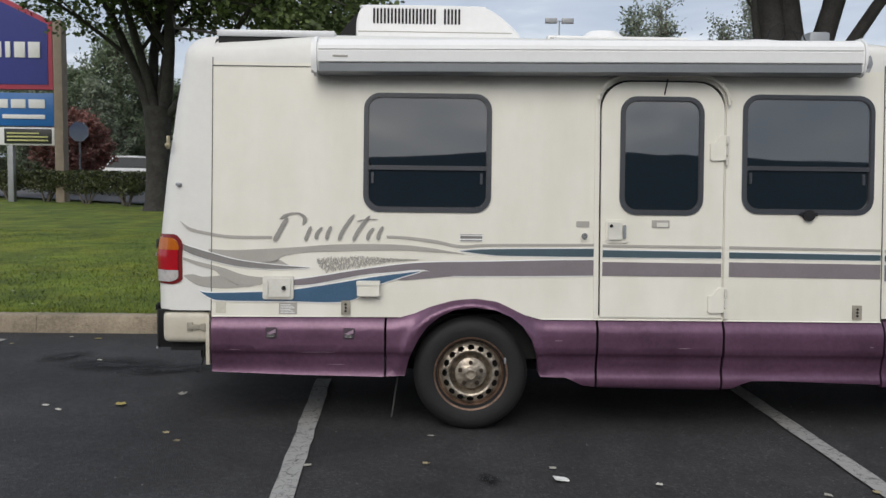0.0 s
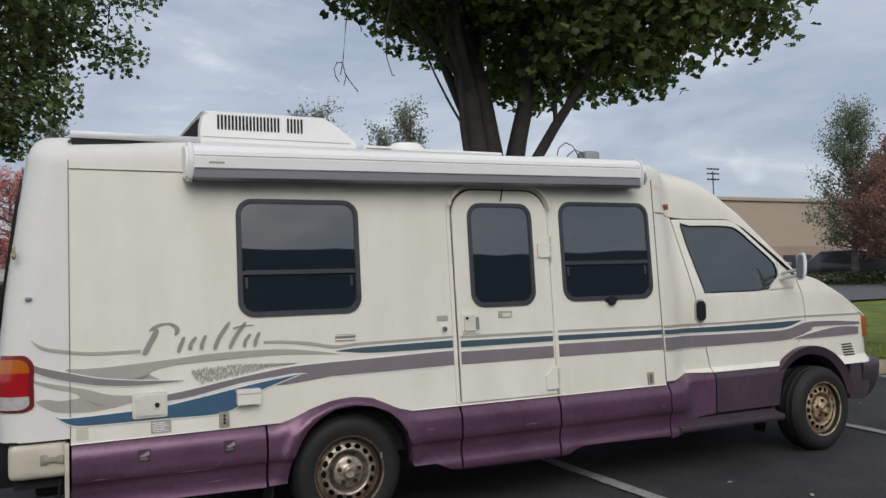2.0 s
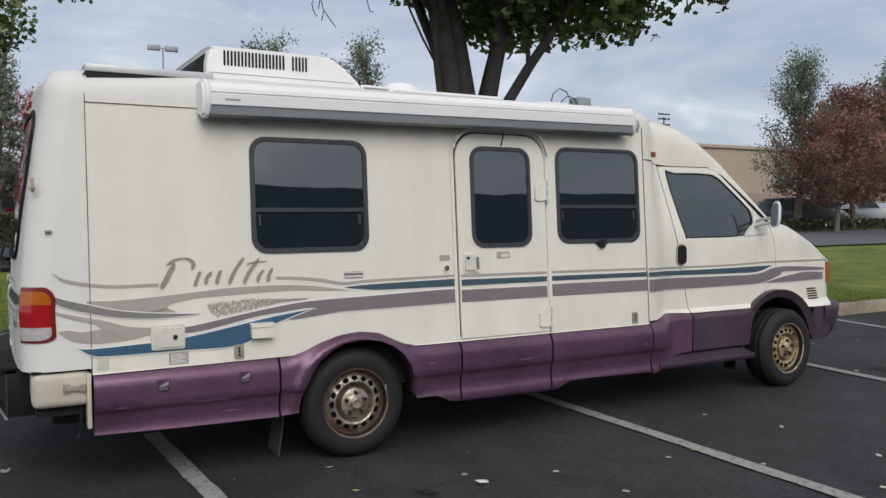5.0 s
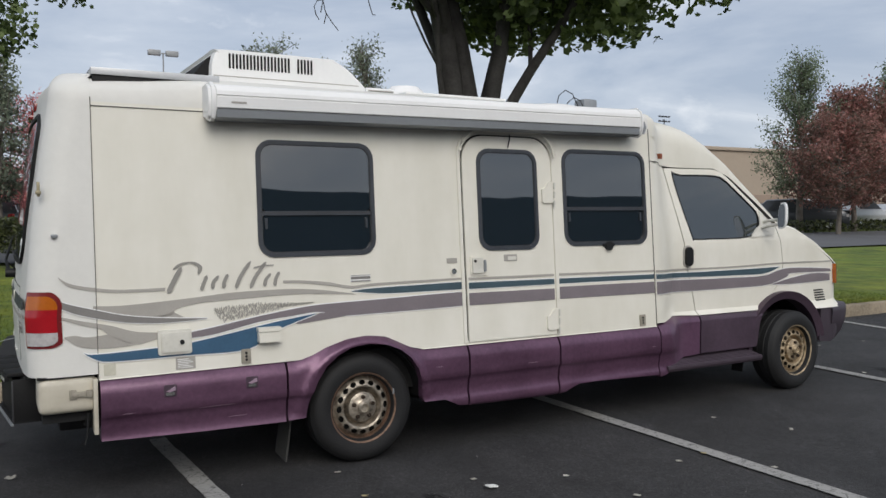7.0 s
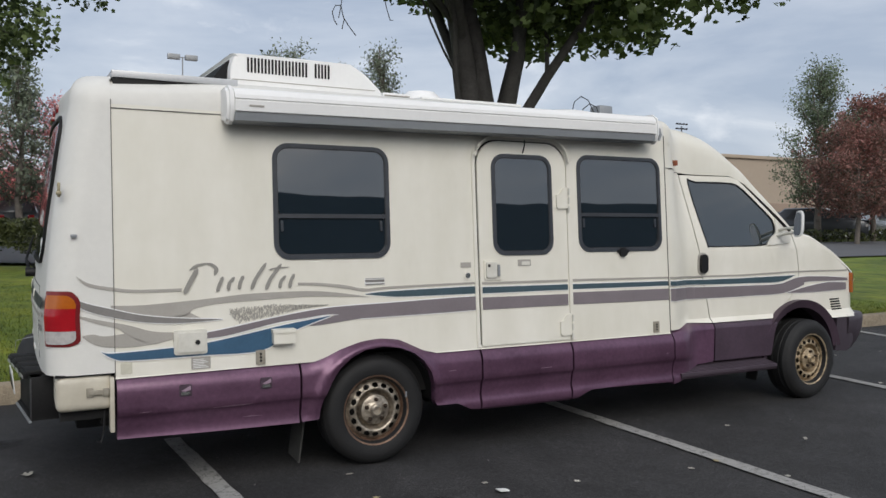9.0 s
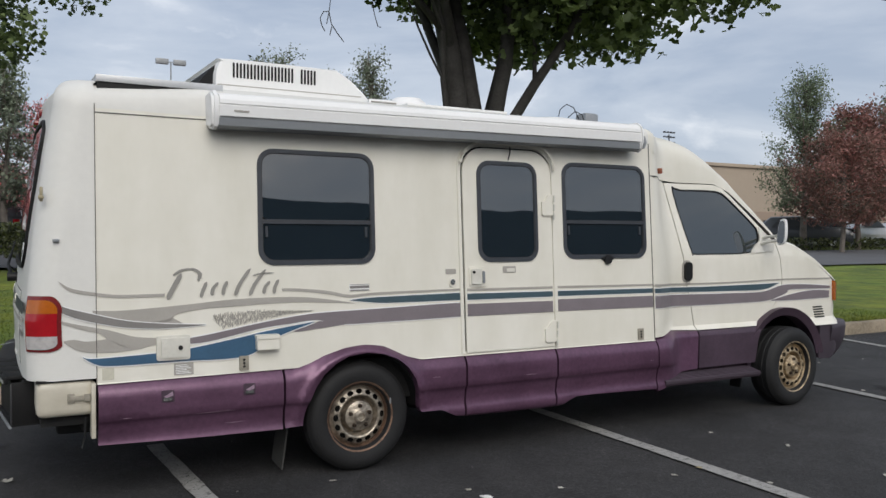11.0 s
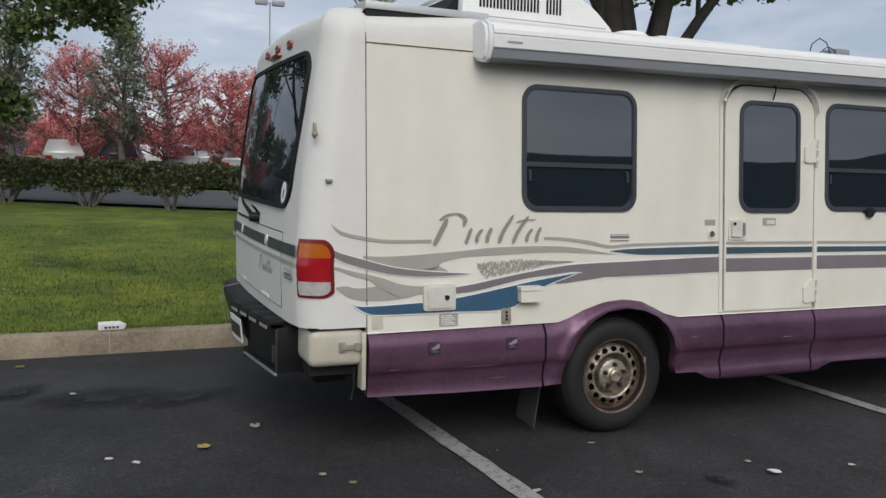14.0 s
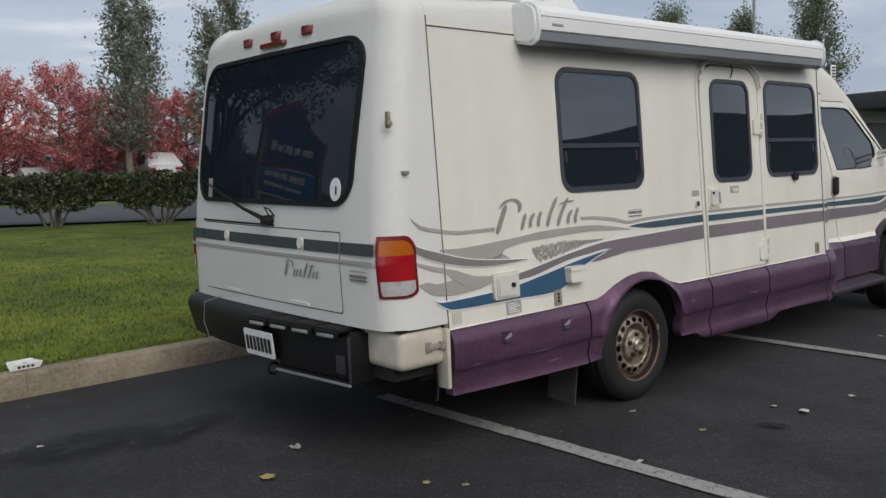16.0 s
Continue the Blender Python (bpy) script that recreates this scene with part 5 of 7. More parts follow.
part("awning_bracket", joined(box((2.03, -0.10, 1.88), (2.05, -0.06, 1.93), 0.006), tube([(2.035, -0.09, 1.86), (2.05, -0.095, 1.90), (2.04, -0.09, 1.94)], 0.008, 6)), GREYM, aw)
for ob in [aw] + list(aw.children):
    for v in ob.data.vertices:
        k = (v.co.x + 0.84) / 2.872
        v.co.x, v.co.z = -0.825 + 2.797 * k, v.co.z - 0.014 + 0.031 * k
part("awning_label", box((-0.715, -0.1030, 1.913), (-0.640, -0.100, 1.922)), GREY_DECAL, aw)

# roof equipment
def extrude_from(ring, y0, y1):
    """A side outline carried across from y0 to y1."""
    bm = bmesh.new()
    near, far = [[bm.verts.new((x, y, z)) for x, z in ring] for y in (y0, y1)]
    for i in range(len(ring)):
        j = (i + 1) % len(ring)
        bm.faces.new((near[i], near[j], far[j], far[i]))
    bm.faces.new(near)
    bm.faces.new(far)
    return bm


acp = [(-0.655, 2.215), (-0.648, 2.27), (-0.625, 2.318), (-0.58, 2.335), (0.03, 2.335), (0.10, 2.325), (0.18, 2.280), (0.245, 2.225), (0.292, 2.180), (0.296, 2.150), (0.25, 2.118), (-0.60, 2.115), (-0.650, 2.135)]
bm = bmesh.new()
rows = []
for y, k in ((0.548, 0.955), (0.556, 0.985), (0.59, 1.0), (0.90, 1.0), (1.25, 1.0), (1.52, 1.0), (1.565, 0.985), (1.58, 0.955)):
    rows.append([bm.verts.new((-0.165 + (x + 0.165) * k, y, 2.145 + (z - 2.145) * k)) for x, z in smooth_ring(acp, n=3)])
for a, b in zip(rows, rows[1:]):
    for i in range(len(a)):
        j = (i + 1) % len(a)
        bm.faces.new((a[i], a[j], b[j], b[i]))
bm.faces.new(rows[0])
bm.faces.new(rows[-1])
ac = part("air_conditioner", bm, PLAST, van, "white rooftop air conditioner with slotted grille")
part("ac_seam", sheet(rounded(-0.640, 2.178, 0.245, 2.183, 0.002), [], lambda u, v, d: (u, 0.5465 + d, v), 0.02), GREY_DECAL, ac)
part("ac_shroud", extrude_from([(-0.79, 2.115), (-0.76, 2.16), (-0.66, 2.285), (-0.62, 2.29), (-0.62, 2.115)], 0.60, 1.52), BLACK, ac, "black rear shroud")
part("ac_base", box((-0.62, 0.66, 2.03), (0.24, 1.48, 2.125), 0.01), DARKP, ac)
for k in range(23):
    x = -0.548 + 0.0205 * k + (0.038 if k > 17 else 0)
    part("grille_slot", sheet(rounded(x - 0.0058, 2.226, x + 0.0058, 2.312, 0.004), [], lambda u, v, d: (u, 0.545 + d, v), 0.02), BLACK, ac)
part("ac_rear_grille", sheet([(0.62, 2.16), (0.62, 2.30), (1.52, 2.30), (1.52, 2.16)], [], lambda u, v, d: (-0.664 + 0.25 * max(0, v - 2.21) + d, u, v), 0.01), BLACK, ac)
for ob in [ac] + list(ac.children):
    ob.data.transform(Matrix.Translation((-0.008, 0, -0.028)))
PANELTRIM = mat("pale_panel_frame", (0.55, 0.56, 0.57), 0.4, 0.3, vary=0.1)
sp = part("solar_panel", box((-1.334, 0.082, 2.040), (-0.728, 1.70, 2.074), 0.002), PANELTRIM, van, "flat solar panel in an aluminium frame")
part("solar_cells", box((-1.312, 0.106, 2.070), (-0.750, 1.68, 2.0765)), SOLAR, sp)
# black box standing in for the shade in the gap under the panel
part("panel_body", box((-1.328, 0.090, 2.000), (-0.734, 1.69, 2.041), 0.002), UNDER, sp)
part("roof_hatch", joined(box((0.48, 0.37, 2.04), (1.185, 0.98, 2.100), 0.010), box((0.465, 0.355, 2.097), (1.20, 0.995, 2.114), 0.006, 2)), PLAST, van, "low white roof hatch")
dome_ring = [(0.0, 0.0), (0.16, 0.0), (0.155, 0.09), (0.14, 0.15), (0.10, 0.185), (0.0, 0.195)]
part("vent_cover", lathe(dome_ring, (0, 0, 0), n=28), PLAST, van, "rounded white vent cover")
bpy.data.objects["vent_cover"].data.transform(Matrix.Translation((0.91, 1.27, 2.10)) @ Matrix.Rotation(radians(90), 4, "X"))
rv = part("roof_vent", box((0.52, 1.08, 2.05), (0.74, 1.42, 2.235), 0.014), PLAST, van, "white louvred roof vent")
for k in range(5):
    part("vent_slat", box((0.535, 1.070, 2.125 + 0.021 * k), (0.725, 1.082, 2.134 + 0.021 * k), 0.002), GREY_DECAL, rv)
part("roof_dome", lathe([(0.0, 0.0), (0.22, 0.0), (0.21, 0.018), (0.14, 0.032), (0.0, 0.038)], (0, 0, 0), n=28), PLAST, van, "low white roof dome")
bpy.data.objects["roof_dome"].data.transform(Matrix.Translation((1.58, 0.42, 2.066)) @ Matrix.Rotation(radians(90), 4, "X"))
part("dome_base", box((1.46, 0.30, 2.02), (1.70, 0.54, 2.068), 0.01), PLAST, van)
part("antenna_base", box((1.925, 0.45, 2.04), (2.045, 0.57, 2.175), 0.02), GREYM, van, "grey antenna base")
for lift, dx in ((0.0, 0.0), (0.045, -0.075)):
    part("antenna_cable", tube([(1.74 + dx, 0.44, 2.07), (1.76 + dx, 0.43, 2.13 + lift), (1.81 + dx, 0.42, 2.17 + lift), (1.87 + dx, 0.42, 2.15 + lift), (1.90 + dx * 0.5, 0.43, 2.10), (1.93, 0.47, 2.08)], 0.0035, 6), DARKP, van)


# wheels
BOLT = mat("rusty_bolt", (0.035, 0.022, 0.014), 0.6, 0.4, vary=0.4)
def wheel(x, y, face, label):
    z = 0.300
    tyre = lathe([(0.185, 0.03), (0.192, 0.004), (0.215, -0.004), (0.250, -0.010), (0.285, -0.004), (0.303, 0.012), (0.313, 0.030), (0.3165, 0.034), (0.3175, 0.060), (0.3135, 0.064), (0.3135, 0.070), (0.3185, 0.074),
                  (0.3185, 0.110), (0.3145, 0.114), (0.3145, 0.120), (0.3175, 0.124), (0.3165, 0.160), (0.303, 0.188), (0.27, 0.205), (0.19, 0.198)], (x, y, z), n=64)
    for v in tyre.verts:
        v.co.x, v.co.z = x + (v.co.x - x) * 0.948, z + (v.co.z - z) * 0.948
        v.co.z = max(v.co.z, 0.002)
        low = max(0.0, 0.06 - v.co.z)
        v.co.y += -0.10 * low if v.co.y < y + 0.09 else 0.10 * low
    w = part("wheel", tyre, RUBBER, van, label)
    rimp = [(0.186, 0.020), (0.196, 0.002), (0.194, -0.003), (0.186, 0.001), (0.180, 0.018), (0.172, 0.040), (0.166, 0.050)]
    dish = [(0.166, 0.050), (0.160, 0.042), (0.148, 0.026), (0.120, 0.018), (0.112, 0.022), (0.104, 0.056), (0.094, 0.074), (0.084, 0.060), (0.082, 0.022), (0.074, 0.016), (0.050, 0.014), (0.040, 0.010), (0.034, 0.006)]
    part("rim", lathe(rimp, (x, y, z), n=56), face, w, "weathered steel rim")
    depth = sorted((rr, yy) for rr, yy in dish)
    bm = bmesh.new()
    radii = sorted({rr for rr, _ in dish} | {0.1235 + 0.00175 * k for k in range(16)})
    n = 192
    rings = [[bm.verts.new((x + rr * math.cos(2 * math.pi * k / n), y + interp(rr, depth), z + rr * math.sin(2 * math.pi * k / n))) for k in range(n)] for rr in radii]
    for ra, rb, p, q in zip(radii, radii[1:], rings, rings[1:]):
        for k in range(n):
            rm, am = (ra + rb) / 2, 2 * math.pi * (k + 0.5) / n
            off = (am + math.pi / 16) % (math.pi / 8) - math.pi / 16
            if ((rm - 0.1375) / 0.0135) ** 2 + (off * rm / 0.0175) ** 2 > 1:
                bm.faces.new((p[k], p[(k + 1) % n], q[(k + 1) % n], q[k]))
    part("wheel_disc", bm, DISC if face is STEEL else face, w, "perforated steel wheel disc, rusty in patches")
    part("hub_cap", lathe([(0.036, 0.012), (0.034, -0.004), (0.026, -0.012), (0.022, -0.012), (0.018, -0.004), (0.0005, -0.002)], (x, y, z), n=24), DISC if face is STEEL else face, w)
    for k in range(5):
        a = 2 * math.pi * (k + 0.25) / 5
        part("wheel_bolt", lathe([(0.011, 0.016), (0.011, 0.000), (0.008, -0.003), (0.0005, -0.003)], (x + 0.058 * math.cos(a), y, z + 0.058 * math.sin(a)), n=6), BOLT, w)
    if face is STEEL:
        part("balance_weight", box((x + 0.174, y - 0.006, z + 0.055), (x + 0.183, y + 0.008, z + 0.088), 0.003), GREYM, w, "small bright balance weight")
    part("brake_drum", lathe([(0.17, 0.085), (0.0005, 0.085)], (x, y, z), n=32), UNDER, w)
    return w


wheel(0.0, -0.012, STEEL, "rear wheel with a worn tyre and rusty steel rim")
front = wheel(3.62, 0.022, RUST, "front wheel with a worn tyre and yellowed steel rim")
turn = Matrix.Translation((3.62, 0.11, 0)) @ Matrix.Rotation(radians(3), 4, "Z") @ Matrix.Translation((-3.62, -0.11, 0))
for ob in [front] + list(front.children_recursive):
    ob.data.transform(turn)
for x in (0.0, 3.62):
    part("far_wheel", lathe([(0.0005, 0.0), (0.19, 0.0), (0.25, -0.01), (0.31, 0.0), (0.318, 0.05), (0.318, 0.15), (0.30, 0.19), (0.19, 0.2), (0.0005, 0.2)], (x, 1.74, 0.318), n=40), RUBBER, van)

# nose
bm = bmesh.new()
rows = []
for k in range(33):
    t = -1 + 2 * k / 32
    s = math.copysign(abs(t) ** 0.55, t)
    y = YC + s * 0.90
    x = 4.52 - 0.42 * abs(s) ** 12
    n = Vector((1.0, 1.6 * math.copysign(abs(s) ** 8, s), 0)).normalized()
    prof = [(-0.10, 0.60), (0.0, 0.612), (0.012, 0.598), (0.016, 0.56), (0.006, 0.47), (-0.03, 0.38), (-0.08, 0.315), (-0.16, 0.30)]
    rows.append([bm.verts.new((x + n.x * d, y + n.y * d, z)) for d, z in prof])
for a, b in zip(rows, rows[1:]):
    for i in range(len(a) - 1):
        bm.faces.new((a[i], a[i + 1], b[i + 1], b[i]))
part("front_bumper", bm, mat("charcoal_plum_bumper", (0.045, 0.034, 0.045), 0.5, vary=0.25), van, "dark plum-grey front bumper")
part("bumper_side", sheet([(3.955, 0.34), (3.975, 0.595), (4.25, 0.606), (4.32, 0.56), (4.27, 0.42), (4.10, 0.325)], [], lambda u, v, d: (u, 0.06 + 0.9 * max(0, (u - 3.95) / 0.6) ** 4 + d, v), 0.04, (steps(3.95, 4.32, 8), ())), MATS["charcoal_plum_bumper"], van)
part("indicator", sheet([(4.215, 0.785), (4.198, 0.89), (4.202, 0.945), (4.262, 0.930), (4.335, 0.85), (4.345, 0.787)], [], on_side(0.030), 0.05, (steps(4.2, 4.34, 7), ())), AMBER, van, "amber front indicator")
for k in range(5):
    z = 0.655 + 0.020 * k
    part("fender_slot", sheet([(3.965 - 0.006 * k, z), (3.962 - 0.006 * k, z + 0.010), (4.080 - 0.008 * k, z + 0.012), (4.083 - 0.008 * k, z + 0.002)], [], on_side(0.005), 0.004), BLACK, van)
part("marker_lamp", box((2.325, side_y(2.33, 1.76) - 0.03, 1.742), (2.349, side_y(2.33, 1.76) + 0.03, 1.780), 0.004), mat("faded_marker_lens", (0.25, 0.075, 0.035), 0.4, vary=0.3, scale=30), van, "small faded amber marker lamp")
shell = bmesh.new()
bmesh.ops.create_uvsphere(shell, u_segments=20, v_segments=14, radius=1.0)
for v in shell.verts:
    x, y, z = v.co
    v.co = (3.366 + 0.040 * max(x, -0.12) + 0.10 * z * 0.096, -0.060 + (0.036 - 0.005 * z) * math.copysign(abs(y) ** 0.6, y), 1.335 + 0.098 * math.copysign(abs(z) ** 0.6, z) - 0.012 * y)
mr = part("wing_mirror", shell, PLAST, van, "white wing mirror")
part("mirror_face", sheet(smooth_ring([(-0.060 + (0.0305 - 0.005 * math.sin(a)) * math.copysign(abs(math.cos(a)) ** 0.6, math.cos(a)), 1.335 + 0.086 * math.copysign(abs(math.sin(a)) ** 0.6, math.sin(a))) for a in (math.pi * k / 8 for k in range(16))], n=3), [], lambda u, v, d: (3.3575 + 0.10 * (v - 1.335) + d, u, v), 0.004), mat("mirror_silver", (0.8, 0.8, 0.8), 0.03, 1.0, vary=0.02), mr)
part("mirror_arm", joined(tube([(3.34, 0.15, 1.235), (3.365, 0.06, 1.262), (3.375, -0.03, 1.272)], 0.013, 8), tube([(3.38, 0.15, 1.285), (3.385, 0.06, 1.302), (3.385, -0.03, 1.308)], 0.012, 8), sheet([(3.22, 1.175), (3.34, 1.27), (3.36, 1.38), (3.50, 1.25), (3.48, 1.19)], [], on_side(0.012), 0.02)), AGED, mr)
# cab interior
part("cab_seat", joined(box((2.65, 0.35, 0.80), (3.1, 0.85, 1.0), 0.06, 3), box((2.60, 0.35, 0.95), (2.74, 0.85, 1.5), 0.05, 3), box((2.62, 0.48, 1.48), (2.72, 0.72, 1.68), 0.04, 3)), DARKP, van)
part("dashboard", box((3.25, 0.25, 0.95), (3.6, 1.7, 1.2), 0.05, 3), BLACK, van)
part("bulkhead", joined(box((2.08, 0.06, 0.62), (2.12, 1.86, 1.95)), box((-1.3, 0.09, 0.62), (2.1, 1.84, 0.64))), UNDER, van)


# the lot slopes, so the far side stands a little higher
for ob in van.children_recursive:
    if ob.type == "MESH":
        for v in ob.data.vertices:
            v.co.z += 0.030 * max(0.0, v.co.y - 0.12) * ease(0.35, 1.6, v.co.z)


# ---------------------------------------------------------------- trees
def tube_rows(verts, faces, pts, radii, n):
    base = None
    for i, p in enumerate(pts):
        d = (pts[min(i + 1, len(pts) - 1)] - pts[max(i - 1, 0)]).normalized()
        a = d.cross(Vector((0.3, 0.2, 0.93)) if abs(d.z) < 0.92 else Vector((1, 0.1, 0))).normalized()
        b = d.cross(a)
        row = len(verts)
        for k in range(n):
            ang = 2 * math.pi * k / n
            verts.append(p + radii[i] * (math.cos(ang) * a + math.sin(ang) * b))
        if base is not None:
            for k in range(n):
                faces.append((base + k, base + (k + 1) % n, row + (k + 1) % n, row + k))
        base = row


def grow(rnd, verts, faces, tips, p, d, length, radius, depth, spread, up, kids, n=8):
    """One limb with a slight bend, then its own limbs."""
    segs = 4
    pts, radii = [p.copy()], [radius]
    for i in range(segs):
        d = (d + Vector((rnd.uniform(-1, 1), rnd.uniform(-1, 1), rnd.uniform(-0.6, 1) * up)) * 0.13).normalized()
        p = p + d * length / segs
        pts.append(p.copy())
        radii.append(radius * (1 - 0.42 * (i + 1) / segs))
    tube_rows(verts, faces, pts, radii, n)
    if depth == 0:
        tips.extend(pts[1:])
        return
    if depth <= 2:
        tips.extend(pts[2:])
    for k in range(kids):
        at = pts[rnd.choice((2, 3, 4))] if k else pts[4]
        side = Vector((rnd.uniform(-1, 1), rnd.uniform(-1, 1), rnd.uniform(-0.35, 0.7) * up)).normalized()
        nd = (d + side * spread * rnd.uniform(0.7, 1.25)).normalized()
        grow(rnd, verts, faces, tips, at, nd, length * rnd.uniform(0.62, 0.82), radii[-1] * rnd.uniform(0.55, 0.8), depth - 1, spread, up, kids, max(4, n - 1))


def leaf_mesh(rs, centres, size, flat=0.5, shape="maple"):
    """Small folded leaves at the given places."""
    m = len(centres)
    nrm = rs.normal(size=(m, 3)) + np.array([0, 0, flat * 2.2])
    nrm /= np.linalg.norm(nrm, axis=1)[:, None]
    a = np.cross(nrm, rs.normal(size=(m, 3)))
    a /= np.linalg.norm(a, axis=1)[:, None]
    b = np.cross(nrm, a)
    s = (size * rs.uniform(0.6, 1.35, m))[:, None]
    if shape == "maple":
        uv = [(0, -0.5), (0.5, -0.15), (0.28, 0.12), (0.42, 0.42), (0.0, 0.55), (-0.42, 0.42), (-0.28, 0.12), (-0.5, -0.15)]
        tris = [(0, 1, 2), (0, 2, 4), (2, 3, 4), (0, 4, 6), (4, 5, 6), (0, 6, 7)]
    else:
        uv = [(0, -0.5), (0.26, 0.0), (0, 0.5), (-0.26, 0.0)]
        tris = [(0, 1, 2), (0, 2, 3)]
    verts = np.stack([centres + s * (u * a + v * b + 0.22 * abs(u) * nrm) for u, v in uv], 1).reshape(-1, 3)
    base = (np.arange(m) * len(uv))[:, None, None]
    faces = (base + np.array(tris)[None]).reshape(-1, 3)
    return verts, faces


def add_leaves(name, verts, faces, material, parent, label=""):
    mesh = bpy.data.meshes.new(name)
    mesh.vertices.add(len(verts))
    mesh.vertices.foreach_set("co", verts.ravel())
    mesh.loops.add(len(faces) * 3)
    mesh.loops.foreach_set("vertex_index", faces.ravel().astype(np.int32))
    mesh.polygons.add(len(faces))
    mesh.polygons.foreach_set("loop_start", np.arange(0, len(faces) * 3, 3, dtype=np.int32))
    mesh.update(calc_edges=True)
    return link(name, mesh, material, parent, label)


def tree(name, base, label, stems, trunk, leaf, material, bark, count, size, spread=0.7, depth=3, kids=3, up=0.6, fuzz=0.35, seed=1, group="", category="tree", shape="maple", keep=None, n=9, flat=0.5, dome=None):
    """trunk: points and radii up to the fork; stems: (direction, length, radius)."""
    rnd, rs = random.Random(seed), np.random.RandomState(seed)
    root = thing(name, base, label, category, group)
    verts, faces, tips = [], [], []
    pts = [Vector(base) + Vector(p) for p, _ in trunk]
    tube_rows(verts, faces, pts, [r for _, r in trunk], 14)
    for d, length, r, *aside in stems:
        grow(rnd, verts, faces, tips, pts[-1] + Vector((aside[0] if aside else 0.0, 0, -0.12 if not aside else -0.35)), Vector(d).normalized(), length, r, depth, spread, up, kids, n)
    from_arrays("trunk", [tuple(v) for v in verts], faces, bark, root, smooth=True)
    tips = np.array([tuple(t) for t in tips])
    keep = keep or (lambda t: True)
    if len(tips):
        tips = tips[[keep(t) for t in tips]]
    verts, faces, extra = [], [], []
    if dome:
        cx, cy, cz, rx, ry, rz, m = dome
        while len(extra) < m:
            q = rs.normal(size=3)
            q /= np.linalg.norm(q)
            r = rs.uniform(0.35, 1.0) ** 0.5
            lump = 1 + 0.22 * noise.noise((q[0] * 2.2 + seed, q[1] * 2.2, q[2] * 2.2))
            p = np.array([cx + rx * q[0] * r * lump, cy + ry * q[1] * r * lump, cz + rz * q[2] * r * lump])
            if keep(p) and noise.noise((p[0] * 0.55, p[1] * 0.55, p[2] * 0.55 + seed)) > -0.28:
                extra.append(p)
                near = tips[np.argmin(((tips - p) ** 2).sum(1))]
                a0, b0 = Vector(near), Vector(p)
                tube_rows(verts, faces, [a0, a0.lerp(b0, 0.5) + Vector((0, 0, 0.12)), b0], [0.022, 0.014, 0.006], 4)
        tagged(from_arrays("twig_growth", [tuple(v) for v in verts], faces, bark, root, smooth=True), kind="stuff")
        tips = np.concatenate([tips, np.repeat(np.array(extra), max(1, int(1.6 * len(tips) / m)), 0)])
    c = tips[rs.randint(0, len(tips), count)] + np.clip(rs.normal(size=(count, 3)), -1.5, 1.5) * fuzz * np.array([1, 1, 0.7]) - np.array([0, 0, 0.08])
    v, f = leaf_mesh(rs, c, size, flat, shape)
    add_leaves("crown", v, f, material, root)
    return root


M = (4.36, 6.1, lie(6.1) - 0.05)
near_maple = tree("maple_tree", M, "large green maple with several dark upright stems, on the lawn", [((-0.09, 0.04, 1), 3.4, 0.200, -0.20), ((0.045, -0.02, 1), 3.5, 0.185, 0.0), ((0.10, 0.10, 1), 3.4, 0.160, 0.15), ((0.34, -0.10, 1), 3.4, 0.140, 0.06), ((0.48, -0.20, 1), 3.1, 0.095, 0.11), ((-0.24, 0.08, 1), 2.7, 0.055, -0.30), ((0.1, 0.5, 0.9), 3.2, 0.11)],
     [((0, 0, 0), 0.50), ((0, 0, 0.25), 0.41), ((0.01, 0, 0.9), 0.35), ((0.02, 0, 1.6), 0.36), ((0.03, 0.0, 2.4), 0.35)], LEAF, LEAF, BARK, 68000, 0.125, spread=0.85, depth=4, kids=3, up=0.35, fuzz=0.28, seed=11, keep=lambda t: t[2] > 4.2 + 1.15 * ease(4.9, 4.1, t[0]) + 0.42 * max(0.0, t[0] - 6.5), dome=(5.75, 6.3, 7.0, 3.9, 3.7, 3.0, 420))
# bare hanging twigs below the near maple's crown
for pts in ([(2.6, 5.6, 6.2), (1.8, 5.1, 4.7), (1.70, 5.0, 4.05), (1.69, 5.0, 3.99), (1.72, 5.0, 3.85), (1.80, 5.0, 3.74), (1.88, 5.0, 3.65)], [(1.69, 5.0, 3.99), (1.62, 5.0, 3.98), (1.58, 5.0, 3.90), (1.60, 5.0, 3.81), (1.64, 5.0, 3.75)],
            [(1.69, 5.0, 3.98), (1.66, 5.0, 3.84)], [(1.73, 5.0, 3.83), (1.70, 5.0, 3.71)], [(2.8, 5.5, 6.0), (2.28, 5.05, 4.5), (2.26, 5.0, 4.12), (2.29, 5.0, 4.01), (2.33, 5.0, 3.89), (2.37, 5.0, 3.89)]):
    part("hanging_twig", tube(pts, 0.006, 5, [0.012 if p[2] > 4.4 else 0.006 for p in pts]), BARK, near_maple, "bare hanging twig")
L = (-8.0, 19.0, lie(19.0) - 0.05)
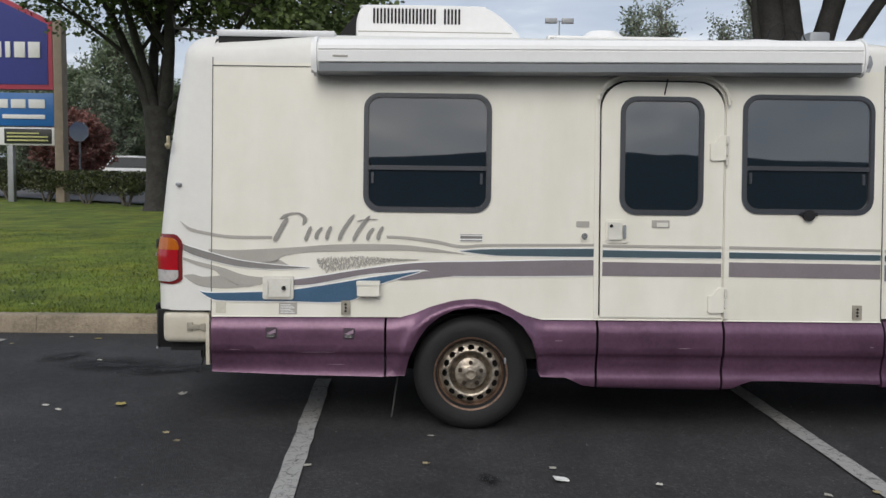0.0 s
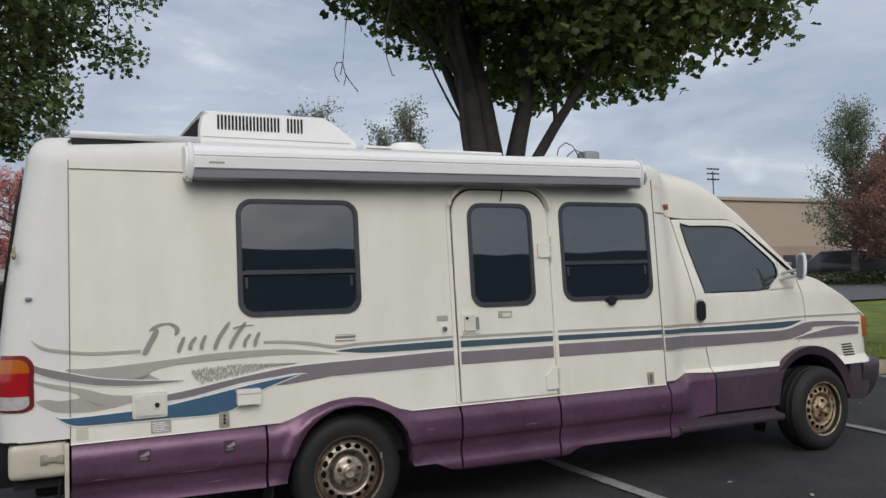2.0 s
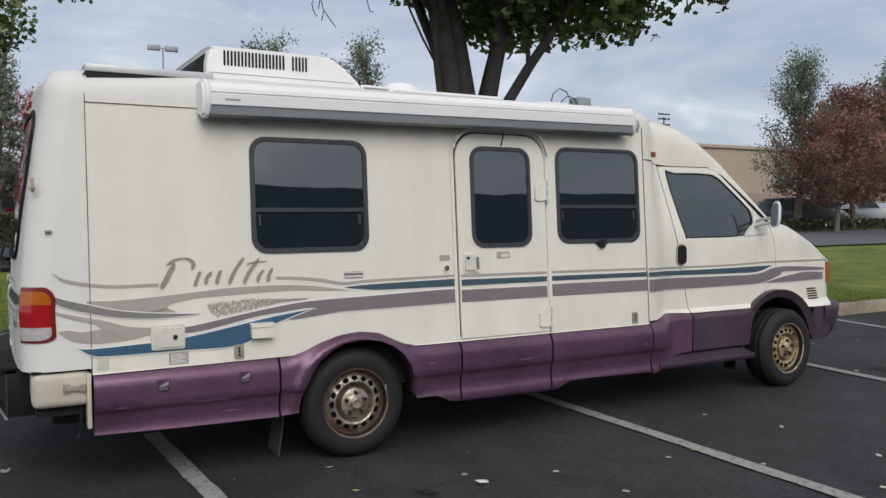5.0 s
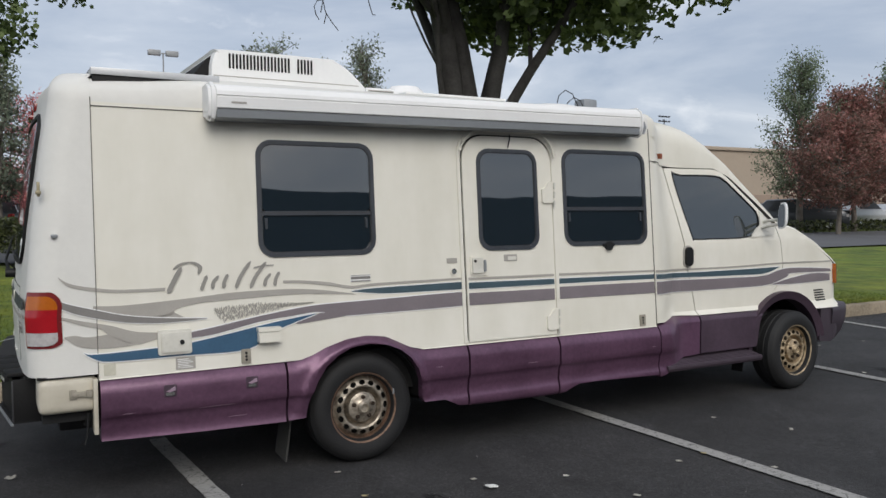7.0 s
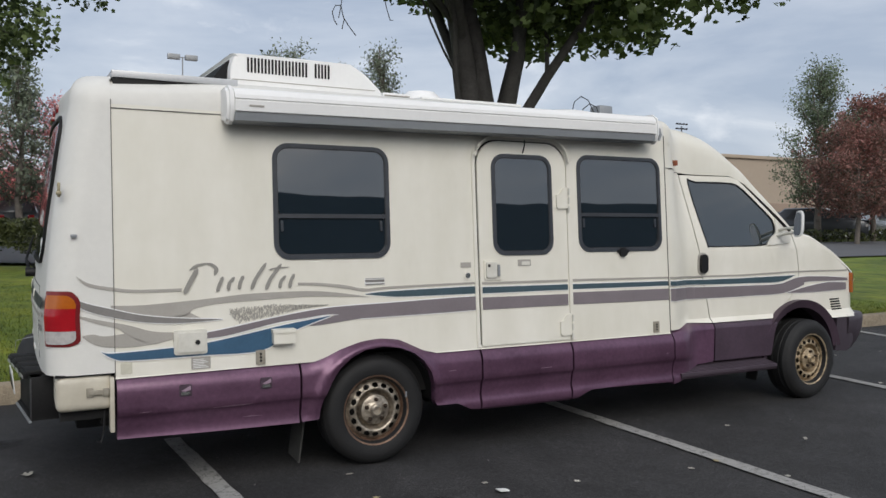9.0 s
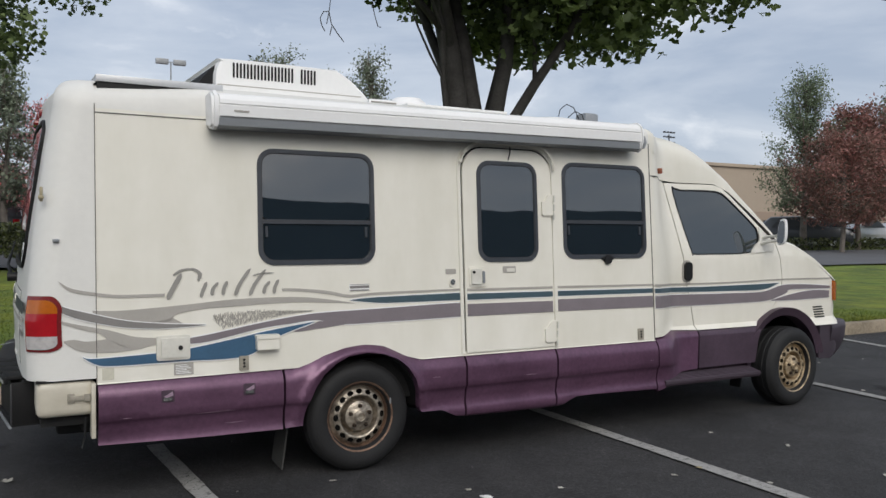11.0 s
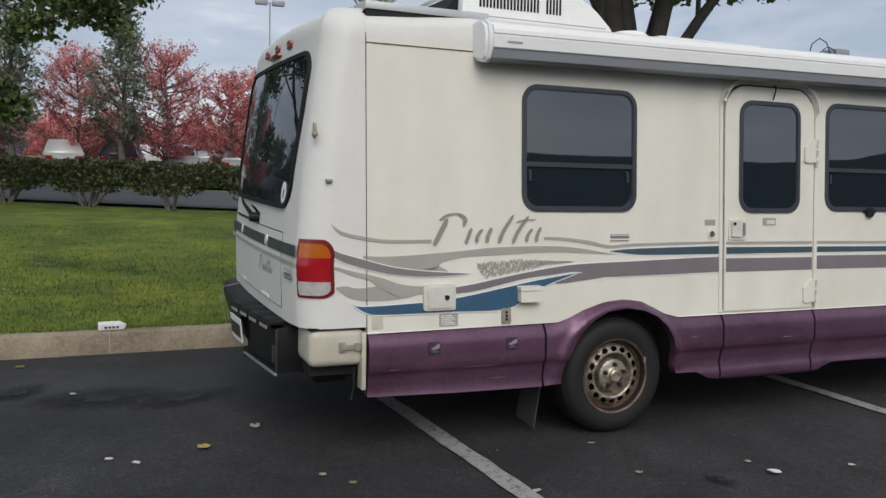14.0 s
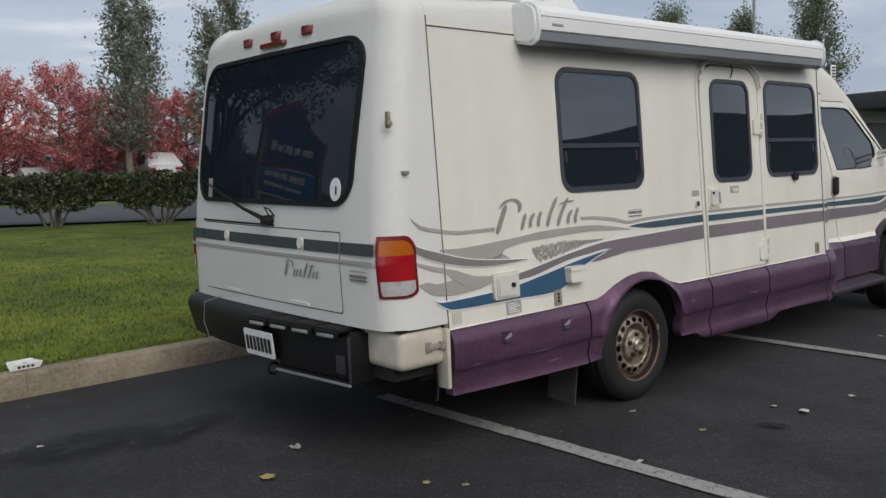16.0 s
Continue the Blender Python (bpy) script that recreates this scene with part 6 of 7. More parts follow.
left_maple = tree("maple_tree", L, "large green maple with fanned stems, standing before the hedge", [((-0.40, -0.2, 1), 3.6, 0.16, -0.18), ((-0.24, 0.1, 1), 3.8, 0.17, -0.08), ((-0.09, -0.1, 1), 3.8, 0.15, -0.02), ((0.05, 0.2, 1), 3.6, 0.13, 0.06), ((0.32, -0.1, 1), 3.9, 0.19, 0.14), ((0.75, -0.3, 0.75), 4.2, 0.12, 0.16)],
     [((0, 0, 0), 0.46), ((0, 0, 0.3), 0.36), ((0, 0, 1.4), 0.31), ((0.02, 0, 2.4), 0.36), ((0.03, 0, 3.0), 0.40)], LEAF, LEAF, BARK, 80000, 0.135, spread=0.8, depth=4, kids=3, up=0.3, fuzz=0.42, seed=23, keep=lambda t: t[2] > 6.1 - 0.9 * ease(-5.8, -4.2, t[0]), dome=(-6.2, 18.0, 9.0, 7.2, 6.0, 3.9, 460))
# low boughs of that maple, reaching out over the lawn, with one leafy shoot hanging down
rs = np.random.RandomState(61)
for pts, r in (([(-7.2, 18.0, 5.9), (-6.4, 15.6, 5.1), (-5.03, 14.4, 4.74), (-4.41, 14.3, 4.55), (-3.8, 14.3, 4.33), (-3.5, 14.2, 4.08)], 0.045), ([(-4.41, 14.3, 4.55), (-4.37, 14.3, 4.0), (-4.29, 14.3, 3.4), (-4.26, 14.3, 3.0), (-4.1, 14.3, 2.7)], 0.022),
               ([(-6.4, 16.5, 6.0), (-4.4, 14.8, 5.5), (-3.2, 14.3, 5.0), (-2.3, 14.2, 4.6)], 0.04), ([(-5.0, 15.5, 6.2), (-3.2, 14.4, 5.8), (-1.7, 14.2, 5.2)], 0.035)):
    part("low_bough", tube(pts, r, 6, [r * (1 - 0.7 * i / (len(pts) - 1)) for i in range(len(pts))]), BARK, left_maple)
clumps = [(-4.28, 3.0, 0.10), (-4.40, 2.62, 0.15), (-4.12, 2.66, 0.15), (-3.95, 2.62, 0.12), (-4.28, 2.42, 0.12), (-3.98, 4.02, 0.16), (-3.70, 4.20, 0.18), (-3.46, 4.22, 0.20), (-3.12, 4.50, 0.22), (-2.8, 4.66, 0.24), (-2.42, 4.8, 0.26), (-2.24, 4.42, 0.20), (-2.58, 4.5, 0.2), (-1.85, 5.1, 0.26), (-1.5, 5.4, 0.3), (-2.9, 5.2, 0.3), (-3.6, 5.1, 0.3)]
cs = np.concatenate([np.array([x, 14.3, z]) + np.clip(rs.normal(size=(int(800 * d), 3)), -1.7, 1.7) * d for x, z, d in clumps])
v, f = leaf_mesh(rs, cs, 0.115, 0.5, "maple")
add_leaves("bough_leaves", v, f, LEAF, left_maple)


def airy_tree(x, y, top, seed, material, label, count, width, size, low=0.2, cone=False, limbs=60, loose=0.013):
    """Upswept limbs with short twigs, the leaves sitting along the twigs."""
    rnd, rs = random.Random(seed), np.random.RandomState(seed)
    z0 = lie(y) - 0.05
    h = top - z0
    root = thing("street_tree", (x, y, z0), label, "tree", "street trees")
    verts, faces, ends = [], [], []
    lead = [Vector((x + 0.012 * h * math.sin(k * 1.3 + seed), y + 0.01 * h * math.cos(k + seed), z0 + h * 0.93 * k / 8)) for k in range(9)]
    tube_rows(verts, faces, lead, [0.019 * h * (1 - k / 9) + 0.015 for k in range(9)], 8)

    def reach(t):
        if cone:
            return width * h * max(0.02, 1.02 - t) ** 0.75 * min(1.0, 0.25 + (t - low) / 0.16)
        return width * h * math.sin(math.pi * min(1.0, max(0.03, (t - low * 0.5) / (1.03 - low * 0.5)))) ** 0.75

    for k in range(limbs):
        t1 = low + (0.99 - low) * ((k + rnd.random()) / limbs) ** 0.9
        t0 = max(low * 0.8, t1 - rnd.uniform(0.10, 0.22))
        a = k * 2.4 + rnd.uniform(-0.4, 0.4)
        r = reach(t1) * rnd.uniform(0.45, 1.08)
        out_dir = Vector((math.cos(a), math.sin(a), 0))
        p, q = Vector((x, y, z0 + h * min(t0, 0.9))), Vector((x, y, z0 + h * t1)) + out_dir * r
        mid_p = p.lerp(q, 0.55) + out_dir * 0.10 * r - Vector((0, 0, 0.02 * h))
        tube_rows(verts, faces, [p, mid_p, q], [0.0055 * h, 0.004 * h, 0.0015 * h], 5)
        for j in range(6):
            s = rnd.uniform(0.3, 1.0)
            g = p.lerp(mid_p, s / 0.55) if s < 0.55 else mid_p.lerp(q, (s - 0.55) / 0.45)
            d = (out_dir * rnd.uniform(0.0, 0.9) + Vector((rnd.uniform(-0.8, 0.8), rnd.uniform(-0.8, 0.8), rnd.uniform(0.1, 1.1)))).normalized()
            e = g + d * h * rnd.uniform(0.05, 0.115)
            tube_rows(verts, faces, [g, e], [0.0018 * h, 0.0006 * h], 3)
            ends.append((tuple(g), tuple(e)))
    from_arrays("trunk", [tuple(v) for v in verts], faces, PALEBARK, root, smooth=True)
    ends = np.array(ends)
    pick = rs.randint(0, len(ends), count)
    along = rs.uniform(0, 1, count)[:, None]
    c = ends[pick, 0] * (1 - along) + ends[pick, 1] * along + np.clip(rs.normal(size=(count, 3)), -1.8, 1.8) * loose * h
    v, f = leaf_mesh(rs, c, size, 0.4, "oval")
    add_leaves("crown", v, f, material, root)
    return root


for i, (x, y, top, w) in enumerate(((-1.7, 36, 9.3, 0.21), (9.8, 36, 10.4, 0.15), (14.6, 37, 10.0, 0.16), (12.5, 41, 12.0, 0.12), (17.8, 41, 12.8, 0.13), (-6.3, 37, 9.3, 0.2), (-22, 40, 6.5, 0.2), (-16.5, 36, 6.6, 0.22))):
    airy_tree(x, y, top, 40 + i, LEAF_OL, "slender grey-green street tree with airy limbs", 4600, w * 1.55, 0.2, 0.24, cone=True, limbs=36, loose=0.022)
for i, (x, y, top) in enumerate(((-7.6, 38, 6.6), (-3.6, 39, 7.4), (0.3, 38, 7.8), (3.4, 38.5, 6.6), (5.2, 40, 6.9), (7.2, 37.5, 7.0), (11.3, 39, 6.2), (13.8, 39, 6.2), (17.0, 40, 6.0), (9.2, 38.5, 6.0))):
    airy_tree(x, y, top, 70 + i, LEAF_RED, "wispy crimson autumn maple beyond the parked cars", 10500, 0.42, 0.13, 0.2, limbs=70, loose=0.016)
for i, (x, y, top) in enumerate(((37.6, 22.6, 8.2), (42.4, 22.0, 8.2), (-15.1, 30, 4.3))):
    airy_tree(x, y, top, 90 + i, LEAF_MAR, "crimson and olive autumn tree", 19000, 0.48, 0.19, 0.27, limbs=80, loose=0.03)
for i, (x, y, top) in enumerate(((-26, 44, 6.2), (-19, 46, 6.6), (-12.0, 44, 6.4), (-34, 46, 6.4))):
    airy_tree(x, y, top, 110 + i, LEAF_OL, "broad olive-green tree in the distance", 9000, 0.45, 0.2, 0.16, limbs=70, loose=0.02)

airy_tree(33.6, 22.7, 9.7, 130, LEAF_DK, "tall dull-green street tree with an open crown", 15000, 0.36, 0.125, 0.25, cone=True, limbs=34, loose=0.022)
for x, y, top, w in ((44.5, 24.5, 10.6, 0.17), (53, 24, 13.6, 0.17)):
    airy_tree(x, y, top, int(x), LEAF_DK, "slender dull-green street tree", 11000, w * 1.5, 0.2, 0.3, cone=True, limbs=50, loose=0.022)
airy_tree(32.2, 19.6, 6.3, 131, LEAF_MAR, "small rusty autumn tree beside the street", 16000, 0.52, 0.14, 0.3, limbs=70, loose=0.03)
for k in range(10):
    airy_tree(-9.5 + 3.1 * k + 0.7 * (k % 3), 54.5 + 0.8 * (k % 2), 4.7 + 0.4 * (k % 3), 160 + k, LEAF_RED, "low spreading orange-red maple behind the parked cars", 5200, 0.75, 0.2, 0.3, limbs=50, loose=0.03)
for i, (x, y, top, w) in enumerate(((-19.4, 40, 7.6, 0.36), (-16.6, 39, 9.6, 0.27), (-23.0, 42, 7.4, 0.4), (-14.8, 42, 7.0, 0.36))):
    airy_tree(x, y, top, 140 + i, LEAF_DK, "broad dull-green tree behind the hedge", 15000, w, 0.2, 0.2, limbs=80, loose=0.024)


# ---------------------------------------------------------------- hedge
def shrub(seed, wide=2.3, high=1.13):
    rnd, rs = random.Random(seed), np.random.RandomState(seed)
    root = thing("hedge_shrub", (0, 0, 0), "clipped dark green hedge shrub with bare stems below", "hedge", "hedge shrubs")
    verts, faces = [], []
    for k in range(9):
        a = rnd.uniform(0, 2 * math.pi)
        q = Vector((math.cos(a) * rnd.uniform(0.2, 0.75), math.sin(a) * rnd.uniform(0.1, 0.4), rnd.uniform(0.45, 0.8)))
        p = Vector((math.cos(a) * 0.08, math.sin(a) * 0.06, -0.05))
        tube_rows(verts, faces, [p, p.lerp(q, 0.5) + Vector((0, 0, 0.06)), q], [0.032, 0.024, 0.014], 5)
    from_arrays("stem", [tuple(v) for v in verts], faces, PALEBARK, root, smooth=True)
    n = 5200
    u = rs.uniform(-1, 1, n)
    w = rs.uniform(-1, 1, n)
    edge = rs.uniform(0, 1, n) ** 0.45
    z = 0.34 + (high - 0.34) * rs.uniform(0, 1, n) ** 0.8
    low = 0.30 + 0.30 * np.abs(u) ** 2 + 0.12 * np.sin(u * 7 + seed)
    x = u * wide / 2 * (0.75 + 0.25 * np.minimum(1, (z - 0.2) / 0.5))
    y = np.sign(w) * np.abs(w) ** 0.5 * 0.52 * edge
    top = high * (0.965 + 0.05 * np.sin(x * 4 + seed))
    z = np.where(z < low, low + rs.uniform(0, 0.5, n), z)
    z = np.minimum(z, top + rs.normal(size=n) * 0.03)
    v, f = leaf_mesh(rs, np.stack([x, y, z], 1), 0.085, 0.25, "oval")
    add_leaves("foliage", v, f, LEAF_HEDGE, root)
    return root


kinds = [shrub(s) for s in (1, 2, 3)]
curve = smooth_ring(ROAD, False, 40)
line_pts, run = [], 0.0
for (xa, ya), (xb, yb) in zip(curve, curve[1:]):
    run += math.hypot(xb - xa, yb - ya)
    if run >= 2.02:
        run = 0.0
        line_pts.append((xb, yb - 0.75, math.degrees(math.atan2(yb - ya, xb - xa))))
used = 0
for x, y, a in line_pts:
    if not (-26 < x < 10.5) or -8.9 < x < -5.6:
        continue
    s = 1.0 + 0.06 * math.sin(used * 2.1)
    m = pose(x, y, lie(y) - 0.02, 0, 0, a)
    if used < 3:
        kinds[used].matrix_basis = m
    else:
        copy_thing(kinds[used % 3], m)
    used += 1
# clipped hedge on the far side of the street
rs = np.random.RandomState(5)
cs = []
for x in np.arange(20, 62, 0.05):
    y = np.interp(x, [p[0] for p in ROAD], [p[1] for p in ROAD]) + 9.6
    for _ in range(7):
        cs.append((x + rs.normal() * 0.05, y + rs.uniform(-0.5, 0.5), lie(y) + 0.62 * rs.uniform(0, 1) ** 0.6 + 0.04 * math.sin(x * 2)))
low_hedge = thing("low_hedge", (40, 22, lie(22)), "long low clipped green hedge across the street", "hedge")
v, f = leaf_mesh(rs, np.array(cs), 0.17, 0.3, "oval")
add_leaves("foliage", v, f, LEAF_HEDGE, low_hedge)


# ---------------------------------------------------------------- parked cars far off
def car(body_mat, label, kind="sedan"):
    root = thing("parked_car", (0, 0, 0), label, "car", "parked cars")
    high = {"sedan": 1.42, "suv": 1.68, "pickup": 1.66}[kind]
    hood = {"sedan": 0.92, "suv": 1.02, "pickup": 1.10}[kind]
    if kind == "pickup":
        roof = [(-2.5, 0.0), (-2.5, 0.08), (-0.6, 0.10), (-0.5, 1.0), (0.55, 1.0), (1.15, 0.12), (2.5, 0.02), (2.6, -0.2)]
    else:
        roof = [(-2.25, 0.0), (-2.2, 0.20), (-1.75, 0.75 if kind == "suv" else 0.30), (-1.2 if kind == "sedan" else -1.6, 0.95), (-0.2, 1.0), (0.35, 0.93), (1.05, 0.12), (1.9, 0.0), (2.25, -0.12)]
    bm = bmesh.new()
    rows = []
    for x, t in [(-2.28, -0.3)] + roof + [(2.35, -0.55)]:
        top = hood + max(t, 0) * (high - hood)
        belt = min(hood, hood + min(t, 0) * 0.55)
        wtop = 0.86 - 0.22 * max(t, 0)
        half = 0.90 - (0.14 if abs(x) > 2.1 else 0)
        prof = [(-half * 0.92, 0.30), (-half, 0.45), (-half, belt - 0.06), (-half * 0.96, belt), (-wtop, max(top - 0.06, belt)), (-wtop * 0.85, max(top, belt)), (0, max(top, belt) + 0.015)]
        prof += [(-y, z) for y, z in reversed(prof[:-1])]
        rows.append([bm.verts.new((x, y, z)) for y, z in prof])
    for a, b in zip(rows, rows[1:]):
        for i in range(len(a) - 1):
            bm.faces.new((a[i], a[i + 1], b[i + 1], b[i]))
    bm.faces.new(rows[0])
    bm.faces.new(rows[-1])
    part("body", bm, body_mat, root)
    hg = high - hood
    for s in (-1, 1):
        ring = [(-0.48, 0.08), (0.92, 0.08), (0.42, 0.88), (-0.42, 0.88)] if kind == "pickup" else [(-1.55, 0.10), (0.92, 0.10), (0.30, 0.86), (-1.15, 0.86)]
        part("side_glass", sheet([(u, hood + w * hg) for u, w in ring], [], lambda u, v, d: (u, s * (0.885 - 0.24 * (v - hood) / hg + d), v), 0.01), SHADE, root)
    part("windscreen", sheet([(-0.70, hood + 0.04), (0.70, hood + 0.04), (0.58, high - 0.10), (-0.58, high - 0.10)], [], lambda u, v, d: (1.14 - 0.74 * (v - hood) / hg + d, u, v), 0.01), SHADE, root)
    for x in (-1.4, 1.42):
        for y in (-0.86, 0.72):
            w = part("wheel", lathe([(0.0005, 0.0), (0.2, 0.0), (0.22, -0.01), (0.31, 0.0), (0.325, 0.03), (0.325, 0.12), (0.0005, 0.13)], (x, y, 0.325), n=20), RUBBER, root)
            part("rim", lathe([(0.0005, -0.008), (0.19, -0.006), (0.21, -0.014)], (x, y if y < 0 else y + 0.15, 0.325), n=16), ALU, w)
    for s in (-0.62, 0.62):
        part("tail_light", box((-2.30, s - 0.14, hood - 0.28), (-2.22, s + 0.14, hood - 0.12), 0.01), RED, root)
        part("headlight", box((2.20, s - 0.16, hood - 0.36), (2.33, s + 0.16, hood - 0.22), 0.01), CLEAR, root)
    return root


paints = [("white", (0.7, 0.7, 0.7)), ("silver", (0.35, 0.36, 0.37)), ("dark grey", (0.06, 0.065, 0.07)), ("light blue-grey", (0.22, 0.27, 0.31)), ("black", (0.02, 0.02, 0.022)), ("slate grey", (0.045, 0.05, 0.058))]
cars = {}
for i, (word, rgb) in enumerate(paints):
    kind = ("suv", "sedan", "sedan", "pickup", "sedan", "suv")[i]
    cars[word] = [car(mat(f"car_paint_{i}", rgb, 0.3, 0.2, vary=0.05, coat=0.6), f"{word} {kind} parked across the street".replace("suv", "sport utility car"), kind), False]


def park(word, x, y, a):
    m = pose(x, y, lie(y) + 0.075, 0, 0, a)
    first = cars[word]
    if not first[1]:
        first[0].matrix_basis = m
        first[1] = True
    else:
        copy_thing(first[0], m)


row = [(word, -12.6 + 2.75 * k, 39.6 + 0.5 * (k % 3), a) for k, (word, a) in enumerate(zip(("white", "black", "silver", "white", "slate grey", "white", "silver", "white", "light blue-grey", "white", "silver", "white", "dark grey", "white"), (82, 264, 85, 94, 83, 266, 84, 262, 95, 85, 263, 84, 86, 265)))]
for word, x, y, a in row + [("slate grey", -9.1, 27.9, 146), ("slate grey", 35.6, 24.3, 307), ("white", 40.0, 26.5, 8), ("white", 45.5, 27.5, 5), ("white", -20.4, 45.5, 30), ("white", -14.5, 35.8, 20),
                            ("silver", 3.8, 51, 80), ("white", 7.4, 52, 85), ("dark grey", 10.6, 52, 80), ("white", 0.0, 52, 95), ("silver", 51, 29, 6), ("white", 38.0, 33.0, 10)]:
    park(word, x, y, a)


# ---------------------------------------------------------------- lamps, signs, buildings
def lot_lamp(x, y, top, heads, label):
    root = thing("parking_lamp", (x, y, lie(y)), label, "street lamp", "parking lamps")
    part("pole", tube([(x, y, lie(y) - 0.05), (x, y, top)], 0.075, 10, [0.09, 0.06]), POLE, root)
    part("arm", tube([(x - 0.8, y, top - 0.05), (x + (0.8 if heads > 1 else 0), y, top - 0.05)], 0.04, 8), POLE, root)
    for k in range(heads):
        s = -1 if k == 0 else 1
        hd = part("lamp_head", box((x + s * 0.80 - 0.56, y - 0.26, top - 0.26), (x + s * 0.80 + 0.56, y + 0.26, top + 0.20), 0.03), POLE, root)
        part("lens", box((x + s * 0.80 - 0.46, y - 0.19, top - 0.275), (x + s * 0.80 + 0.46, y + 0.19, top - 0.258)), CLEAR, hd)


lot_lamp(12.1, 75.0, 17.9, 2, "tall grey parking lamp with two box heads")
lot_lamp(33.0, 17.5, 12.0, 1, "tall grey parking lamp with one box head")

store = thing("store_building", (66, 62, lie(62)), "long tan flat-roofed store with a brown base", "building")
part("wall", box((58, 62, lie(62) - 1), (128, 90, 9.7)), TAN, store)
part("base", box((57.9, 61.9, lie(62) - 1), (128, 62.0, 4.5), 0.02), TAN2, store)
part("parapet", box((57.8, 61.75, 9.6), (128.2, 90, 10.0), 0.05), TAN, store)
for k in range(26):
    part("storefront_window", box((59.5 + 2.6 * k, 61.82, 2.0), (61.4 + 2.6 * k, 61.9, 3.5), 0.02), SHADE, store)
pink = thing("low_building", (-12, 62, lie(62)), "low pale brick building behind the trees", "building")
part("wall", box((-24, 62, 1), (22, 75, 4.8)), mat("pinkish_brick", (0.40, 0.25, 0.20), 0.9, vary=0.15), pink)
part("roof", box((-24.5, 61.5, 4.7), (22.5, 75.5, 5.2), 0.1), mat("pale_fascia", (0.50, 0.45, 0.38), 0.9, vary=0.1), pink)
for k in range(11):
    part("window", box((-22 + 4 * k, 61.93, 2.4), (-19.6 + 4 * k, 61.99, 3.9), 0.02), SHADE, pink)
shop = thing("corner_shop", (74, 27, lie(27)), "grey shop with a dark overhanging canopy", "building")
part("wall", box((70, 28, 0.5), (92, 40, 6.0)), mat("pale_grey_render", (0.30, 0.30, 0.30), 0.9, vary=0.1), shop)
part("canopy", box((68, 25, 5.2), (94, 40.5, 6.6), 0.1), SHADE, shop)
part("shop_window", box((71, 27.9, 1.2), (90, 27.98, 4.2), 0.02), SHADE, shop)

mast = thing("floodlight_mast", (60.7, 60.0, lie(60)), "tall mast with rows of floodlights", "street lamp")
part("pole", tube([(60.7, 60, 1), (60.7, 60, 12.4)], 0.06, 8), SHADE, mast)
for z in (11.5, 12.1, 12.6):
    bar = part("crossbar", box((59.9, 59.95, z - 0.025), (61.5, 60.05, z + 0.025)), SHADE, mast)
    for k in range(4):
        part("floodlight", box((59.9 + 0.45 * k, 59.8, z - 0.02), (60.06 + 0.45 * k, 60.05, z + 0.12), 0.02), SHADE, bar)

sign = thing("store_sign", (-15, 24, lie(24)), "tall roadside sign with blue and black panels on a wooden post", "sign")
part("post", box((-13.12, 23.8, lie(24) - 0.1), (-12.82, 24.2, 6.9), 0.02), WOODP, sign)
part("post", box((-17.9, 23.8, lie(24) - 0.1), (-17.6, 24.2, 6.9), 0.02), WOODP, sign)
pn = part("blue_panel", sheet([(-17.55, 4.56), (-17.55, 6.9), (-15.35, 7.9), (-13.16, 6.86), (-13.16, 4.56)], [], lambda u, v, d: (u, 23.86 + d, v), 0.3), REDSIGN, sign, "blue gabled panel with a red border")
part("panel_face", sheet([(-17.4, 4.72), (-17.4, 6.8), (-15.35, 7.72), (-13.31, 6.76), (-13.31, 4.72)], [], lambda u, v, d: (u, 23.84 + d, v), 0.02), BLUESIGN, pn)
for x0, x1 in ((-13.95, -13.55), (-14.42, -14.05), (-14.72, -14.55), (-15.3, -14.85), (-16.0, -15.45), (-16.9, -16.2)):
    part("white_bar", box((x0, 23.80, 5.62), (x1, 23.84, 6.15), 0.01), SIGNWHITE, pn)
pb = part("sky_blue_panel", box((-17.5, 23.88, 3.32), (-13.16, 24.15, 4.44), 0.01), SKYSIGN, sign, "sky-blue panel with white bars")
for x0, x1, z0, z1 in ((-14.0, -13.45, 3.92, 4.22), (-14.6, -14.1, 3.92, 4.22), (-15.2, -14.7, 3.92, 4.22), (-16.6, -15.4, 3.92, 4.22), (-14.9, -13.45, 3.56, 3.70), (-16.4, -15.1, 3.56, 3.70)):
    part("white_bar", box((x0, 23.85, z0), (x1, 23.88, z1), 0.005), SIGNWHITE, pb)
pw = part("white_panel", box((-17.5, 23.88, 2.66), (-13.16, 24.15, 3.27), 0.01), SIGNWHITE, sign)
part("black_face", box((-14.85, 23.84, 2.72), (-13.25, 23.88, 3.22), 0.005), SIGNBLACK, pw)
for k in range(3):
    part("pale_bar", box((-14.75, 23.81, 2.80 + 0.12 * k), (-13.35 - 0.3 * (k == 2), 23.84, 2.85 + 0.12 * k), 0.004), YELLOWISH, pw)
part("centre_post", box((-14.8, 23.9, lie(24) - 0.1), (-14.6, 24.1, 2.7), 0.02), POLE, sign)
stop = thing("road_sign", (-13.3, 26.2, lie(26.2)), "grey back of an octagonal road sign on a post", "road sign")
part("post", tube([(-13.3, 26.2, lie(26.2) - 0.1), (-13.3, 26.2, 3.6)], 0.035, 8), POLE, stop)
part("plate", sheet(circle(-13.3, 3.3, 0.38, 8, 22.5, 382.5), [], lambda u, v, d: (u, 26.14 + d, v), 0.02), ALU, stop)
ns = thing("parking_sign", (12.9, 4.8, lie(4.8)), "narrow white regulatory sign on a steel post", "road sign")
part("post", tube([(12.9, 4.8, lie(4.8) - 0.1), (12.9, 4.8, 3.09)], 0.03, 8), POLE, ns)
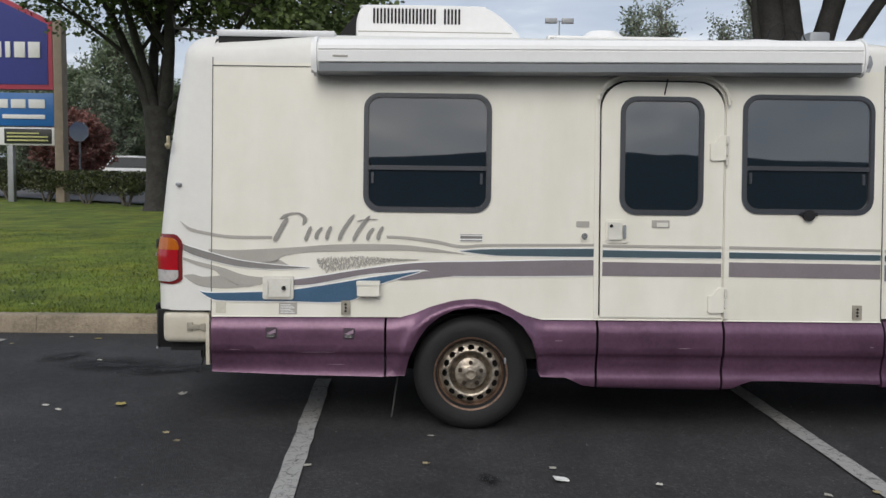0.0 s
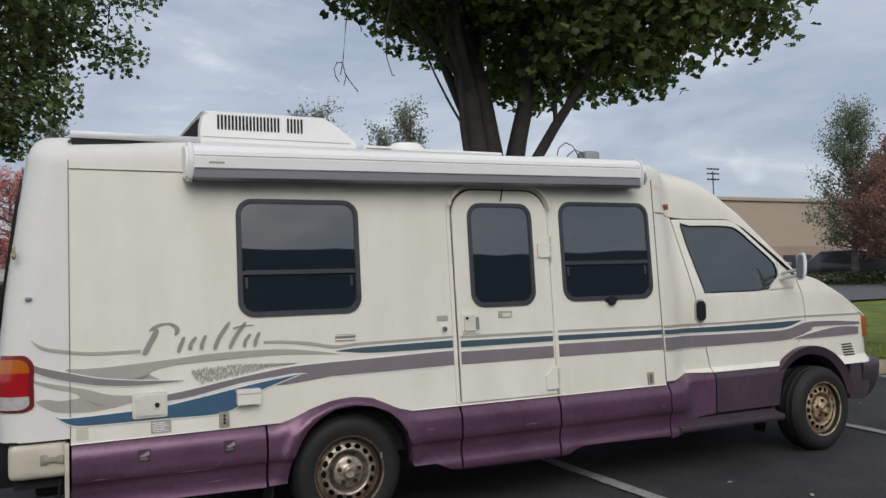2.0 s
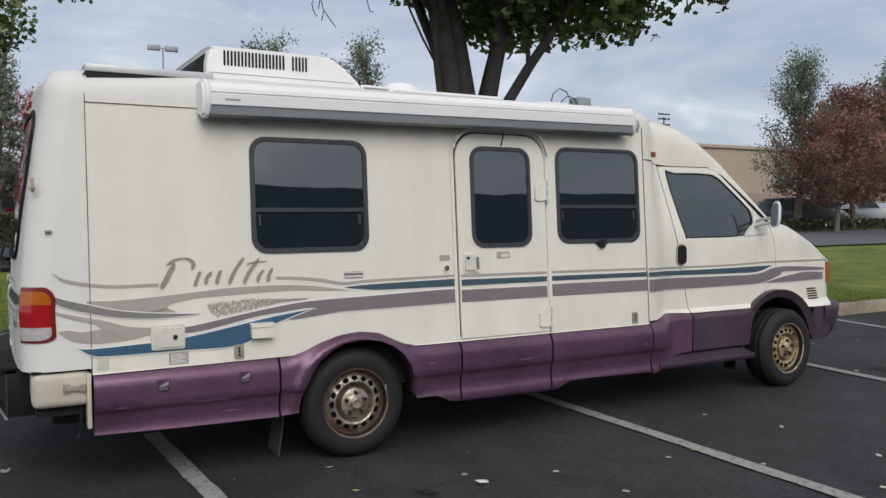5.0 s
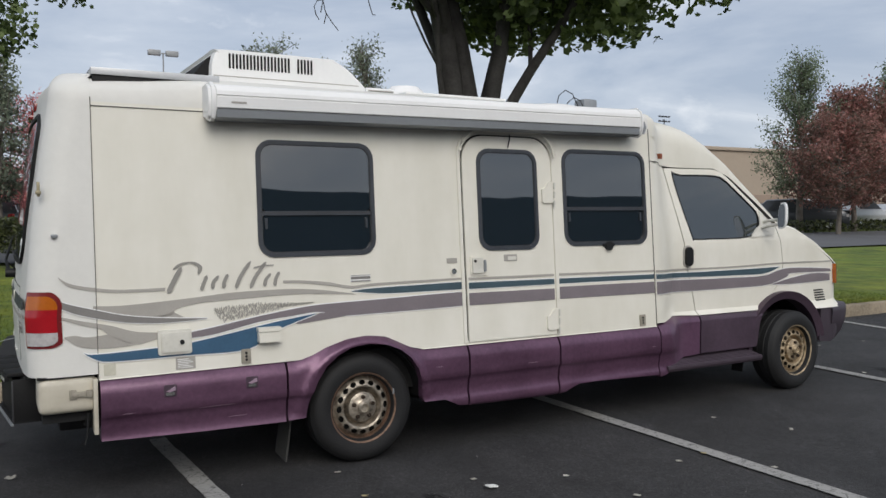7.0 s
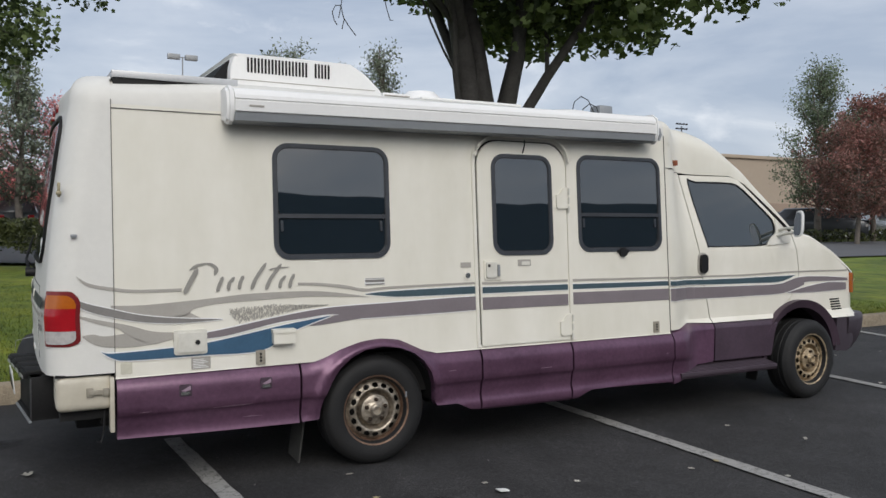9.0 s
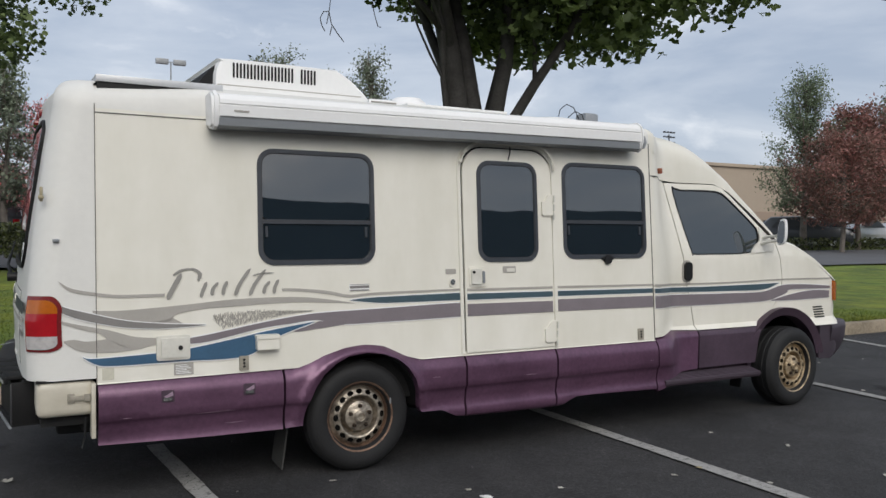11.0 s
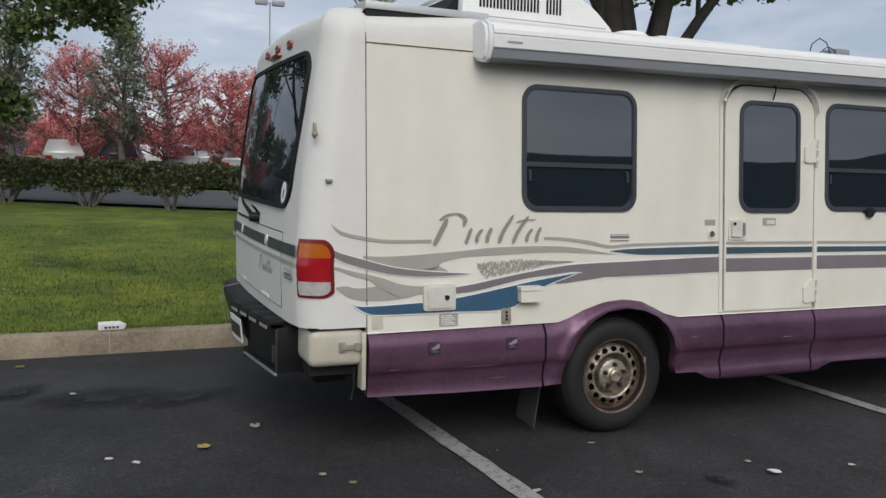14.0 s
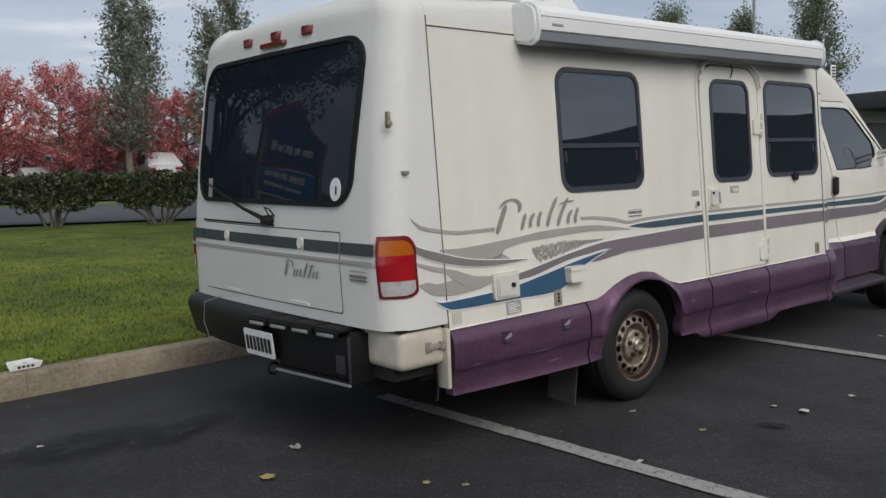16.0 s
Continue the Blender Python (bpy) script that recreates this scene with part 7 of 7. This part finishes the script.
part("plate", box((12.79, 4.75, 2.76), (13.01, 4.77, 3.09), 0.005), SIGNWHITE, ns)
part("small_plate", box((12.80, 4.75, 2.64), (13.0, 4.77, 2.74), 0.005), SIGNWHITE, ns)
for k in range(5):
    part("sign_bar", box((12.84, 4.735, 2.785 + 0.060 * k), (12.96, 4.75, 2.808 + 0.060 * k), 0.004), REDSIGN if k == 0 else SIGNBLACK, ns)

# wooded ridge behind the viewer, for the reflections
ridge = part("hill", grid_sheet(-420, 420, -330, -150, 60, 8, lambda x, y: -1.0 + (29 + 1.6 * math.sin(x * 0.017 + 0.6) + 0.8 * math.sin(x * 0.05) + 13 * ease(150, 290, x)) * ease(-150, -170, y)), mat("wooded_hill", (0.045, 0.048, 0.045), 0.95, vary=0.3, scale=0.05, fine=0.6))
tagged(ridge, "dark wooded ridge beyond the parking lot", "hill", kind="structure")

# ---------------------------------------------------------------- grass and litter
rs = np.random.RandomState(3)
m = 150000
gx = rs.uniform(-9, 10, m)
gy = KERB_Y + 0.15 + 9.0 * rs.uniform(0, 1, m) ** 1.7
gz = 0.15 + RISE * (gy - 2.8)
h = rs.uniform(0.014, 0.036, m)
a = rs.uniform(0, 2 * np.pi, m)
w = rs.uniform(0.0022, 0.0048, m)
lean = rs.normal(size=(m, 2)) * 0.022
p0 = np.stack([gx - w * np.cos(a), gy - w * np.sin(a), gz - 0.01], 1)
p1 = np.stack([gx + w * np.cos(a), gy + w * np.sin(a), gz - 0.01], 1)
p2 = np.stack([gx + lean[:, 0], gy + lean[:, 1], gz + h], 1)
gv = np.stack([p0, p1, p2], 1).reshape(-1, 3)
gf = np.arange(m * 3).reshape(-1, 3)
blades = add_leaves("grass", gv, gf, BLADE, None)
tagged(blades, "short green grass blades on the lawn", "grass", kind="stuff")


def oil_mat():
    """Old oil: dark in the middle, breaking up towards the rim."""
    m = bpy.data.materials.new("old_oil_stain")
    m.use_nodes = True
    t = m.node_tree
    s = t.nodes["Principled BSDF"]
    s.inputs["Base Color"].default_value = (0.008, 0.008, 0.0085, 1)
    s.inputs["Roughness"].default_value = 0.7
    co = t.nodes.new("ShaderNodeTexCoord")
    ball = t.nodes.new("ShaderNodeTexGradient")
    ball.gradient_type = "SPHERICAL"
    n = node(t, "ShaderNodeTexNoise", Scale=2.6, Detail=10.0, Roughness=0.74)
    mul = t.nodes.new("ShaderNodeMath")
    mul.operation = "MULTIPLY"
    r = t.nodes.new("ShaderNodeMapRange")
    r.inputs["From Min"].default_value, r.inputs["From Max"].default_value = 0.13, 0.48
    r.inputs["To Min"].default_value, r.inputs["To Max"].default_value = 0.0, 0.95
    clear = t.nodes.new("ShaderNodeBsdfTransparent")
    mx = t.nodes.new("ShaderNodeMixShader")
    t.links.new(co.outputs["Object"], ball.inputs["Vector"])
    t.links.new(co.outputs["Object"], n.inputs["Vector"])
    t.links.new(ball.outputs["Fac"], mul.inputs[0])
    t.links.new(n.outputs["Fac"], mul.inputs[1])
    t.links.new(mul.outputs[0], r.inputs["Value"])
    t.links.new(r.outputs["Result"], mx.inputs["Fac"])
    t.links.new(clear.outputs["BSDF"], mx.inputs[1])
    t.links.new(s.outputs["BSDF"], mx.inputs[2])
    t.links.new(mx.outputs["Shader"], t.nodes["Material Output"].inputs["Surface"])
    return m


OIL = oil_mat()
for k, (x, y, rx, ry) in enumerate(((-2.45, 1.5, 0.62, 0.36), (-2.0, 1.35, 0.5, 0.22), (-2.9, 1.75, 0.34, 0.2), (4.9, -0.1, 0.5, 0.25), (0.05, -0.75, 0.12, 0.07))):
    bm = bmesh.new()
    bm.faces.new([bm.verts.new((math.cos(q) * 1.0, math.sin(q) * 1.0, 0)) for q in (2 * math.pi * s / 24 for s in range(24))])
    ob = part("oil_stain", bm, OIL, smooth=False)
    ob.matrix_basis = Matrix.Translation((x, y, 0.0062 + 0.0004 * k)) @ Matrix.Rotation(0.5 * k, 4, "Z") @ Matrix.Diagonal((rx, ry, 1, 1))
    tagged(ob, "dark old oil stain on the asphalt", "stain", "oil stains", "structure")


def fallen_leaf(size, seed, curl=0.25):
    rnd = random.Random(seed)
    bm = bmesh.new()
    ring = []
    for k in range(15):
        t = 2 * math.pi * k / 15
        r = size * (0.34 + 0.20 * abs(math.sin(2.5 * t))) * rnd.uniform(0.8, 1.15)
        ring.append(bm.verts.new((r * math.cos(t), r * math.sin(t), curl * r * r / size * rnd.uniform(0.3, 1.6) + 0.002)))
    c = bm.verts.new((0, 0, 0.003))
    for k in range(15):
        bm.faces.new((ring[k], ring[(k + 1) % 15], c))
    return bm


def chip(size, seed):
    rnd = random.Random(seed)
    bm = box((-size * 0.5, -size * 0.28, 0), (size * 0.5, size * 0.28, size * 0.10), size * 0.02, 1)
    for v in bm.verts:
        v.co.x += rnd.uniform(-0.12, 0.12) * size
        v.co.y += rnd.uniform(-0.12, 0.12) * size
        v.co.z += 0.10 * size * math.sin(v.co.x / size * 4 + seed) + 0.05 * size
    return bm


def drop(name, bm, material, x, y, z, turn, label, category, group):
    ob = part(name, bm, material, None, smooth=False)
    ob.matrix_basis = pose(x, y, z, 0, 0, turn)
    return tagged(ob, label, category, group)


drop("crumpled_paper", chip(0.062, 3), PAPER, 0.36, -0.745, 0.004, 20, "small crumpled white paper scrap on the asphalt", "litter", "litter")
drop("fallen_leaf", fallen_leaf(0.062, 5), LEAF_PALE, -1.716, 0.676, 0.004, 10, "pale dry leaf lying on the asphalt", "leaf", "fallen leaves")
drop("fallen_leaf", fallen_leaf(0.072, 6), LEAF_DRY, -1.995, 0.432, 0.004, 40, "yellow dry leaf lying on the asphalt", "leaf", "fallen leaves")
drop("fallen_leaf", fallen_leaf(0.07, 7), LEAF_DRY, -2.95, 2.45, 0.004, 80, "yellow dry leaf lying on the asphalt", "leaf", "fallen leaves")
cup = joined(box((-0.082, -0.045, 0.0), (0.082, 0.045, 0.006), 0.002), box((-0.085, -0.048, 0.003), (0.085, -0.042, 0.042), 0.002), box((-0.080, 0.040, 0.003), (0.070, 0.046, 0.050), 0.002), box((-0.088, -0.046, 0.003), (-0.081, 0.046, 0.046), 0.002),
             box((0.079, -0.046, 0.003), (0.086, 0.046, 0.036), 0.002), box((0.0, -0.04, 0.036), (0.078, 0.042, 0.041), 0.002))
for v in cup.verts:
    v.co.x += 0.010 * math.sin(v.co.z * 60 + v.co.y * 30)
    v.co.y += 0.008 * math.sin(v.co.x * 40) + 0.3 * v.co.z * v.co.x
carton = drop("crushed_carton", cup, PAPER, -2.38, 2.86, 0.155, 4, "crushed white food carton on the kerb edge", "litter", "litter")
for k in range(4):
    part("print_bar", box((-0.055 + 0.026 * k, -0.0500, 0.014), (-0.038 + 0.026 * k, -0.0475, 0.028)), SIGNBLACK, carton)
LEAF_TAN = mat("fallen_leaf_tan", (0.30, 0.25, 0.14), 0.7, vary=0.3, scale=30, rand=0.7)
rnd = random.Random(77)
pale = [fallen_leaf(0.036, s) for s in (1, 2)] + [chip(0.030, s) for s in (1, 2)]
kinds_l = []
for k, b in enumerate(pale):
    kinds_l.append(drop("fallen_leaf", b, LEAF_PALE if k != 1 else LEAF_TAN, rnd.uniform(-3, 3), rnd.uniform(-2.0, 0.3), 0.004, 0, "small pale dry leaf fragment on the asphalt", "leaf", "fallen leaves"))
for k in range(80):
    x, y = rnd.uniform(-4.5, 6.5), rnd.uniform(-2.6, 2.6)
    if -1.8 < x < 4.4 and y > -0.1:
        y = -rnd.uniform(0.1, 2.6)
    copy_thing(kinds_l[k % 4], pose(x, y, 0.004, 0, 0, rnd.uniform(0, 360)))
for k in range(26):
    x, y = rnd.uniform(-7, 0.5), rnd.uniform(3.0, 9)
    copy_thing(kinds_l[k % 2], pose(x, y, lie(y) + 0.03, 0, 0, rnd.uniform(0, 360)))

# grit on the asphalt
rs = np.random.RandomState(31)
m = 1000
gx, gy = rs.uniform(-5, 7, m), rs.uniform(-3.2, 2.6, m)
s = 0.0022 + 0.0045 * rs.uniform(0, 1, m) ** 4
dirs = np.array([(1, 0, 0), (-0.6, 0.8, 0), (-0.5, -0.8, 0), (0, 0, 1.0)])
gv = (np.stack([gx, gy, np.full(m, 0.004)], 1)[:, None] + s[:, None, None] * (dirs[None] + rs.normal(size=(m, 4, 3)) * 0.25)).reshape(-1, 3)
gf = (np.arange(m)[:, None, None] * 4 + np.array([(0, 1, 3), (1, 2, 3), (2, 0, 3)])[None]).reshape(-1, 3)
grit = add_leaves("grit", gv, gf, mat("pale_grit", (0.13, 0.125, 0.12), 0.8, vary=0.4, island=0.9), None)
tagged(grit, "pale grit and crumbs scattered on the asphalt", "grit", kind="stuff")
